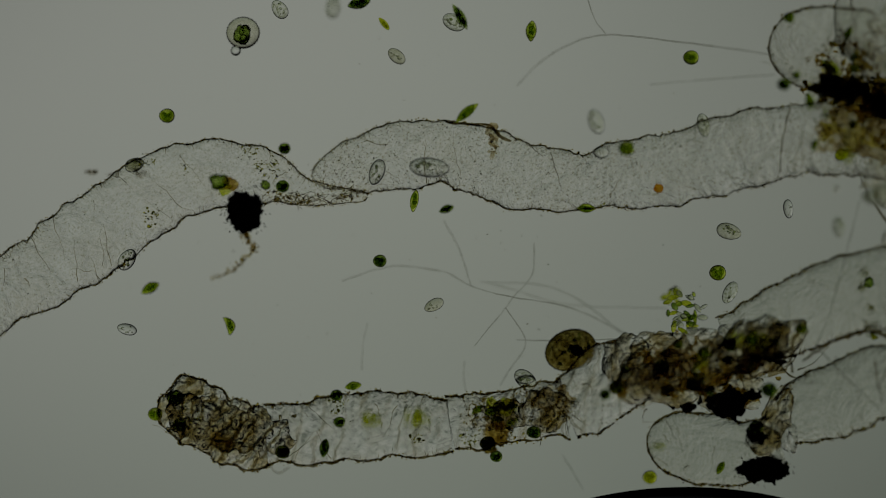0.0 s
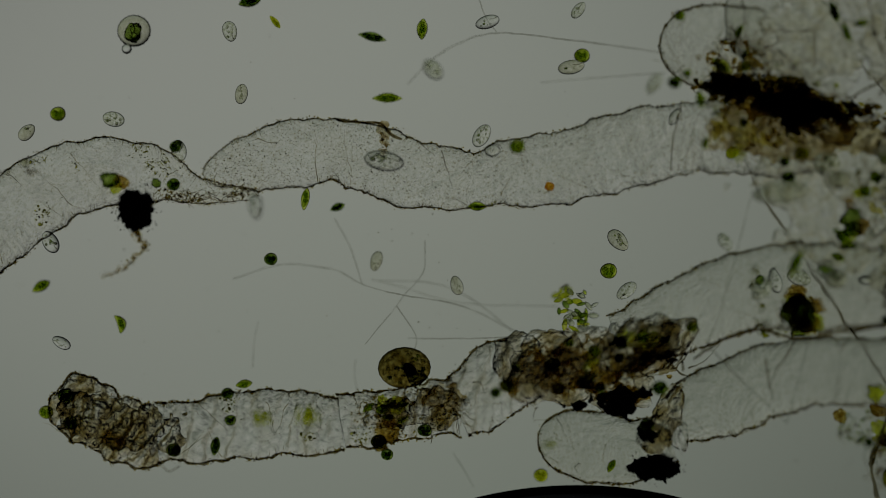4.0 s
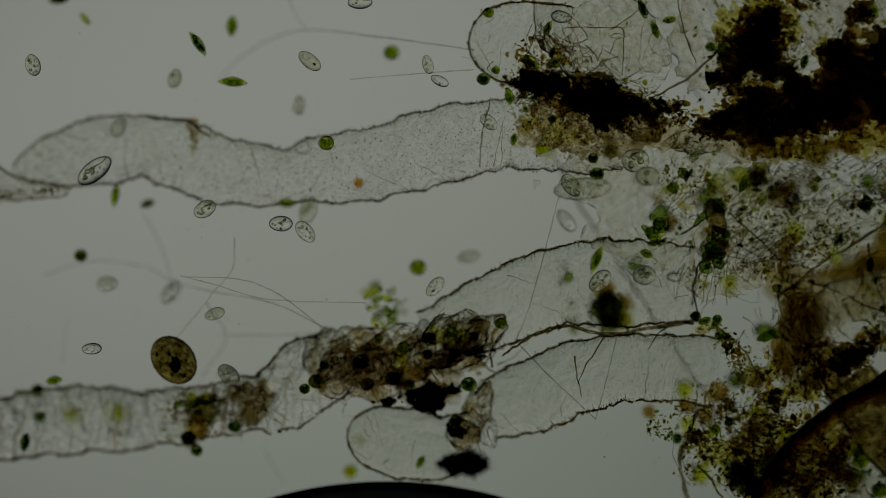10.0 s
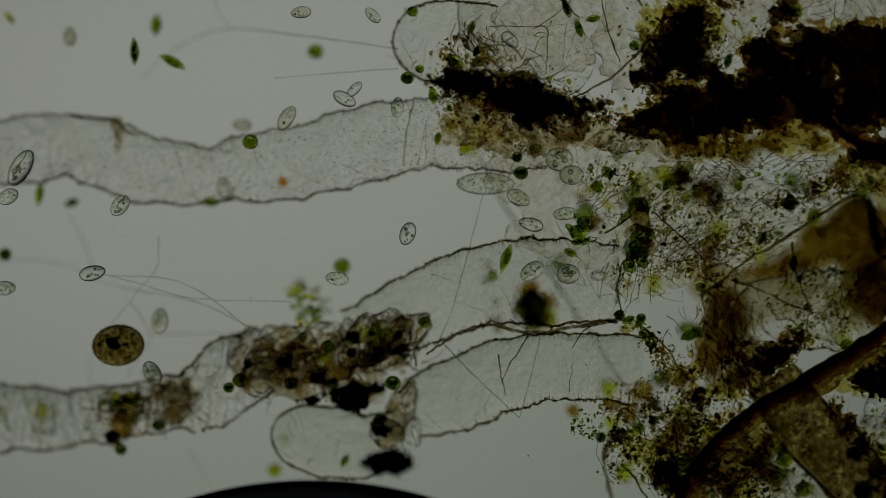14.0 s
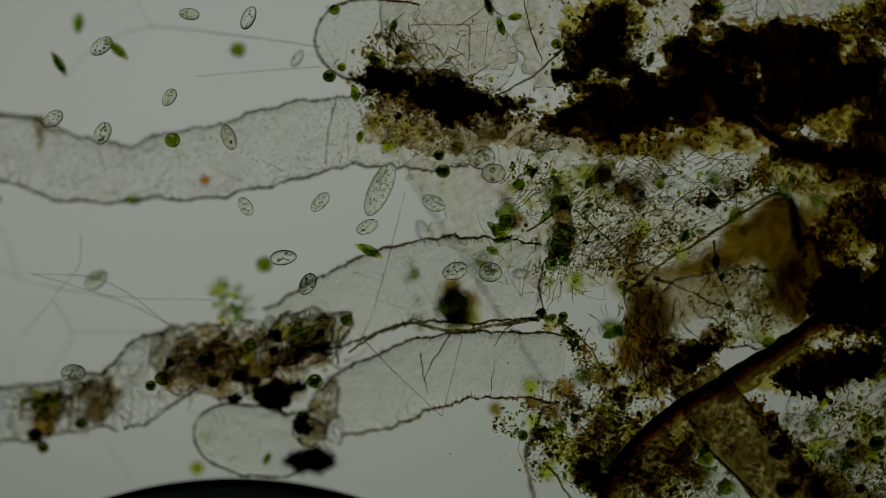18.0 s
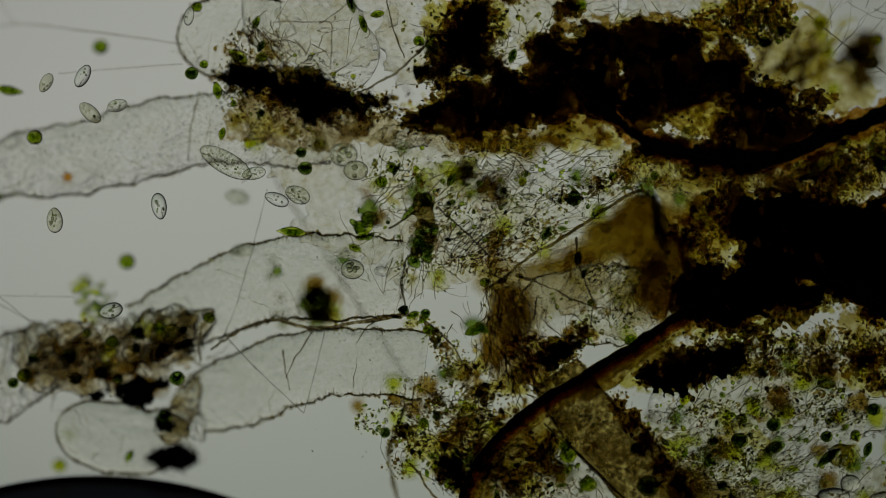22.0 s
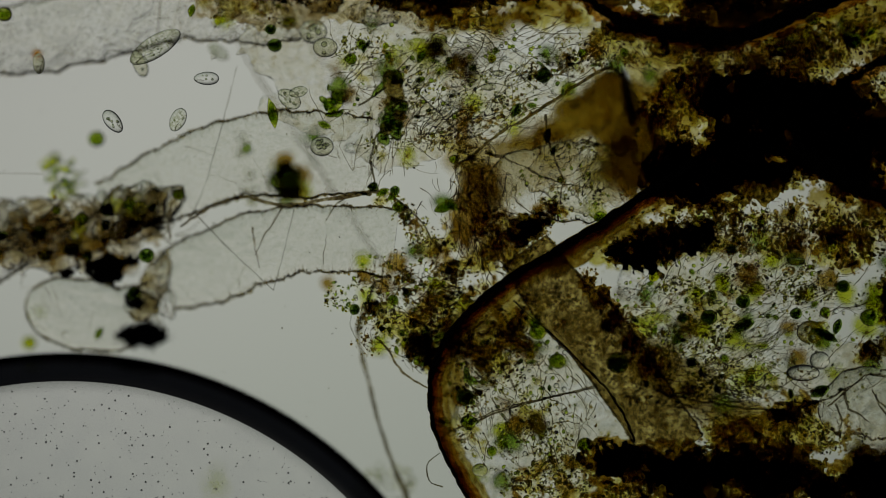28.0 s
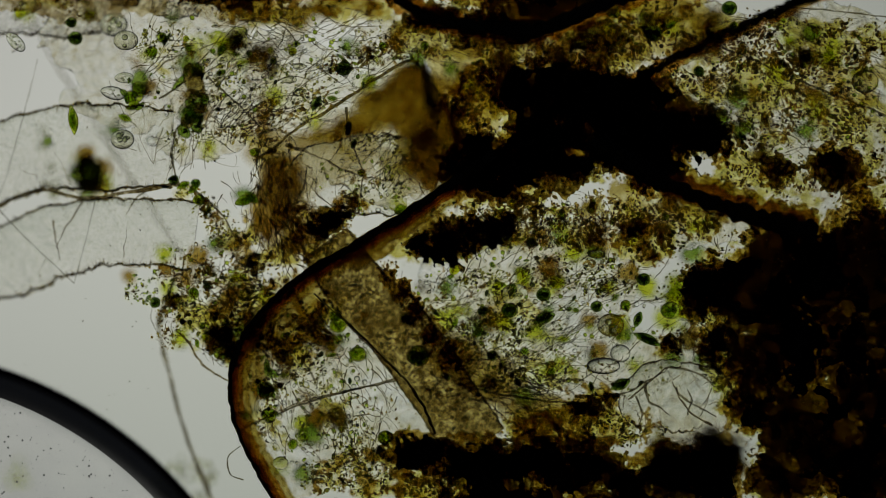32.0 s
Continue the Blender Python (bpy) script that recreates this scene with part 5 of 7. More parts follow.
for i, (x, y, z) in enumerate(arc):
    p, q = arc[max(i - 1, 0)], arc[min(i + 1, len(arc) - 1)]
    dx, dy = q[0] - p[0], q[1] - p[1]
    s = math.hypot(dx, dy)
    inward.append((-dy / s, dx / s))
for name, mat, off, r0, r1, dz, lab in (("rim_core", SOOT, 0, 2.2, 8, 0, "black middle of the rim"), ("rim", BROWN, 2, 4, 11, -4, "dark brown thickened rim"), ("rim_shade", RUST, 6, 7, 11, -18, "orange-brown inner border"),
                                        ("rim_shade", RUST, 11, 11, 11, -28, "tea-brown inner border"), ("rim_shade", FILM, 17, 18, 15, -38, "pale brown inner border")):
    Geo().rope([(x + u * off, y + v * off, z + dz) for (x, y, z), (u, v) in zip(arc, inward)], r0, r1, jitter=3, seed=2, sides=10, rough=0.22, flat=0.5).part(name, mat, lobe, lab, origin=(1990, 735, 205))
lobe2 = base("leaf_lobe", (2254, 291, 220), "rounded brown lobe of leaf with a black rim", "leaf fragment")
arc2 = spline([(2060, 160, 220), (2134, 228, 220), (2190, 270, 220), (2254, 291, 220), (2340, 303, 220), (2420, 300, 220), (2524, 256, 220), (2610, 222, 215), (2720, 160, 210)], 110)
Geo().rope(arc2, 7, 16, jitter=4, seed=7, sides=8, rough=0.3).part("rim_core", SOOT, lobe2, "black rim", origin=(2254, 291, 220))
Geo().rope(arc2, 16, 26, jitter=7, seed=8, sides=8, rough=0.4, flat=0.5).part("rim_shade", RUST, lobe2, "orange-brown border", origin=(2254, 291, 220))
Geo().blob(2290, 215, 220, 70, 52, 12, amp=0.3, seed=4, sub=4).part("blade", BROWN, lobe2, "speckled brown blade", origin=(2254, 291, 220))
wedge = base("leaf_wedge", (2210, 420, 170), "black upright wedge of folded leaf", "leaf fragment")
Geo().blob(2214, 412, 122, 52, 12, 8, amp=0.25, seed=3, turn=80).part("fold", SOOT, wedge, origin=(2210, 420, 170))
strand("brown fuzzy wall along the tea-brown sheet", [(1905, 535, 205), (1980, 480, 205), (2060, 430, 205), (2170, 362, 205), (2205, 372, 205)], 2.4, 3.2, CYST, "leaf_edge", 6, 0.9, 41, "leaf fragment", group="dark leaf edges")
for lab, pts, parts in (("thick dark strand rising out of the black heart", [(2560, 402, 170), (2680, 336, 165), (2780, 292, 160), (2900, 240, 160), (3080, 165, 160)], (("core", CHAR, 9, 8, 0, 0), ("sheath", RUST, 13, 12, -5, 5))),
                        ("thick brown-black strand running towards the far mass", [(2500, 490, 210), (2600, 548, 210), (2700, 590, 210), (2800, 622, 210), (2900, 650, 210)], (("sheath", BROWN, 24, 28, 0, 0), ("sheath", RUST, 20, 24, -30, 6), ("core", SOOT, 11, 16, 2, 14)))):
    root = base("root_strand", pts[0], lab, "root", "thick dark strands")
    for k, (nm, mat, r0, r1, dz, dy) in enumerate(parts):
        Geo().rope(spline([(x, y + dy, z + dz) for x, y, z in pts], 60), r0, r1, jitter=8, seed=42 + k, sides=8, rough=0.45).part(nm, mat, root, "black woody core" if nm == "core" else "brown see-through bark", origin=pts[0])

# ---- walls and threads of the right half ----
for k, (lab, pts, r0, r1, mat, jit) in enumerate([
    ("dark knotted wall between two clear cells", [(1420, 640, 165), (1454, 616, 165), (1500, 592, 165), (1542, 588, 170), (1609, 601, 175), (1724, 584, 190), (1772, 574, 195)], 1.8, 4.0, WALL_EDGE, 6),
    ("dark spur of a cell wall", [(1711, 588, 190), (1695, 600, 190), (1677, 628, 190)], 1.7, 0.7, WALL_EDGE, 4),
    ("dark folded spur of a cell wall", [(1602, 601, 175), (1584, 632, 178), (1570, 650, 180), (1553, 690, 180)], 1.8, 0.7, WALL_EDGE, 5),
    ("dark crease in the clear cell", [(1548, 640, 182), (1552, 675, 182), (1560, 712, 182)], 1.6, 0.8, WALL_EDGE, 3),
    ("dark wall rising from the cell junction", [(1765, 568, 195), (1757, 520, 195), (1768, 478, 195), (1790, 470, 195)], 1.9, 1.3, HYPHA, 6),
    ("dark thread past the cell junction", [(1792, 581, 195), (1846, 628, 195), (1862, 655, 195), (1882, 686, 195)], 2.0, 1.4, HYPHA, 4),
    ("grey straight strand crossing the cells", [(1500, 255, 95), (1540, 345, 95), (1633, 486, 110), (1768, 690, 120), (1850, 815, 120)], 1.6, 2.2, HYPHA, 3),
    ("thin straight strand among the cells", [(1520, 355, 185), (1495, 455, 185), (1465, 560, 180), (1440, 622, 175)], 1.3, 1.6, HAIR, 2),
    ("thin straight strand over the clear cell", [(1443, 612, 180), (1500, 672, 185), (1585, 752, 190)], 1.3, 1.1, HAIR, 1),
    ("thin straight strand over the clear cell", [(1585, 752, 190), (1602, 690, 190), (1622, 606, 190)], 1.0, 1.0, HAIR, 1),
    ("dark strand through the mat's edge", [(1630, 262, 95), (1660, 333, 95), (1697, 371, 95), (1757, 445, 100), (1800, 500, 110)], 1.7, 1.4, HYPHA, 5),
    ("dark strand between the upper cells", [(1660, -30, 95), (1672, 20, 95), (1693, 87, 95), (1740, 140, 100), (1775, 190, 110)], 2.0, 1.4, HYPHA, 5),
    ("dark strand down the upper cell", [(1506, -20, 95), (1516, 60, 95), (1530, 120, 95), (1546, 160, 100)], 1.4, 1.1, HYPHA, 3),
    ("dark angular cell wall", [(1530, 60, 185), (1560, 58, 185), (1600, 60, 185), (1632, 61, 185), (1634, 100, 185), (1632, 142, 185)], 0.9, 1.0, WALL_EDGE, 4),
    ("black thread of the upper cell", [(1610, 62, 188), (1640, 44, 188), (1676, 14, 188)], 0.9, 0.9, WALL_EDGE, 3),
    ("olive wall of the upper clear cell", [(1680, 184, 190), (1720, 164, 190), (1755, 142, 190), (1795, 105, 195), (1830, 60, 200)], 1.7, 2.4, HYPHA, 5),
    ("thin curved thread in the upper cell", [(1727, -10, 195), (1736, 40, 195), (1746, 80, 195), (1764, 122, 195)], 1.5, 1.5, HYPHA, 3),
    ("jointed dark thread beside the algal rod", [(1819, 385, 195), (1850, 412, 195), (1880, 440, 195), (1927, 486, 195)], 1.8, 1.4, HYPHA, 5),
    ("jointed dark thread beside the algal rod", [(1785, 392, 195), (1760, 410, 195), (1735, 425, 195)], 1.6, 1.6, HYPHA, 5),
    ("long dark double thread across the lobe", [(1886, 1008, 195), (1981, 968, 195), (2070, 943, 195), (2160, 920, 195)], 1.6, 2.2, HYPHA, 3),
    ("long dark thread across the lobe", [(1930, 985, 195), (2000, 958, 195), (2090, 938, 195), (2160, 924, 195)], 1.0, 1.4, HYPHA, 3),
    ("black straight edge of the strap", [(2010, 770, 208), (2080, 832, 208), (2163, 914, 208), (2200, 965, 208), (2226, 1018, 208)], 1.4, 2.8, CHAR, 4),
    ("grey wall thread below the cell's end", [(1790, 748, 190), (1765, 738, 190), (1748, 790, 150), (1736, 826, 130)], 1.6, 2.2, HYPHA, 4),
    ("brown wall thread at the lobe", [(1765, 833, 195), (1790, 860, 195), (1812, 895, 195), (1859, 926, 195)], 2.2, 1.6, WALL_EDGE, 4),
    ("clear looping thread at the cell's end", [(1728, 770, 195), (1722, 815, 195), (1745, 848, 195), (1800, 862, 195), (1848, 900, 195)], 1.1, 1.1, HAIR, 3),
    ("clear looping thread by the lobe", [(1885, 1100, 195), (1862, 1090, 195), (1858, 1060, 195), (1880, 1040, 195)], 1.0, 1.0, HYPHA, 2),
    ("dark thread across the far corner", [(2660, 305, 205), (2760, 345, 205), (2850, 385, 205), (2960, 430, 205), (3060, 470, 205)], 1.6, 1.6, HYPHA, 4),
    ("thin dark thread in the far corner", [(2830, 262, 205), (2930, 270, 205), (3060, 285, 205)], 1.2, 1.2, HYPHA, 3),
    ("dark wall of the wrinkled clear cell", [(2566, 958, 198), (2600, 930, 198), (2632, 905, 198), (2660, 900, 198)], 1.8, 1.2, WALL_EDGE, 6),
    ("black fold in the wrinkled clear cell", [(2645, 925, 198), (2660, 960, 198), (2690, 990, 198), (2715, 1005, 198)], 1.2, 2.0, WALL_EDGE, 6),
    ("black thread over the brown sheet", [(2260, 930, 200), (2340, 948, 200), (2420, 960, 200), (2520, 968, 200)], 2.0, 1.6, HYPHA, 4),
    ("thin straight thread over clear water", [(2500, 905, 200), (2545, 858, 200), (2585, 815, 200)], 0.8, 0.8, HAIR, 1),
    ("thin straight thread over clear water", [(2300, 640, 200), (2400, 710, 200), (2440, 750, 200)], 0.9, 0.9, HAIR, 1),
    ("thin thread in clear water at the top", [(2470, 40, 200), (2530, 90, 200), (2600, 140, 200), (2660, 190, 200)], 0.9, 0.9, HYPHA, 2),
]):
    strand(lab, pts, r0, r1, mat, "cell_wall_thread" if mat is WALL_EDGE else "filament", jit, 0.6, 60 + k, "cell wall" if mat is WALL_EDGE else "filament", group="dark threads of the mat")

# ---- fibrous band at the strap's root and the strings in the window ----
moss("brown fibrous band of rotten tissue at the strap's root", [(1900, 490, 34, 26), (1925, 535, 34, 40), (1950, 590, 36, 46), (1975, 645, 40, 46), (2010, 690, 40, 26), (1890, 655, 30, 40), (1925, 720, 40, 30)], 192, 241, (9, 19, 27), 9)
moss("dark brown grains between the band and the rim", [(1985, 640, 40, 50), (2020, 690, 36, 20), (1955, 700, 34, 26), (2075, 610, 36, 24)], 192, 242, (6, 13, 20), 9)
moss("golden-brown grainy fringe under the black mass", [(1870, 270, 50, 18), (1950, 278, 60, 20), (2040, 262, 50, 26), (2110, 268, 40, 20), (2190, 300, 50, 14)], 190, 247, (2, 10, 20), 9)
moss("thin grainy veil over the window of tissue", [(2090, 500, 60, 40), (2180, 520, 60, 60), (2120, 580, 60, 36), (2230, 470, 40, 50)], 190, 243, (8, 18, 27), 7, True)
moss("dark grainy patch under the curved rim", [(1905, 790, 46, 44), (1960, 760, 44, 30), (1850, 800, 40, 30), (2010, 800, 40, 40)], 188, 245, (4, 12, 19), 9)
for n, (fx, fy, frx, fry, fc, fl) in enumerate(((1940, 580, 46, 110, 110, 68), (1990, 680, 60, 40, 60, 50), (1880, 470, 80, 40, 60, -30), (2110, 540, 80, 60, 60, -45), (2200, 520, 50, 60, 40, 70), (1890, 800, 80, 60, 80, 40), (2000, 320, 150, 60, 60, 20))):
    fibres("thin dark fibres of rotten tissue", fx, fy, frx, fry, fc, 199, 8, 660 + n, (20, 70), (0.45, 1.1), FOLD if n % 2 else HYPHA, lean=fl)
for lab, pts in (("dark knotted string hanging in the window", [(2066, 440, 196), (2072, 480, 196), (2082, 520, 196), (2096, 560, 196), (2092, 600, 196)]), ("thin dark string across the window", [(1960, 505, 196), (2020, 530, 196), (2090, 562, 196), (2150, 570, 196)])):
    strand(lab, pts, 2.4, 0.9, HYPHA, jitter=5, rough=0.9, seed=len(lab), group="dark threads of the mat")

# ---- tangles and loose crumbs of the mat ----
fibres("brown fibres growing out of the black clot", 1495, 95, 50, 50, 42, 190, 18, 81, (24, 70), (0.5, 1.2), FOLD, lean=60)
fibres("brown fibres in the angular cell", 1585, 110, 50, 45, 36, 188, 14, 82, (20, 60), (0.5, 1.1), FOLD)
fibres("fine clear threads among the crumbs", 1960, 390, 190, 90, 130, 200, 16, 83, (24, 90), (0.7, 1.5), HAIR, lean=-25)
fibres("fine fibres round the algal rod", 1760, 470, 90, 80, 60, 198, 14, 84, (24, 70), (0.5, 1.0), FINE)
fibres("dark wrinkled fibres at the strap's root", 1960, 600, 60, 80, 90, 208, 14, 85, (20, 60), (0.6, 1.5), FOLD, lean=75)
fibres("fine fibres across the clear field", 2390, 830, 200, 110, 130, 200, 16, 86, (30, 110), (0.45, 1.0), FINE, lean=-28)
fibres("wrinkled fibres over the strap's foot", 2330, 930, 110, 70, 90, 205, 12, 87, (24, 80), (0.6, 1.3), FOLD, lean=15)
fibres("fine fibres inside the lobe", 2010, 930, 110, 110, 60, 200, 12, 88, (20, 60), (0.5, 1.2), FOLD, lean=60)
fibres("fine fibres in the far corner", 2830, 380, 180, 110, 90, 205, 16, 89, (30, 110), (0.5, 1.1), FINE, lean=15)
fibres("fine fibres at the cell junction", 1830, 760, 90, 60, 70, 198, 12, 90, (20, 60), (0.5, 1.1), FOLD)
fibres("fine pale threads at the top of the mat", 2030, 40, 200, 40, 40, 200, 12, 91, (30, 90), (0.5, 1.0), FINE)
fibres("bundle of pale diatom needles", 1880, 440, 60, 40, 24, 200, 10, 92, (24, 50), (0.6, 1.0), HAIR)

flocs("detritus_crumbs", "olive crumbs along the brown tissue", [(1900, 475, 70, 34, 150), (2000, 430, 60, 36, 100), (1830, 440, 60, 40, 60), (1950, 540, 40, 60, 152)], 205, 22, DETRITUS, 101, size=(1.1, 4.2))
flocs("detritus_crumbs", "greenish crumbs over the collapsed cell", [(1900, 350, 230, 110, 80), (2060, 400, 120, 60, 50), (1760, 330, 90, 80, 30)], 205, 22, GREEN_STUFF, 102, size=(0.9, 3.0))
flocs("detritus_crumbs", "brown grainy trail below the cell junction", [(1814, 616, 24, 22, 80), (1788, 592, 24, 14, 48), (1842, 648, 26, 28, 80), (1858, 684, 24, 24, 50)], 200, 16, DETRITUS, 103, size=(0.9, 3.0))
flocs("detritus_crumbs", "crumbs crowded round the black clot", [(1560, 180, 150, 50, 176), (1700, 200, 70, 36, 112), (1560, 250, 100, 40, 88)], 195, 20, DETRITUS, 104, size=(1, 3.6))
flocs("detritus_crumbs", "green and brown crumbs at the top of the mat", [(1850, 80, 90, 110, 288), (1960, 90, 80, 60, 112), (2400, 60, 60, 40, 176), (2330, 40, 60, 24, 72)], 215, 26, GREEN_STUFF, 105, size=(1.3, 4.8))
flocs("detritus_crumbs", "brown crumbs along the black masses", [(2180, 330, 140, 40, 143), (2380, 340, 160, 50, 188), (2290, 215, 80, 60, 124), (2520, 330, 110, 60, 124)], 235, 22, DETRITUS, 106, size=(1.3, 4.8))
flocs("detritus_crumbs", "brown crumbs under the black heart", [(2290, 650, 110, 44, 188), (2440, 660, 120, 50, 234), (2560, 660, 110, 50, 175), (2660, 640, 80, 50, 104)], 225, 24, DETRITUS, 107, size=(1.3, 4.8))
flocs("detritus_crumbs", "olive crumbs in the clear field", [(2330, 800, 150, 90, 173), (2480, 760, 150, 70, 173), (2300, 900, 100, 60, 173), (2450, 900, 120, 50, 134), (2400, 990, 160, 40, 173)], 205, 22, DETRITUS, 108, size=(1.1, 4.2))
flocs("detritus_crumbs", "yellow-green crumbs in the clear field", [(2500, 720, 100, 50, 79), (2660, 780, 60, 70, 115), (2340, 840, 120, 80, 79), (2480, 1010, 120, 40, 94), (2600, 930, 60, 40, 36)], 205, 22, GREEN_STUFF, 109, size=(1.1, 4.2))
flocs("detritus_crumbs", "brown crumbs inside the lobe", [(1960, 860, 80, 60, 90), (2040, 960, 90, 80, 50), (1920, 960, 40, 90, 50), (2060, 1060, 110, 60, 120), (2120, 1010, 60, 60, 60)], 205, 18, DETRITUS, 110, size=(1.1, 4.2))
flocs("detritus_crumbs", "olive crumbs of the far corner", [(2700, 350, 120, 80, 60), (2850, 420, 140, 110, 90), (2960, 520, 90, 80, 60), (2780, 500, 90, 60, 50), (2700, 640, 110, 50, 60)], 220, 22, DETRITUS, 111, size=(1.4, 4.6))
flocs("detritus_crumbs", "dark grainy band along the strap's edge", [(2145, 735, 20, 26, 112), (2175, 775, 20, 26, 112), (2205, 815, 22, 28, 112), (2240, 860, 24, 30, 112), (2280, 905, 26, 30, 96)], 205, 14, DETRITUS, 119, size=(1, 3.4), clump=0.3)
flocs("detritus_crumbs", "crumbs along the strap", [(2090, 760, 60, 50, 123), (2190, 880, 70, 70, 195), (2240, 800, 40, 60, 180), (2290, 860, 60, 60, 180)], 215, 10, DETRITUS, 112, size=(1, 3.4))
flocs("detritus_crumbs", "small yellow-green grains beside the cell's end", [(1700, 770, 26, 30, 52), (1720, 740, 20, 16, 24)], 195, 10, GREEN_STUFF, 113, size=(1.4, 3.4))
flocs("detritus_crumbs", "green-brown grains in a row inside the branching cell", [(1530, 500, 9, 34, 52), (1542, 565, 14, 26, 60), (1560, 590, 30, 10, 32)], 95, 8, GREEN_STUFF, 114, size=(1.4, 4))
flocs("detritus_crumbs", "crumbs of the cell junction", [(1790, 740, 60, 40, 200), (1860, 740, 60, 40, 200), (1760, 820, 50, 50, 164), (1900, 700, 50, 36, 152)], 198, 18, DETRITUS, 115, size=(1.2, 4.2))
flocs("detritus_crumbs", "yellow-brown crumbs at the bubble's rim", [(1790, 1100, 50, 40, 72)], 90, 16, GREEN_STUFF, 116, size=(2, 6))
flocs("water_specks", "tiny dark specks adrift in the water", [(900, 450, 900, 440, 170)], 110, 60, HYPHA, 117, size=(0.8, 1.6), clump=0.0)
flocs("water_specks", "tiny dark specks adrift in the water", [(1500, 800, 600, 300, 60)], 180, 40, HYPHA, 118, size=(0.8, 1.6), clump=0.0)

# ---- clumps hanging out of focus, deep in the water ----
DEEP = {"y": (ALGA_YELLOW, "yellow"), "g": (CRUST_GREEN, "yellow-green"), "d": (ALGA_DARK, "dark olive"), "b": (CRUST_BROWN, "brown"), "k": (CRUST_DARK, "dark brown")}


def deep_clump(x, y, r, code, z=95, seed=1):
    z = 150 - (150 - z) * 0.55
    mat, word = DEEP[code]
    Geo().blob(x, y, z, r, r * 0.85, r * 0.6, amp=0.5, freq=1.6, seed=seed, sub=3, turn=seed * 40).thing("hanging_clump", mat, f"{word} clump of algae and slime hanging in the water", "algal clump", "hanging clumps", origin=(x, y, z))


for n, item in enumerate(("1840,321,18,y 1850,341,14,g 1874,322,14,k 1915,366,15,b 2105,396,14,g 2505,81,11,g 2565,150,12,g 2655,146,13,g 2525,176,14,g 1745,696,14,y 1750,761,15,g 2425,761,18,y 2470,696,14,g 2636,816,20,g 2655,756,22,y 2425,850,13,y 2425,800,13,d "
                           "2645,886,20,d 1885,596,16,d 2515,110,12,g 1500,270,13,g 1612,276,12,y 1715,345,11,g 1880,361,12,g 1822,510,16,g 1985,1000,16,y 1945,1080,16,g 1990,1090,18,d 1870,740,14,y 2150,600,10,y 2080,590,9,g 2160,615,12,y 2290,400,20,g 2250,370,16,d 2300,330,18,b "
                           "2190,360,14,g 2540,300,20,g 2600,290,18,d 2700,330,18,g 2760,300,16,b 2850,320,14,g 2900,420,20,b 2800,520,20,k 2640,610,20,b 2720,620,18,k 2560,650,16,b 2600,700,14,b 2500,880,12,d 2320,930,18,k 2220,560,16,b 1920,480,14,b 2010,460,14,g 2330,760,18,g 2400,840,20,y 2470,700,18,g 2540,830,14,g 2300,830,20,d 2260,800,16,g 2440,900,20,g 2380,950,22,d 2600,760,20,y 2580,900,14,g 2680,700,20,d 2640,300,20,g 2830,380,22,g 2760,420,24,d 2930,330,16,g 2880,480,20,d 1800,330,14,g 1760,280,13,d 1940,420,18,g 2070,330,16,d 1655,480,14,d 1680,740,13,b 1770,850,18,y").split()):
    x, y, r, code = item.split(",")
    deep_clump(float(x), float(y), float(r), code, 62 + 20 * math.sin(n * 2.1), n + 0.3)
rng = random.Random(611)
for cx, cy, rx, ry, count in [(2700, 380, 280, 130, 34), (2380, 780, 220, 140, 30), (2000, 920, 110, 140, 14), (1880, 400, 200, 110, 12), (2480, 640, 240, 50, 12), (2350, 330, 220, 40, 20), (1840, 760, 110, 90, 14), (1860, 90, 90, 70, 8), (2720, 830, 50, 150, 12)]:
    for n in range(count):
        a, q = rng.uniform(0, 6.2832), math.sqrt(rng.random())
        deep_clump(cx + rx * q * math.cos(a), cy + ry * q * math.sin(a), rng.uniform(8, 22), rng.choice("gbybbbkd"), rng.uniform(35, 120), rng.uniform(1, 50))


def beads(label, regions, z, depth, mat, seed, r=(2.0, 5.0)):
    """Tiny clear cells and droplets scattered over ovals."""
    r2, g = random.Random(seed), Geo()
    for x, y, rx, ry, count in regions:
        for _ in range(count):
            a, q, s = r2.uniform(0, 6.2832), math.sqrt(r2.random()), r2.uniform(*r)
            g.egg(x + rx * q * math.cos(a), y + ry * q * math.sin(a), z + r2.uniform(-depth, depth), s, s * r2.uniform(0.55, 1), s * 0.7, sub=2, turn=r2.uniform(0, 180))
    return g.thing("tiny_cells", mat, label, "tiny cells", kind="stuff", origin=(regions[0][0], regions[0][1], z))


FIELDS = [(1900, 370, 200, 110, 70), (2400, 800, 220, 140, 110), (2010, 940, 110, 140, 90), (2830, 410, 180, 130, 130), (1820, 760, 100, 90, 60), (2390, 55, 70, 50, 60), (2100, 570, 90, 60, 30), (2400, 330, 200, 40, 60), (1560, 190, 130, 80, 50), (2460, 650, 220, 40, 70)]
beads("tiny clear cells among the crumbs", FIELDS, 199, 9, PELLICLE, 621, (2.0, 5.5))
beads("tiny dull cells among the crumbs", FIELDS, 199, 9, CORPSE, 622, (1.8, 4.5))
beads("tiny green cells among the crumbs", FIELDS, 199, 9, ALGA, 623, (2.0, 5.0))
fibres("fine wavy fibres in the collapsed cell", 1900, 360, 220, 110, 90, 200, 8, 631, (30, 90), (0.6, 1.2), FINE, lean=-25)
fibres("fine wavy fibres among the crusts", 2400, 800, 240, 150, 150, 201, 8, 632, (30, 90), (0.4, 0.9), FOLD, lean=-35)
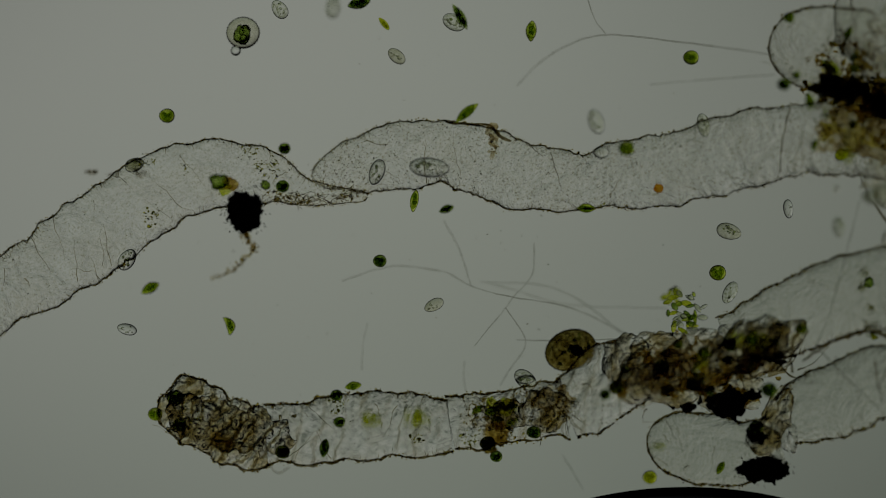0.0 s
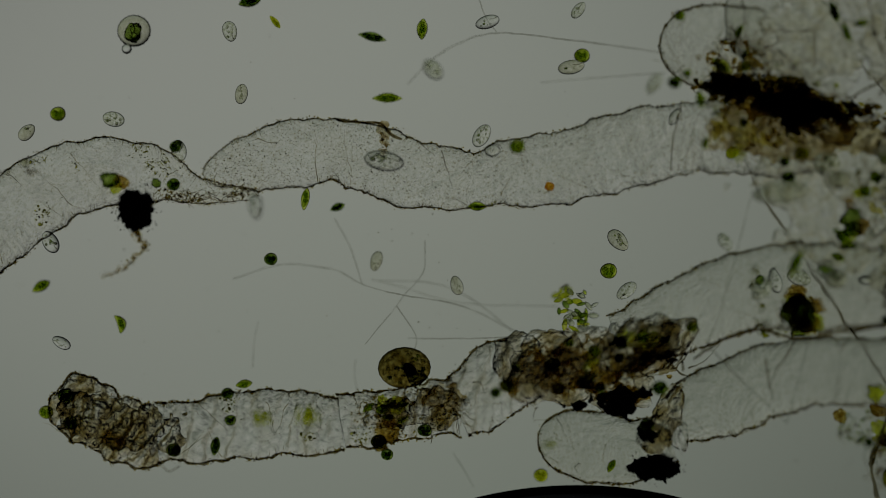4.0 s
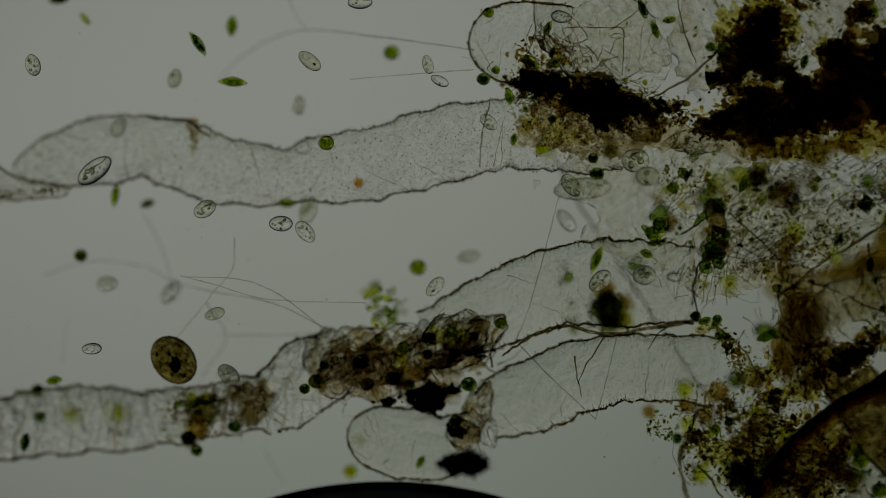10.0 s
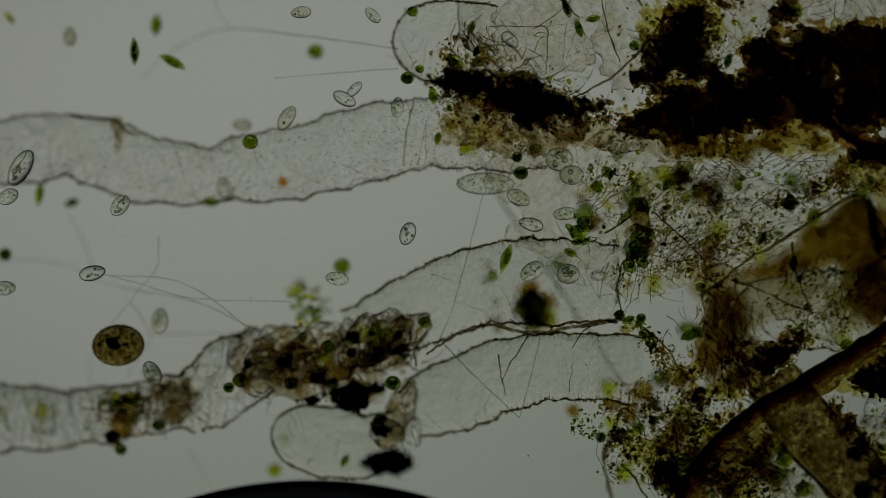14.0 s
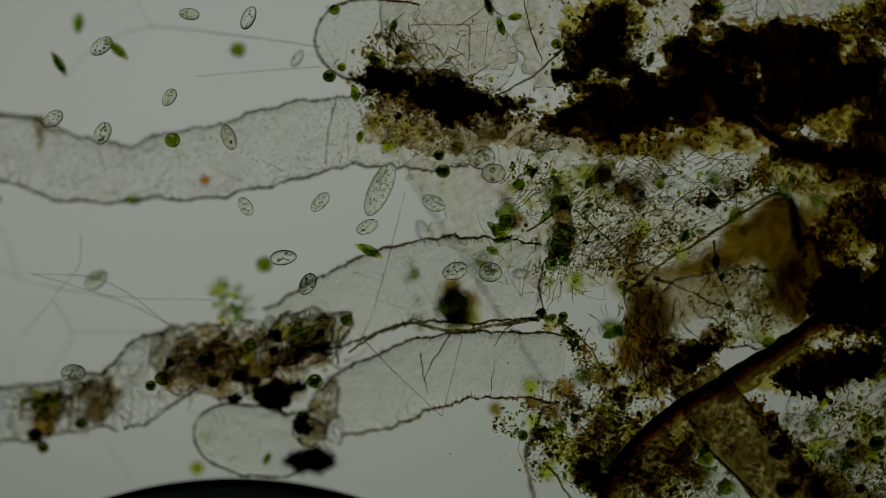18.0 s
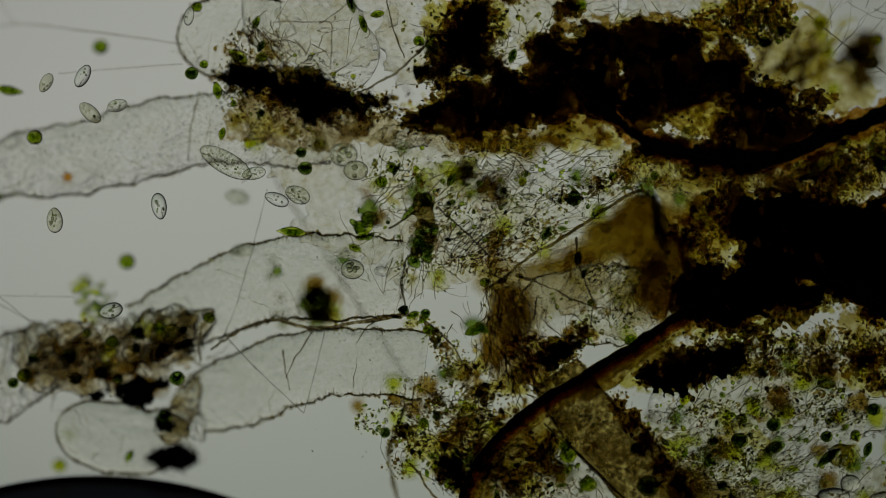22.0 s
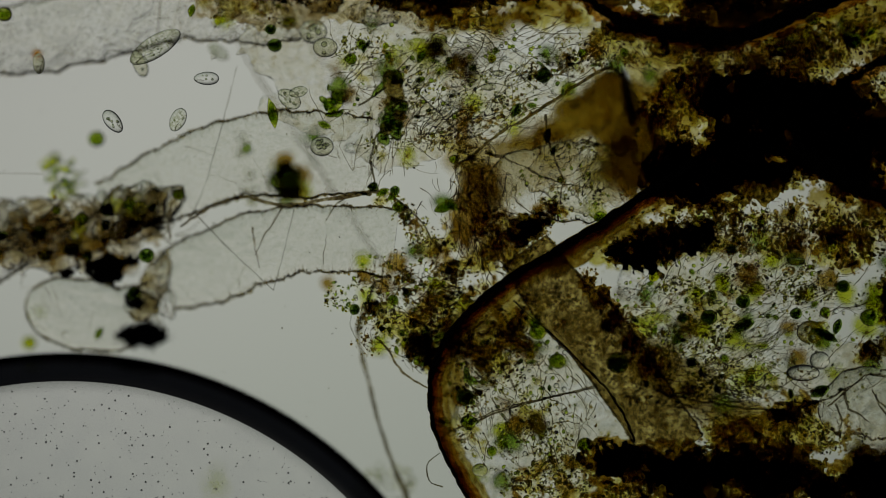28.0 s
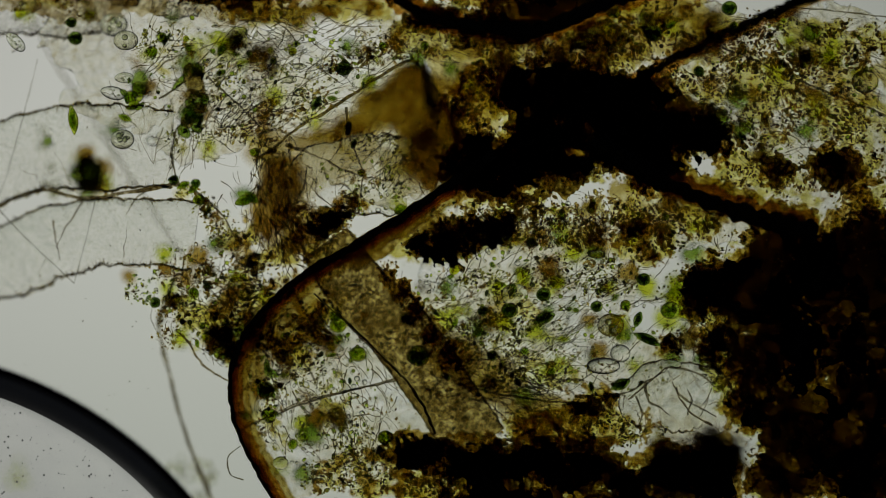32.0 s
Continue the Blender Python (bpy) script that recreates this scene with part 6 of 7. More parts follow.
fibres("fine wavy fibres of the far corner", 2830, 400, 190, 140, 120, 202, 8, 633, (30, 90), (0.4, 0.9), FOLD, lean=20)
fibres("fine wavy fibres in the lobe", 2030, 930, 130, 140, 110, 201, 8, 634, (24, 70), (0.4, 0.9), FOLD, lean=65)
fibres("fine wavy fibres in the window of thin tissue", 2100, 560, 100, 60, 40, 200, 6, 635, (30, 80), (0.4, 0.8), FINE, lean=-50)
moss("brown stain on the creased cell", [(870, 735, 50, 30), (960, 720, 60, 40), (905, 770, 30, 20)], 142, 221, (-2, 10, 16), light=True)
for x, y, r, code, z in ((880, 765, 22, "b", 70), (865, 790, 14, "k", 75), (895, 722, 16, "g", 80), (870, 715, 12, "g", 85), (1240, 640, 16, "g", 70), (1305, 600, 14, "g", 75), (1340, 610, 20, "g", 80), (1235, 675, 14, "d", 90), (1100, 690, 14, "b", 80)):
    deep_clump(x, y, r, code, z, x * 0.1)
for x, y, r, code, z in ((1606, 556, 30, "d", 60), (1632, 572, 20, "g", 62), (1620, 574, 22, "b", 56), (1598, 540, 18, "g", 64), (1608, 566, 14, "k", 50), (1608, 588, 14, "d", 60), (1604, 535, 14, "d", 66), (1614, 552, 22, "d", 62), (1602, 522, 18, "b", 70), (1640, 545, 13, "b", 64), (1538, 500, 9, "d", 108), (388, 322, 15, "d", 165), (408, 326, 13, "b", 160), (398, 334, 12, "g", 150), (470, 328, 9, "d", 140)):
    deep_clump(x, y, r, code, z, x * 0.3)
end_stain = base("stained_tissue", (470, 765, 126), "brown wrinkled tissue over the joint of two cells", "tissue")
plate([(336, 732, 46, 46), (395, 752, 50, 48), (450, 768, 44, 42), (500, 768, 26, 32)], 2, 353, 128, 4, ((40, 8), (14, 8), (5, 5)), 30, 2.6, 0.9).part("sheet", CRUMPLE, end_stain, origin=(470, 765, 126))
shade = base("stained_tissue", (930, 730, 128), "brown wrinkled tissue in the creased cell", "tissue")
plate([(900, 735, 60, 32), (970, 722, 52, 38), (860, 742, 40, 28)], 2, 351, 130, 4, ((40, 8), (14, 6), (5, 4)), 40, 2.6, 0.9).part("sheet", CRUMPLE, shade, origin=(930, 730, 128))
plate([(960, 715, 40, 26), (1000, 720, 20, 34), (890, 740, 40, 18)], 4, 352, 136, 4, ((40, 8), (14, 7), (5, 5)), 20, 2.6, 0.9).part("sheet", MEMBRANE_BROWN, shade, origin=(930, 730, 128))
fibres("long brown folds in the creased cell", 950, 728, 60, 26, 10, 138, 6, 641, (20, 44), (0.5, 1.2), FOLD, lean=60, name="fold_bundle")
flocs("stain_flecks", "olive-brown flecks on the creased cells", [(880, 730, 40, 26, 20), (960, 720, 50, 34, 24), (600, 347, 46, 7, 60), (520, 350, 30, 10, 30)], 140, 10, FOLD, 119, size=(1.0, 3.0), clump=0.4)
moss("yellow-olive grainy clump in the branching cell", [(1606, 554, 28, 32), (1616, 580, 30, 20)], 128, 235, (3, 9, 13), 12, True)


# ---- green cells ----
CELL_MESH = {}


def cell_meshes(shape):
    if shape not in CELL_MESH:
        long = 12.0
        wide = 12 * {"round": 0.92, "leaf": 0.52, "rod": 0.38, "moon": 0.48, "spindle": 0.32}[shape]
        point = {"round": 0.0, "leaf": 0.42, "rod": 0.25, "moon": 0.2, "spindle": 0.62}[shape]
        bend = 12 * {"round": 0.0, "leaf": 0.04, "rod": 0.05, "moon": 0.45, "spindle": 0.06}[shape]
        skin = Geo().egg(0, 0, 0, long, wide, wide * 0.8, 0.08, bend, 3, 0, point)
        plast = Geo()
        for i, (a, b, r) in enumerate([(-0.35, 0.0, 0.42), (0.1, 0.12 * wide, 0.46), (0.42, -0.1 * wide, 0.36)]):
            plast.blob(a * long, b + bend * a * a, 0, r * long * 0.9, r * wide * 1.35, r * wide, amp=0.5, freq=1.6, seed=i + 0.7 + len(shape), sub=2)
        CELL_MESH[shape] = (skin, plast)
    return CELL_MESH[shape]


SHARED = {}
KINDS = {"g": (ALGA, "bright green"), "d": (ALGA_DARK, "dark green"), "y": (ALGA_YELLOW, "yellow-green")}
SHAPES = {"r": ("round", "round"), "l": ("leaf", "leaf-shaped"), "o": ("rod", "slender"), "m": ("moon", "crescent-shaped"), "s": ("spindle", "spindle-shaped")}
PLAST = {"g": tissue("chloroplast_green", [(0.3, (0.48, 0.58, 0.16)), (0.65, (0.85, 0.89, 0.52))], [(0.3, (0.8, 0.85, 0.6)), (0.7, W3)], 150, 60),
         "d": tissue("chloroplast_dark", [(0.3, (0.16, 0.24, 0.10)), (0.65, (0.52, 0.60, 0.34))], [(0.3, (0.8, 0.85, 0.6)), (0.7, W3)], 150, 60),
         "y": tissue("chloroplast_yellow", [(0.3, (0.82, 0.84, 0.36)), (0.65, (0.95, 0.95, 0.68))], [(0.3, (0.85, 0.85, 0.6)), (0.7, W3)], 150, 60)}


def green_cell(x, y, z, r, code="rg", turn=0.0, place="adrift in the water"):
    """One algal cell, r half its length; code: shape and colour."""
    shape, word = SHAPES[code[0]]
    mat, tint = KINDS[code[1]]
    if code not in SHARED:
        skin, plast = cell_meshes(shape)
        SHARED[code] = (skin.mesh("cell_skin", mat), plast.mesh("chloroplast", PLAST[code[1]]))
    ob = base("green_alga", (x, y, z), f"{tint} {word} algal cell {place}", "alga", "single green algae")
    ob.rotation_euler[2] = radians(turn)
    ob.scale = (r / 12, r / 12, r / 12)
    for nm, me in zip(("cell_skin", "chloroplast"), SHARED[code]):
        o = new(nm, me)
        o.parent = ob if nm == "cell_skin" else skin_ob
        skin_ob = o
    return ob


ADRIFT = "295,205,14,rg,0 503,263,11,rd,0 672,462,12,rd,0 790,370,14,ld,20 733,356,20,og,80 1037,368,17,lg,0 1270,483,15,rg,0 265,510,18,lg,30 408,575,17,mg,-70 1223,102,14,rg,0 940,55,19,lg,85 635,5,21,ld,15 1150,845,13,ry,0 300,-20,12,rd,0 680,42,14,oy,-50"
ON_CELLS = ("500,330,12,rd,0 1108,263,14,rg,0 625,683,15,lg,10 595,700,11,rd,0 600,747,11,rd,0 574,793,17,ld,80 500,800,13,rd,0 863,785,14,rd,0 878,808,11,rd,0 845,725,12,lg,40 872,728,16,lg,15 880,742,12,lg,0 1275,828,13,lg,60 "
            "1417,582,11,rg,0 310,705,15,rd,0 318,752,13,rd,0 275,733,13,rg,0 655,742,15,ry,0 735,740,18,ry,0 1090,685,14,rg,0 1170,650,15,rd,0 1225,680,13,rd,0 1290,610,13,rd,0 1335,635,14,ld,30 1360,690,14,rd,0 1245,625,12,rg,0 1330,600,12,rg,0 "
            "1070,698,10,rd,0 1180,690,12,rg,0 905,748,14,lg,40 945,765,12,rd,0 1168,790,11,ly,0 1288,637,10,rd,0 1328,647,8,rd,0 1338,757,14,rd,0 1105,655,9,rd,0 1255,690,10,rd,0 1200,610,9,rg,0 1370,605,9,rd,0 905,720,12,lg,20 885,716,10,lg,0")
IN_MAT = ("1469,119,20,lg,-35 1509,102,12,ld,60 1511,121,10,rg,0 1408,134,8,rg,0 1432,180,16,lg,-80 1440,257,12,lg,75 1580,290,10,rd,0 1587,318,13,rd,0 1488,274,12,ry,0 1611,276,12,ry,0 1722,342,11,rg,0 1699,406,13,rg,0 1684,421,12,rg,0 "
          "1688,440,12,lg,10 1675,459,14,lg,-20 1954,119,14,ld,70 2074,29,12,rg,0 2014,433,15,ld,60 1880,361,12,ry,0 1846,338,14,lg,60 2120,355,9,ry,0 2110,392,12,ry,0 2062,372,14,rd,0 1778,578,13,lg,25 1762,570,9,rd,0 1796,586,11,lg,35 1806,604,11,rg,0 1822,622,10,lg,50 1886,605,18,lg,20 1900,600,15,lg,-40 "
          "2163,622,11,rg,0 2070,478,14,ld,80 2080,505,10,ld,70 2093,556,7,rg,0 1760,566,10,lg,20 1800,575,9,rd,0 1905,520,9,rg,0 2052,826,15,rg,0 2048,810,11,rg,0 2087,877,15,rg,0 1924,941,16,rd,0 1930,985,14,rg,0 1886,985,9,rg,0 1988,1025,13,ry,0 2174,814,12,rd,0 2194,880,20,rd,0 2136,1025,14,rg,0 2593,745,12,rd,0 2583,816,15,ld,70 "
          "2417,813,21,ld,20 2356,799,15,rd,0 2552,931,19,ld,25 2650,775,20,ry,0 2665,800,18,ry,0 2640,800,17,rg,0 2416,772,13,rd,0 2510,793,11,rd,0 2440,750,16,ry,0 2530,760,16,ry,0 1668,25,19,od,-70 1690,62,17,og,-70 1715,45,13,lg,10 "
          "2400,95,11,rd,0 2430,75,10,rd,0 2370,60,10,rg,0 2300,840,13,lg,20 2325,880,10,rd,0 2450,850,14,ly,0 2500,830,12,ly,10 1850,330,13,ry,0 2500,60,13,ry,0 2490,250,14,lg,0 2540,270,14,rg,0 2480,330,16,lg,10 2610,310,16,rd,0 2640,295,12,lg,30 "
          "2745,265,14,rd,0 2710,310,14,ld,-60 2880,350,13,rd,0 2920,350,12,ry,0 2590,130,14,ry,0 2560,110,12,ry,0 2600,90,12,ry,0 1500,60,13,lg,60 1395,32,10,rg,0 1386,150,12,rd,0")
for lst, z, where in ((ADRIFT, 114, "adrift in the water"), (ON_CELLS, 128, "stuck to the tube cells"), (IN_MAT, 198, "among the crumbs of the mat")):
    for item in lst.split():
        x, y, r, code, turn = item.split(",")
        x, y = float(x), float(y)
        zz = z + 14 * math.sin(x * 0.7 + y) + (-60 if code[1] == "y" and z > 150 else 0) - (12 if z > 150 and x < 1900 else 0) + (44 if z == 128 and x > 1050 and y < 740 else 24 if z == 128 and x > 950 else 0) - (80 if z == 128 and code[1] == "y" else 0)
        green_cell(x, y, zz, float(r), code, float(turn), where)
rng = random.Random(501)
for cx, cy, rx, ry, count in [(1900, 380, 230, 100, 44), (2380, 830, 220, 130, 52), (2000, 930, 110, 130, 26), (1810, 780, 90, 80, 20), (2850, 400, 170, 130, 30), (1860, 90, 90, 90, 16), (2400, 640, 260, 40, 22), (1570, 190, 130, 60, 14), (2250, 330, 150, 40, 14)]:
    for _ in range(count):
        a, q = rng.uniform(0, 6.2832), math.sqrt(rng.random())
        green_cell(cx + rx * q * math.cos(a), cy + ry * q * math.sin(a), 198 + rng.gauss(0, 18), rng.choice((3, 4, 4, 5, 5, 6, 7, 8, 10)), rng.choice(("rg", "rd", "lg", "ld", "ry", "rg", "og")), rng.uniform(0, 180), "among the crumbs of the mat")


def algal_rod():
    o = (1798, 425, 188)
    ob = base("algal_rod", o, "stubby dark green rod of packed algal cells", "alga colony")
    r2 = random.Random(9)
    for i in range(9):
        u = i / 8
        x, y = 1803 - 13 * u + (9 if i % 2 else -9) + r2.uniform(-2, 2), 418 + 64 * u
        cell = Geo().blob(x, y, 188 + r2.uniform(-3, 3), 13, 11, 8, amp=0.22, seed=i, sub=3, turn=r2.uniform(0, 90)).part("cell", ALGA_DARK if i % 3 else CYST, ob, "dark green packed cell", origin=o)
        Geo().blob(x + 2, y, 188, 6, 5, 4, amp=0.3, seed=i + 20, sub=2).part("chloroplast", PLAST["d"], cell, origin=o)
    Geo().blob(1797, 392, 188, 30, 17, 11, amp=0.2, seed=8, sub=3, turn=70).part("end_cell", CYST, ob, "brown rounded end cell", origin=o)
    Geo().egg(1801, 374, 192, 14, 12, 9, turn=60).part("end_cell", ALGA_DARK, ob, "dark rounded tip", origin=o)
    Geo().egg(1772, 395, 186, 22, 6, 6, turn=-50, point=0.3).part("side_cell", ALGA_DARK, ob, "slender side cell", origin=o)
    for k in range(7):
        a = r2.uniform(-0.5, 0.5)
        pts = [(1788 + 10 * k - 30 + 30 * a * v - 10 * v, 470 + 80 * v, 190 + k) for v in [q / 9 for q in range(10)]]
        Geo().rope(pts, 0.7, 0.5, jitter=4, seed=k + 40, sides=4, rough=0.6).part("root_thread", HYPHA, ob, "fine dark thread", origin=o)


algal_rod()


def colony(x, y, z, r, seed, count, label, mats, size=1.0):
    o = (x, y, z)
    ob = base("algal_colony", o, label, "alga colony")
    r2 = random.Random(seed)
    for i in range(count):
        a, q = r2.uniform(0, 6.28), r * math.sqrt(r2.random())
        Geo().egg(x + q * math.cos(a), y + q * math.sin(a) * 1.1, z + r2.uniform(-14, 14), size * r2.uniform(5, 12), size * r2.uniform(3, 6), 4 * size, point=0.25, turn=r2.uniform(0, 180), sub=2).part("cell", r2.choice(mats), ob, origin=o)


colony(1212, 549, 122, 34, 5, 36, "loose yellow-green colony of small algal cells", [ALGA_YELLOW, ALGA, ALGA_DARK, VACUOLE])
colony(1190, 525, 95, 14, 6, 10, "small yellow-green spray of algal cells", [ALGA_YELLOW, VACUOLE])
colony(1702, 765, 195, 27, 7, 34, "sprinkle of small green cells at the cell's end", [ALGA, ALGA_YELLOW, ALGA_DARK, CYST], 0.45)
colony(2658, 790, 130, 38, 8, 22, "blurred yellow-green colony above the mat", [ALGA_YELLOW, ALGA])
colony(1480, 1090, 60, 20, 9, 8, "yellow-green cells under the bubble", [ALGA_YELLOW])


def vesicle(x, y, z, r, label, mat=None, inner=3, seed=1, name="clear_vesicle", k=0.85):
    o = (x, y, z)
    ob = base(name, o, label, "protist", "resting cells")
    wall = Geo().egg(x, y, z, r, r * k, r * 0.45).part("wall", mat or PELLICLE, ob, "thin clear wall", origin=o)
    r2 = random.Random(seed)
    for i in range(inner):
        a, q = r2.uniform(0, 6.28), r * 0.45 * r2.random() ** 0.5
        Geo().egg(x + q * math.cos(a), y + q * math.sin(a), z, r * r2.uniform(0.15, 0.35), r * r2.uniform(0.15, 0.3), r * 0.2, sub=2).part("vacuole", VACUOLE, wall, origin=o)
    return ob


# ---- amber film, veils and crisp folds of the right half ----
amber = base("amber_film", (2640, 400, 150), "thin amber film of slime under the crusts", "slime")
for k, ovals in enumerate(([(2480, 320, 120, 44), (2640, 300, 90, 44), (2960, 400, 60, 70)], [(2560, 620, 80, 34), (2730, 600, 70, 40)],
                            [(2450, 120, 60, 70), (2510, 160, 70, 50), (2610, 270, 80, 40)], [(2296, 420, 56, 76), (2270, 360, 60, 30), (2250, 470, 40, 50)])):
    plate(ovals, 2, 401 + k * 1.3, 150 + 3 * k, 3, ((60, 18), (20, 12), (7, 6)), 40, 4.0, 0.9).part("sheet", AMBER, amber, origin=(2640, 400, 150), kind="stuff")
fibres("blurred olive strands rising from the black mass", 2470, 150, 70, 56, 13, 118, 12, 411, (70, 150), (2.5, 6.0), CRUST_OLIVE, lean=-48, name="algal_strands")
fibres("blurred dark strands rising from the black mass", 2440, 160, 60, 50, 9, 112, 12, 412, (60, 130), (3.0, 7.0), CRUST_DARK, lean=-55, name="algal_strands")
fibres("fine clear threads above the black mass", 2560, 90, 100, 70, 22, 196, 10, 413, (60, 150), (0.7, 1.4), HAIR, lean=-35)
humus("brown crumbly tuft on the thick strand", [(2492, 200, 22, 12), (2470, 212, 20, 12)], 204, 414, (-4, 0, 6, None), "humus_clot", 90)
moss("dark brown crust under the thick strand", [(2590, 275, 70, 30), (2650, 250, 50, 30), (2530, 300, 50, 20)], 198, 415, (8, 17, 25), 9)
moss("brown grainy crust at the edge of the black heart", [(2300, 420, 50, 56), (2290, 474, 46, 40), (2330, 380, 46, 34), (2262, 450, 26, 50)], 200, 418, (0, 7, 14), 9)
moss("olive grainy crust beside the lobe's foot", [(2100, 1090, 110, 44), (2190, 1110, 70, 30)], 198, 416, (3, 10, 18), 9, True)
humus("dark crumbly clump at the wrinkled cell's corner", [(2486, 968, 30, 18), (2520, 958, 22, 12)], 200, 417, (-6, -2, 3, 8), "humus_clot", 120)
for n, pts in enumerate(([(2472, 952), (2550, 949), (2595, 927), (2640, 902)], [(2640, 902), (2690, 912), (2730, 942)], [(2650, 937), (2680, 967), (2722, 987)], [(2580, 952), (2590, 980), (2582, 1007)], [(2595, 927), (2604, 960), (2640, 985)], [(2670, 940), (2676, 958), (2670, 985)])):
    strand("crisp black fold of the wrinkled clear cell", [(x, y, 197) for x, y in pts], 2.2, 1.2, HYPHA, "cell_wall_thread", 7, 0.9, 430 + n, "cell wall", group="dark threads of the mat")
fibres("bundle of clear needles in the field", 2420, 845, 54, 30, 40, 198, 5, 421, (36, 80), (0.7, 1.3), HAIR, lean=-32, name="needle_bundle")
fibres("long clear threads beside the strap", 2210, 780, 70, 70, 30, 198, 6, 422, (50, 120), (0.7, 1.3), HAIR, lean=48)
fibres("dark wavy folds over the brown sheet", 2320, 930, 120, 40, 50, 206, 6, 423, (30, 90), (0.5, 1.2), HYPHA, lean=20, name="fold_bundle")
for x, y, r, k in ((2079, 76, 18, 0.7), (2042, 96, 14, 0.9), (2030, 74, 10, 0.95), (2164, 121, 14, 1.0), (2089, 211, 19, 0.6), (2269, 256, 17, 0.7), (2544, 336, 18, 0.5), (2302, 498, 13, 0.9), (1677, 322, 22, 0.8), (1984, 368, 12, 0.5), (1966, 392, 14, 0.45), (2120, 424, 10, 0.8)):
    vesicle(x, y, 204, r, "thin-walled clear cell among the debris", CORPSE, 2, int(x), k=k)
for x, y, r, k in ((2522, 898, 30, 0.5), (2552, 876, 18, 0.9), (2510, 700, 16, 0.5)):
    vesicle(x, y, 196, r, "empty thin-walled clear shell", PELLICLE, 0, int(x), k=k)
colony(1850, 850, 196, 30, 33, 26, "dark olive-green cells crowded at the lobe's rim", [ALGA_DARK, ALGA, CYST], 1.0)
colony(1950, 905, 194, 30, 34, 16, "loose dark green cells inside the lobe", [ALGA_DARK, CYST], 1.0)
colony(2074, 362, 200, 26, 31, 16, "cluster of small dark green cells on the olive clump", [ALGA, ALGA_DARK, CYST], 0.8)
colony(1692, 420, 196, 22, 32, 9, "chain of pointed green cells on a thread", [ALGA, ALGA_DARK], 1.1)

shell = vesicle(430, 58, 112, 30, "round clear shell with green-brown contents", CORPSE, 2, 3, "shelled_protist", 0.95)
Geo().blob(428, 62, 112, 14, 17, 10, amp=0.5, seed=3).part("contents", ALGA_DARK, shell, "green-brown food mass", origin=(430, 58, 112))
Geo().egg(417, 90, 112, 9, 9, 7).part("bud", PELLICLE, shell, "small bright bubble", origin=(430, 58, 112))
vesicle(1671, 497, 196, 21, "round brown-edged resting cell", CORPSE, 5, 5)
vesicle(1655, 294, 172, 25, "oval clear resting cell", GRAINY, 4, 6)
vesicle(2535, 826, 198, 24, "round clear cell with coiled contents", GRAINY, 4, 8)
vesicle(2365, 772, 198, 24, "ridged clear shell in the field", GRAINY, 4, 9)
vesicle(1951, 1070, 198, 14, "small yellowish oval cell", CORPSE, 2, 10)
vesicle(2985, 395, 200, 24, "egg-shaped clear shell in the far corner", PELLICLE, 2, 11)
vesicle(1842, 387, 198, 10, "small round clear cell", CORPSE, 1, 12)
vesicle(238, 292, 95, 10, "small round grey cell at the tube's edge", CORPSE, 3, 13)
vesicle(1065, 270, 112, 14, "small clear bulge on the tube's wall", PELLICLE, 0, 14)
vesicle(1725, 500, 150, 13, "small bright blurred oval cell", PELLICLE, 0, 15, k=0.6)
vesicle(1350, 603, 196, 12, "small clear oval cell on the knot", PELLICLE, 1, 16, k=0.7)
vesicle(930, 672, 110, 15, "small clear oval cell on the brown cell", PELLICLE, 3, 17, k=0.5)
Geo().blob(1165, 333, 124, 9, 9, 7, amp=0.15, seed=5).thing("orange_granule", ORANGE, "small round orange granule on the pale tube", "granule", origin=(1165, 333, 124))


# ---- swimmers ----
def ciliate(rng, length, width, label, vac=5, dull=False, name="ciliate", green=0.0, group="swimming ciliates", skin=None, vr=1.0):
    c = base(name, (0, 0, 0), label, "ciliate", group)
    body = Geo().egg(0, 0, 0, length, width, width * 0.55, taper=rng.uniform(-0.15, 0.05)).part("body", skin or (CORPSE if dull else (GRAINY if rng.random() < 0.6 else PELLICLE)), c)
    for i in range(vac):
        a, q = rng.uniform(0, 6.28), math.sqrt(rng.random()) * 0.66
        r = vr * width * rng.uniform(0.08, 0.22)
        Geo().egg(length * q * math.cos(a), width * q * math.sin(a) * 0.9, rng.uniform(-0.2, 0.2) * width, r, r * rng.uniform(0.7, 1), r, sub=2).part("vacuole", VACUOLE_GREEN if rng.random() < green else VACUOLE, body)
    Geo().rope(spline([(length * 0.85, -width * 0.3, width * 0.35), (length * 0.5, -width * 0.2, width * 0.6), (length * 0.15, -width * 0.35, width * 0.6)], 8), width * 0.05, width * 0.03, sides=4).part("mouth_groove", HYPHA, body, "fine dark mouth groove")
    return c


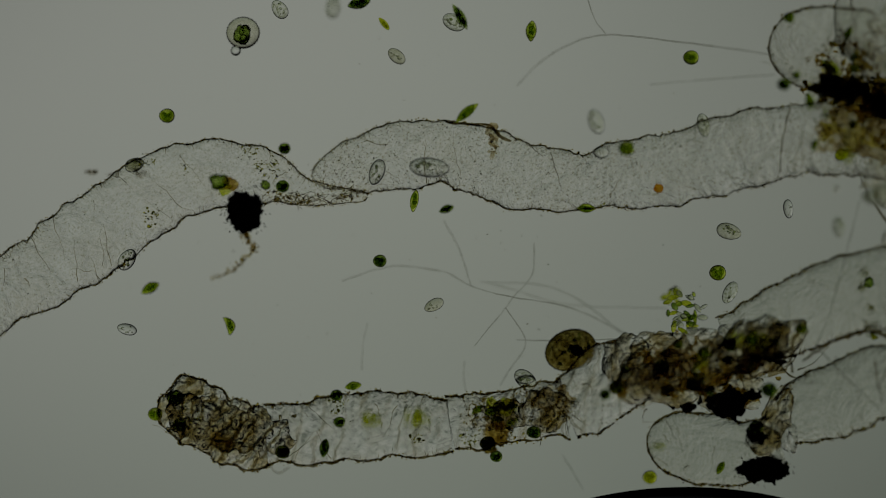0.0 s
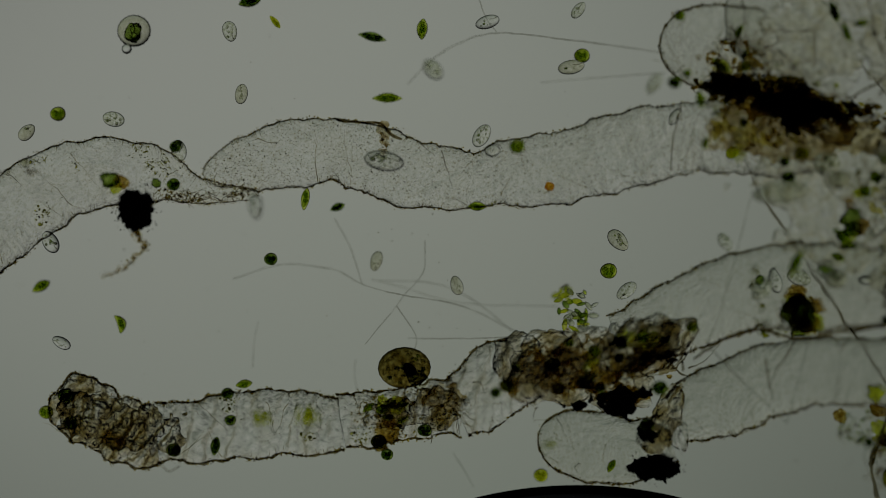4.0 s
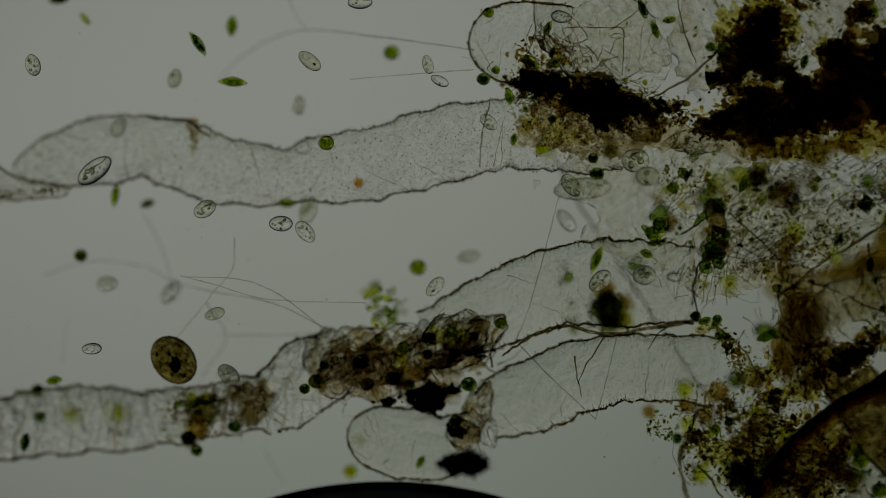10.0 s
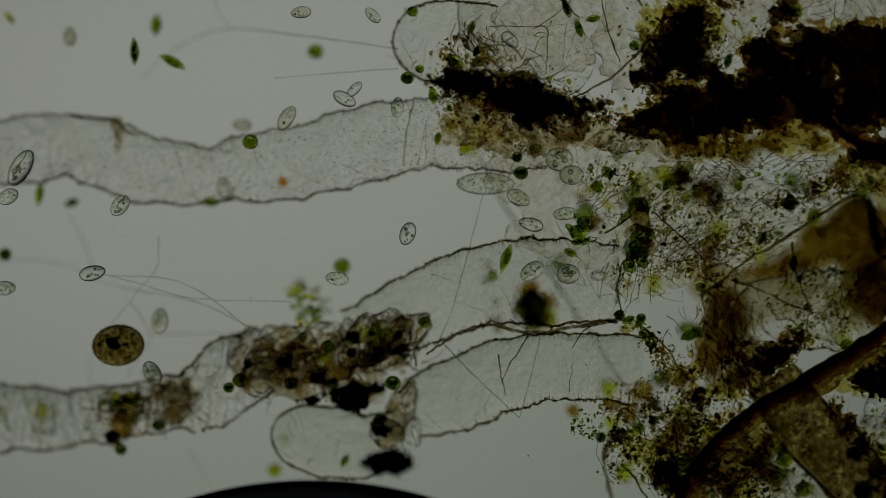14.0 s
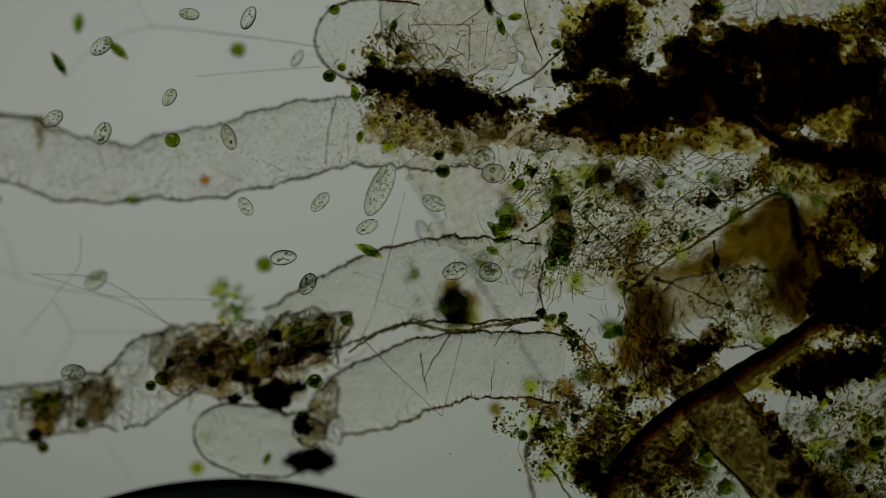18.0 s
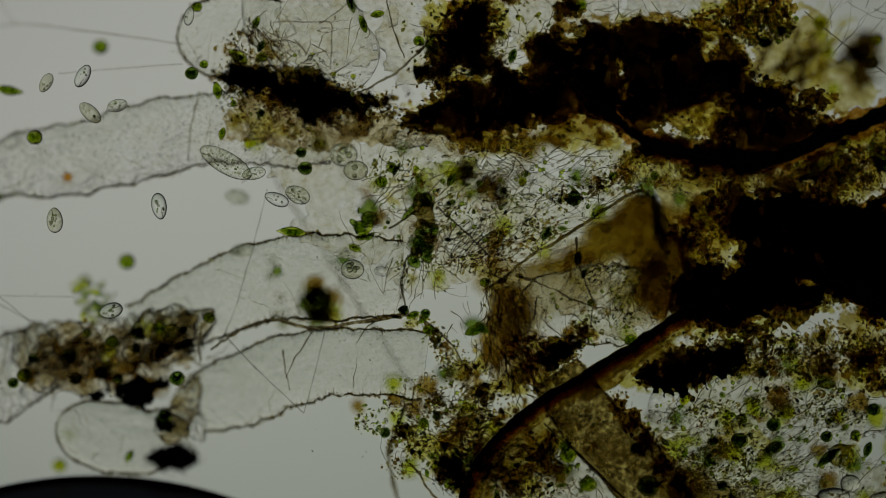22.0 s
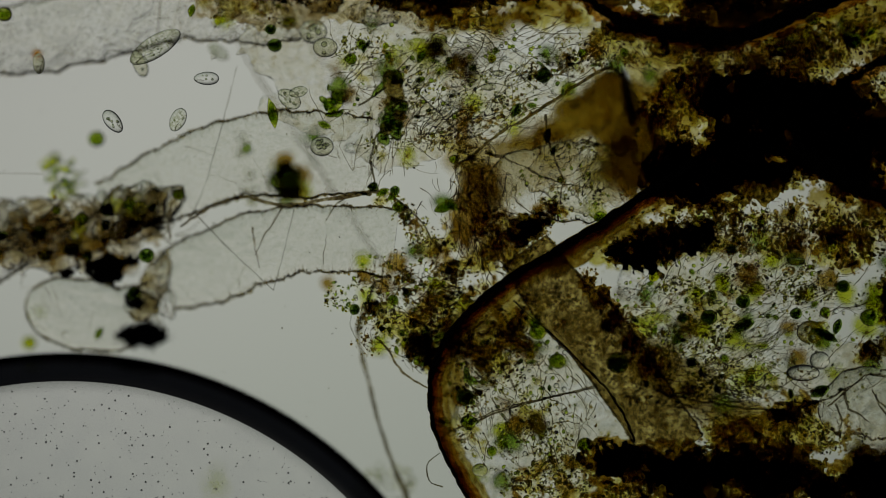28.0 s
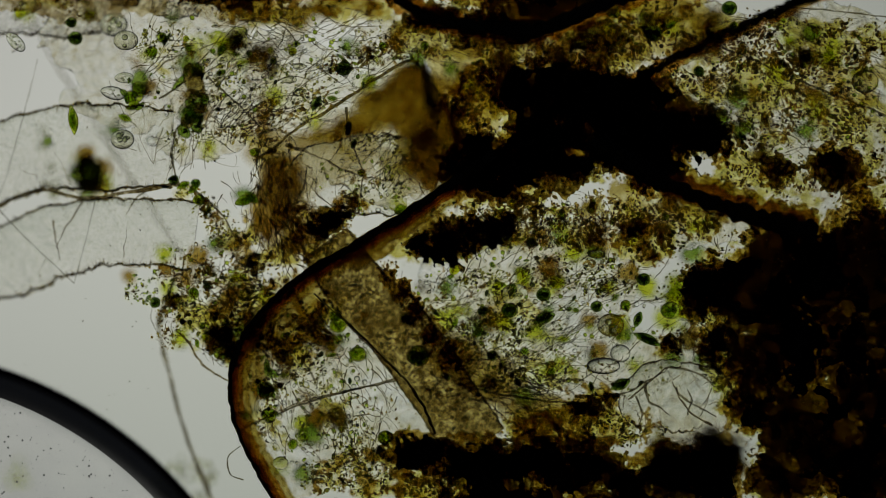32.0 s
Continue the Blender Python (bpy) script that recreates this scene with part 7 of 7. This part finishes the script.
# seconds, x, y, out of focus (1) or not, heading
SWIM = [
    [(0, 495, 17, 0, 126), (1, 526, 60, 0, 196), (2, 404, 120, 0, 214), (3, 552, 20, 0, 284), (8, 650, 398, 0, 274), (9, 658, 385, 0, 296), (10, 719, 512, 1, 366), (14, 675, 522, 0, 365), (15, 465, 542, 1, 304), (32, 425, 482, 1, 304)],
    [(0, 702, 100, 0, 139), (1, 801, 187, 0, 156), (3, 667, 128, 0, 86), (7, 585, 397, 0, 78), (8, 582, 381, 0, 89), (9, 578, 570, 0, 19), (10, 248, 590, 1, -51), (32, 208, 530, 1, -56)],
    [(0, 590, 15, 1, 86), (2, 572, 252, 0, 28), (3, 522, 278, 0, 98), (7, 501, 229, 0, 105), (8, 527, 323, 0, 35), (11, 797, 205, 1, 76), (12, 757, 371, 0, 6), (14, 680, 360, 0, 28), (17, 969, 208, 1, 13), (18, 898, 225, 0, 36), (19, 963, 178, 0, 82), (20, 972, 110, 0, 12), (21, 1034, 110, 0, -58), (22, 954, -122, 1, -56), (32, 914, -182, 1, -56)],
    [(0, 803, 40, 0, 151), (3, 974, 135, 1, 150), (6, 914, 100, 1, 89), (8, 912, 383, 0, 100), (10, 893, 380, 0, 30), (13, 858, 399, 0, 49), (17, 985, 251, 0, 56), (20, 982, 252, 0, 102), (21, 902, -123, 1, 124), (32, 862, -183, 1, 124)],
    [(0, 667, 305, 0, 251), (1, 643, 373, 0, 272), (2, 639, 277, 1, 266), (3, 642, 298, 1, 289), (6, 709, 492, 1, 234), (7, 793, 375, 1, 296), (8, 830, 451, 0, 258), (9, 824, 480, 0, 282), (10, 834, 528, 1, 233), (11, 808, 562, 0, 298), (13, 781, 512, 0, 364), (17, 1220, 481, 0, 379), (20, 1359, 434, 0, 309), (24, 1299, 360, 0, 271), (28, 1301, 453, 0, 309), (29, 1231, 365, 1, 359), (30, 1285, 366, 1, 289), (31, 1205, 106, 1, 304), (32, 1165, 46, 1, 304)],
    [(0, 768, 540, 0, 207), (1, 921, 462, 0, 180), (2, 759, 462, 0, 191), (3, 860, 443, 0, 261), (6, 839, 582, 1, 233), (7, 768, 677, 0, 287), (8, 815, 832, 0, 249), (13, 1113, 42, 0, 185), (14, 1198, 34, 0, 185), (17, 1144, 38, 0, 180), (18, 1138, 40, 0, 172), (19, 1148, 51, 1, 242), (20, 1142, 85, 0, 261), (22, 1129, 167, 0, 241), (24, 1199, 40, 0, 261), (25, 1188, 109, 0, 262), (29, 1151, 373, 0, 287), (30, 1071, 103, 1, 304), (32, 1031, 43, 1, 304)],
    [(0, 1055, 215, 1, 108), (2, 1029, 142, 0, 118), (3, 1049, 180, 0, 82), (8, 1015, 426, 0, 12), (10, 1071, 420, 0, -49), (11, 1052, 398, 0, 21), (12, 1007, 421, 0, -49), (13, 940, 250, 0, -38), (14, 1063, 347, 1, -70), (17, 1022, 233, 0, -74), (18, 983, 97, 0, -144), (19, 1081, 41, 0, -151), (20, 1074, 25, 0, -81), (21, 994, -123, 1, -56), (32, 954, -183, 1, -56)],
    [(0, 1245, 222, 0, 281), (1, 1209, 38, 1, 351), (2, 1294, 24, 0, 331), (3, 1360, 61, 1, 261), (8, 1270, 516, 1, 216), (9, 1340, 465, 0, 224), (10, 1361, 465, 1, 190), (11, 1260, 483, 0, 187), (12, 1422, 463, 0, 197), (14, 1665, 390, 0, 187), (17, 1370, 428, 0, 257), (18, 1370, 373, 0, 227), (19, 1411, 329, 0, 187), (20, 1489, 319, 0, 195), (23, 1497, 331, 0, 181), (24, 1449, 332, 0, 161), (25, 1516, 356, 0, 137), (28, 1489, 331, 1, 144), (29, 1476, 338, 0, 136), (30, 1475, 331, 1, 132), (32, 1482, 325, 0, 135)],
    [(0, 1395, 370, 0, 276), (1, 1404, 457, 0, 278), (3, 1380, 283, 0, 255), (6, 1409, 177, 0, 185), (9, 1348, 180, 1, 145), (10, 1309, 153, 0, 154), (11, 1327, 153, 0, 150), (12, 1285, 129, 0, 102), (14, 1293, 170, 0, 46), (17, 1339, 123, 0, 55), (19, 1321, 111, 1, 63), (21, 1362, 30, 0, 114), (23, 1389, 91, 0, 44), (24, 1331, 122, 1, 61), (25, 1354, 81, 0, 113), (26, 1274, -104, 1, 124), (32, 1234, -164, 1, 124)],
    [(0, 1290, 410, 0, -16), (1, 1193, 383, 0, -28), (2, 1292, 437, 0, -26), (3, 1307, 443, 0, -35), (7, 1179, 353, 0, -62), (8, 1210, 410, 1, -37), (9, 1181, 388, 0, -3), (10, 1076, 382, 1, 67), (11, 1067, 496, 0, 105), (12, 1083, 556, 1, 175), (13, 958, 580, 1, 117), (17, 940, 543, 1, 47), (19, 1043, 473, 1, 26), (20, 1111, 439, 0, 41), (22, 1144, 410, 0, 93), (24, 1146, 444, 0, 23), (25, 906, 464, 1, -47), (32, 866, 404, 1, -56)],
    [(0, 1292, 518, 0, 242), (1, 1291, 517, 0, 242), (2, 1277, 544, 0, 226), (3, 1302, 518, 0, 218), (6, 1302, 518, 0, 218), (7, 1303, 517, 0, 208), (8, 1302, 518, 0, 218), (9, 1301, 516, 0, 227), (10, 1301, 517, 0, 228), (11, 1312, 495, 0, 166), (12, 1355, 506, 0, 141), (13, 1226, 402, 0, 110), (14, 1262, 505, 0, 174), (17, 1297, 508, 1, 210), (18, 1453, 417, 0, 205), (20, 1444, 429, 1, 230), (21, 1407, 474, 1, 188), (25, 1856, 411, 0, 181), (26, 906, 431, 1, 124), (32, 866, 371, 1, 124)],
    [(0, 1483, 403, 1, 276), (1, 1476, 340, 0, 308), (2, 1532, 412, 1, 378), (3, 1497, 433, 1, 334), (6, 1467, 418, 0, 264), (7, 1503, 332, 0, 194), (8, 1350, 366, 0, 208), (9, 1441, 318, 0, 138), (11, 1350, 175, 0, 139), (12, 1367, 176, 0, 149), (13, 1383, 165, 0, 79), (17, 1257, 401, 0, 117), (19, 1231, 349, 0, 125), (20, 1229, 330, 1, 78), (22, 1255, 207, 0, 14), (23, 1402, 171, 0, 6), (25, 1354, 176, 0, -64), (26, 1274, -104, 1, -56), (32, 1234, -164, 1, -56)],
    [(0, 225, 460, 0, 236), (1, 259, 408, 0, 281), (2, 266, 445, 0, 279), (3, 277, 436, 0, 281), (6, 299, 430, 0, 351), (11, 1265, 392, 0, 365), (12, 1403, 381, 0, 429), (17, 1350, 516, 0, 427), (18, 1348, 518, 0, 419), (19, 1350, 516, 0, 414), (20, 1352, 517, 0, 422), (21, 1347, 518, 0, 387), (22, 1244, 570, 0, 376), (23, 1237, 586, 0, 363), (24, 904, 606, 1, 304), (32, 864, 546, 1, 304)],
    [(0, 238, 292, 0, 20), (1, 241, 292, 0, 14), (2, 239, 292, 0, 15), (3, 237, 286, 0, 59), (6, 331, 132, 0, -2), (9, 825, 153, 0, 44), (11, 843, 135, 1, 111), (13, 825, 87, 1, 164), (14, 790, 77, 1, 94), (17, 762, 188, 1, 104), (18, 682, -127, 1, 124), (32, 642, -187, 1, 124)],
    [(0, 225, 583, 0, 166), (1, 226, 583, 0, 178), (2, 224, 584, 0, 171), (3, 224, 583, 0, 161), (6, 524, 688, 0, 94), (7, 510, 509, 0, 24), (8, 620, 470, 1, 88), (9, 616, 578, 0, 148), (10, 693, 627, 0, 183), (11, 331, 647, 1, 124), (32, 291, 587, 1, 124)],
    [(0, 930, 672, 0, 141), (1, 926, 675, 0, 145), (6, 941, 675, 0, 139), (7, 943, 675, 0, 136), (8, 940, 675, 0, 142), (9, 938, 673, 0, 137), (10, 936, 673, 0, 139), (11, 935, 670, 0, 149), (12, 937, 671, 0, 139), (13, 936, 672, 0, 128), (14, 935, 672, 0, 122), (17, 932, 673, 0, 128), (18, 933, 675, 0, 183), (19, 603, 695, 1, 124), (32, 563, 635, 1, 124)],
    [(0, 1129, -120, 1, 247), (1, 1069, 18, 0, 259), (2, 1054, 99, 0, 308), (3, 1034, 73, 0, 378), (7, 1173, 9, 0, 372), (10, 1168, 14, 0, 362), (11, 1115, 15, 0, 304), (12, 1191, 126, 0, 274), (13, 1196, 204, 0, 204), (14, 1275, 187, 0, 152), (17, 1185, 138, 0, 222), (18, 1243, 47, 0, 245), (20, 1209, 120, 0, 247), (22, 1194, 155, 0, 241), (24, 1249, 58, 1, 295), (25, 1169, -118, 1, 304), (32, 1129, -178, 1, 304)],
    [(0, 1771, 528, 1, 183), (1, 1016, 568, 1, 175), (2, 1059, 572, 1, 135), (3, 1002, 515, 0, 127), (6, 1001, 502, 0, 62), (7, 1078, 357, 0, 107), (8, 1054, 276, 0, 85), (10, 1061, 197, 1, 84), (12, 1079, 191, 1, 140), (13, 1116, 222, 1, 129), (14, 1095, 234, 1, 173), (17, 1070, 230, 1, 232), (18, 1103, 188, 0, 236), (19, 1123, 196, 0, 306), (20, 1014, 82, 1, 268), (21, 1015, 54, 0, 295), (22, 935, -122, 1, 304), (32, 895, -182, 1, 304)],
    [(0, 1771, 392, 1, 371), (1, 1569, 432, 1, 426), (2, 1557, 459, 0, 466), (6, 1574, 518, 0, 461), (7, 1561, 452, 0, 506), (8, 1534, 433, 0, 523), (9, 1478, 416, 0, 556), (10, 1533, 400, 1, 487), (11, 1560, 435, 0, 518), (12, 1462, 396, 0, 526), (13, 1548, 417, 0, 548), (14, 1605, 409, 0, 525), (17, 1542, 391, 0, 469), (18, 1553, 425, 1, 480), (20, 1572, 417, 0, 502), (21, 1535, 388, 0, 508), (22, 1537, 373, 0, 519), (23, 1527, 383, 0, 508), (24, 1521, 380, 0, 502), (25, 1499, 374, 0, 551), (29, 1466, 381, 0, 533), (30, 1535, 389, 0, 528), (32, 1654, 415, 0, 528)],
    [(0, 517, -118, 1, 354), (1, 517, -118, 1, 424), (2, 457, 247, 0, 494), (6, 385, 182, 0, 533), (8, 648, 213, 0, 525), (9, 586, 196, 1, 455), (10, 589, 125, 0, 467), (11, 509, -130, 1, 484), (32, 469, -190, 1, 484)],
    [(0, 1172, -118, 1, 158), (1, 1172, -118, 1, 88), (2, 1112, 109, 0, 38), (3, 1217, 28, 0, 40), (7, 1215, 17, 0, 110), (9, 1288, 123, 0, 118), (10, 1288, 124, 0, 106), (11, 1308, 193, 1, 88), (12, 1312, 68, 0, 65), (14, 1325, 39, 0, 135), (19, 1828, 378, 0, 186), (30, 1610, 401, 0, 194), (31, 1664, 388, 0, 189), (32, 1674, 388, 0, 182)],
    [(0, 1376, -118, 1, 151), (1, 1376, -118, 1, 81), (2, 1316, 115, 1, 11), (3, 1249, 121, 0, 3), (6, 1169, 125, 1, 73), (7, 1175, 83, 0, 135), (9, 1208, 115, 0, 181), (10, 1079, 118, 0, 141), (12, 1130, 159, 0, 117), (13, 1163, 224, 0, 47), (17, 1185, 203, 1, 114), (18, 1208, 258, 0, 111), (21, 1207, 244, 0, 122), (22, 1207, 220, 0, 137), (30, 1375, 376, 1, 107), (31, 1295, 106, 1, 124), (32, 1255, 46, 1, 124)],
    [(0, 1859, 365, 1, 107), (1, 1859, 365, 1, 177), (2, 1649, 405, 1, 234), (7, 1511, 597, 0, 228), (11, 1608, 490, 0, 217), (12, 1607, 491, 0, 209), (13, 1608, 492, 0, 216), (14, 1607, 492, 0, 212), (17, 1609, 493, 0, 207), (18, 1608, 495, 0, 198), (19, 1598, 496, 1, 153), (20, 1489, 442, 0, 151), (21, 1564, 484, 1, 85), (22, 1574, 365, 0, 155), (23, 1651, 388, 0, 160), (25, 1589, 366, 0, 117), (28, 1613, 413, 0, 142), (29, 1536, 353, 0, 202), (30, 1510, 363, 0, 211), (31, 1452, 398, 0, 281), (32, 1372, 108, 1, 285)],
    [(0, 1859, 455, 1, 352), (1, 1859, 455, 1, 369), (2, 1607, 495, 0, 362), (3, 1607, 495, 0, 351), (6, 1609, 495, 0, 341), (7, 1608, 494, 0, 333), (8, 1609, 493, 0, 287), (9, 1563, 343, 0, 291), (10, 1541, 337, 0, 309), (11, 1590, 397, 0, 377), (12, 1645, 381, 0, 353), (13, 1568, 372, 0, 345), (14, 1583, 362, 0, 334), (17, 1585, 358, 0, 334), (18, 1571, 375, 0, 336), (19, 1511, 348, 0, 330), (20, 1499, 335, 0, 389), (21, 1447, 364, 1, 349), (23, 1489, 371, 1, 356), (24, 1439, 368, 0, 292), (25, 1461, 423, 1, 222), (28, 1416, 450, 0, 244), (29, 1484, 311, 0, 200), (30, 1435, 328, 1, 130), (31, 1355, 106, 1, 124), (32, 1315, 46, 1, 124)],
    [(0, 1598, -112, 1, 350), (8, 1598, -112, 1, 420), (9, 1538, 25, 0, 421), (10, 1524, 40, 0, 351), (11, 1550, 45, 0, 332), (12, 1495, 16, 0, 316), (19, 1915, 428, 0, 322), (20, 1925, 448, 1, 304), (32, 1885, 388, 1, 304)],
]
BIG = [(0, 760, 297, -5), (1, 783, 292, 15), (2, 836, 288, 0), (3, 882, 289, -12), (6, 826, 278, -2), (7, 803, 265, -40), (8, 774, 270, 20), (9, 731, 296, 18), (10, 698, 312, 38), (11, 687, 320, 36), (12, 695, 316, 52),
       (13, 686, 328, 46), (14, 702, 309, 60), (17, 660, 330, 80), (32, 560, 330, 100)]
LARGE = [(0, 1575, 345, 5), (9, 1570, 345, 5), (13, 1523, 338, 5), (14, 1525, 337, 0), (17, 1477, 343, 45), (18, 1476, 350, 65), (19, 1478, 336, 85), (20, 1471, 350, 110), (21, 1447, 303, 145), (22, 1447, 308, 150), (23, 1435, 303, 160),
         (24, 1434, 300, 167), (25, 1409, 306, 185), (28, 1376, 321, 212), (29, 1381, 315, 216), (30, 1380, 331, 227), (31, 1406, 308, 236), (32, 1395, 290, 240)]
BALL = [(0, 1010, 620, 20), (1, 973, 643, 45), (2, 961, 655, 60), (3, 938, 651, 5), (6, 854, 665, 0), (7, 835, 665, 5), (8, 827, 664, -5), (9, 832, 658, -5), (10, 838, 647, -50), (11, 847, 645, -80), (12, 849, 633, -95), (13, 893, 592, -110),
        (14, 874, 623, -175), (16.5, 779, 628, -200), (17, 767, 618, -205), (19, 700, 620, -230), (32, 500, 640, -260)]
TWIN = [(0, 815, 30, -60), (2, 834, 68, -15), (3, 844, 70, -5), (6, 861, 65, -45), (7, 866, 70, -55), (8, 877, 73, -60), (9, 878, 78, -65), (10, 881, 86, -55), (11, 890, 93, -45), (12, 892, 98, -55), (13, 900, 98, -75), (14, 903, 102, -88),
        (17, 904, 120, -65), (18, 907, 127, -58), (19, 915, 129, -70), (20, 914, 137, -65), (21, 900, 150, -60), (32, 880, 190, -50)]
TWIN_B = [(0, 825, 200, 40), (2, 824, 178, 30), (3, 842, 180, -5), (6, 929, 165, 15), (7, 928, 164, 10), (8, 934, 163, 5), (9, 938, 157, 12), (10, 942, 154, -3), (11, 946, 150, 3), (12, 948, 139, 14), (13, 953, 124, 22), (14, 970, 120, -28),
          (17, 1000, 105, -18), (18, 1010, 102, -40), (19, 1029, 113, -80), (20, 1002, 157, -110), (21, 1029, 181, -170), (22, 1062, 180, -190), (23, 1116, 145, -195), (24, 1146, 138, -185), (25, 1146, 152, -175), (32, 1100, 200, -160)]
GLIDER = [(0, 1600, 470, 60), (14, 1560, 470, 70), (17, 1477, 428, 70), (18, 1456, 458, -25), (19, 1490, 456, 20), (20, 1522, 442, 12), (21, 1555, 434, 8), (22, 1564, 430, -5), (23, 1566, 429, -20), (24, 1576, 413, -50), (25, 1573, 426, -52),
          (28, 1584, 438, -78), (29, 1581, 443, -75), (30, 1582, 446, -80), (31, 1584, 458, -82), (32, 1584, 462, -82)]
RIGHT = [(0, 2540, 860, 35), (19, 2530, 850, 35), (21, 2507, 833, 40), (22, 2512, 830, 38), (23, 2529, 828, 30), (24, 2546, 821, -22), (25, 2545, 835, -25), (28, 2560, 830, -25), (32, 2600, 850, -25)]


def keyed(ob, rows, z):
    walk(ob, [(t, pose(x * U, -y * U, z(t) * U, 0, 0, h)) for t, x, y, h in rows])


def motions():
    focus_t = [r[0] for r in STAGE]
    focus_z = [r[3] for r in STAGE]
    walk(illuminator, [(t, pose((784 + x) * U, -(441 + y) * U, -6.0)) for t, x, y, z in STAGE])
    rng = random.Random(8)
    for i, rows in enumerate(SWIM):
        length = rng.uniform(17, 24)
        c = ciliate(rng, length, length * rng.uniform(0.52, 0.7), "clear oval ciliate swimming in the water", rng.choice((5, 7, 9, 12)), i % 4 == 1, green=0.15)
        side = 55 if i % 3 else -45
        walk(c, [(t, pose(x * U, -y * U, (float(np.interp(t, focus_t, focus_z)) + side * b + 6 * math.sin(i * 2.3 + t)) * U, 0, 0, h)) for t, x, y, b, h in rows])
    keyed(ciliate(rng, 36, 18, "plump spotted ciliate gliding along the pale tube", 13, name="spotted_ciliate", group="large ciliates", skin=PELLICLE, vr=1.3), BIG, lambda t: 150 if t < 7 else 165)
    keyed(ciliate(rng, 52, 20, "long pale ciliate full of fine grains", 30, name="long_ciliate", group="large ciliates", green=0.3, skin=GRAINY, vr=0.5), LARGE, lambda t: 196)
    ball = base("brown_protist", (0, 0, 0), "large brown egg-shaped protist rolling through the water", "protist")
    Geo().egg(0, 0, 0, 47, 37, 30).part("body", CYST, ball)
    Geo().blob(10, 4, 0, 11, 10, 9, amp=0.5, seed=6).part("dark_core", CHAR, ball, "dark inner grain")
    for k in range(34):
        a, q = rng.uniform(0, 6.28), math.sqrt(rng.random()) * 0.75
        Geo().egg(46 * q * math.cos(a), 36 * q * math.sin(a), rng.uniform(-8, 8), rng.uniform(2, 5), rng.uniform(2, 4.5), 3, sub=2).part("vacuole", VACUOLE_GREEN if k % 3 else VACUOLE, ball)
    keyed(ball, BALL, lambda t: float(np.interp(t, [0, 1, 2, 6, 8, 10, 32], [110, 112, 125, 128, 145, 156, 170])))
    for code, r, rows in (("sd", 26, TWIN), ("sg", 27, TWIN_B), ("sg", 28, GLIDER), ("sd", 27, RIGHT)):
        z0 = 195 if rows[0][1] > 1300 else 150
        g = green_cell(0, 0, 0, r, code, 0, "swimming slowly")
        keyed(g, rows, lambda t: min(z0, float(np.interp(t, [0, 7, 9, 20], [150, 150, 150, 186]))) if z0 < 195 else 196)


motions()
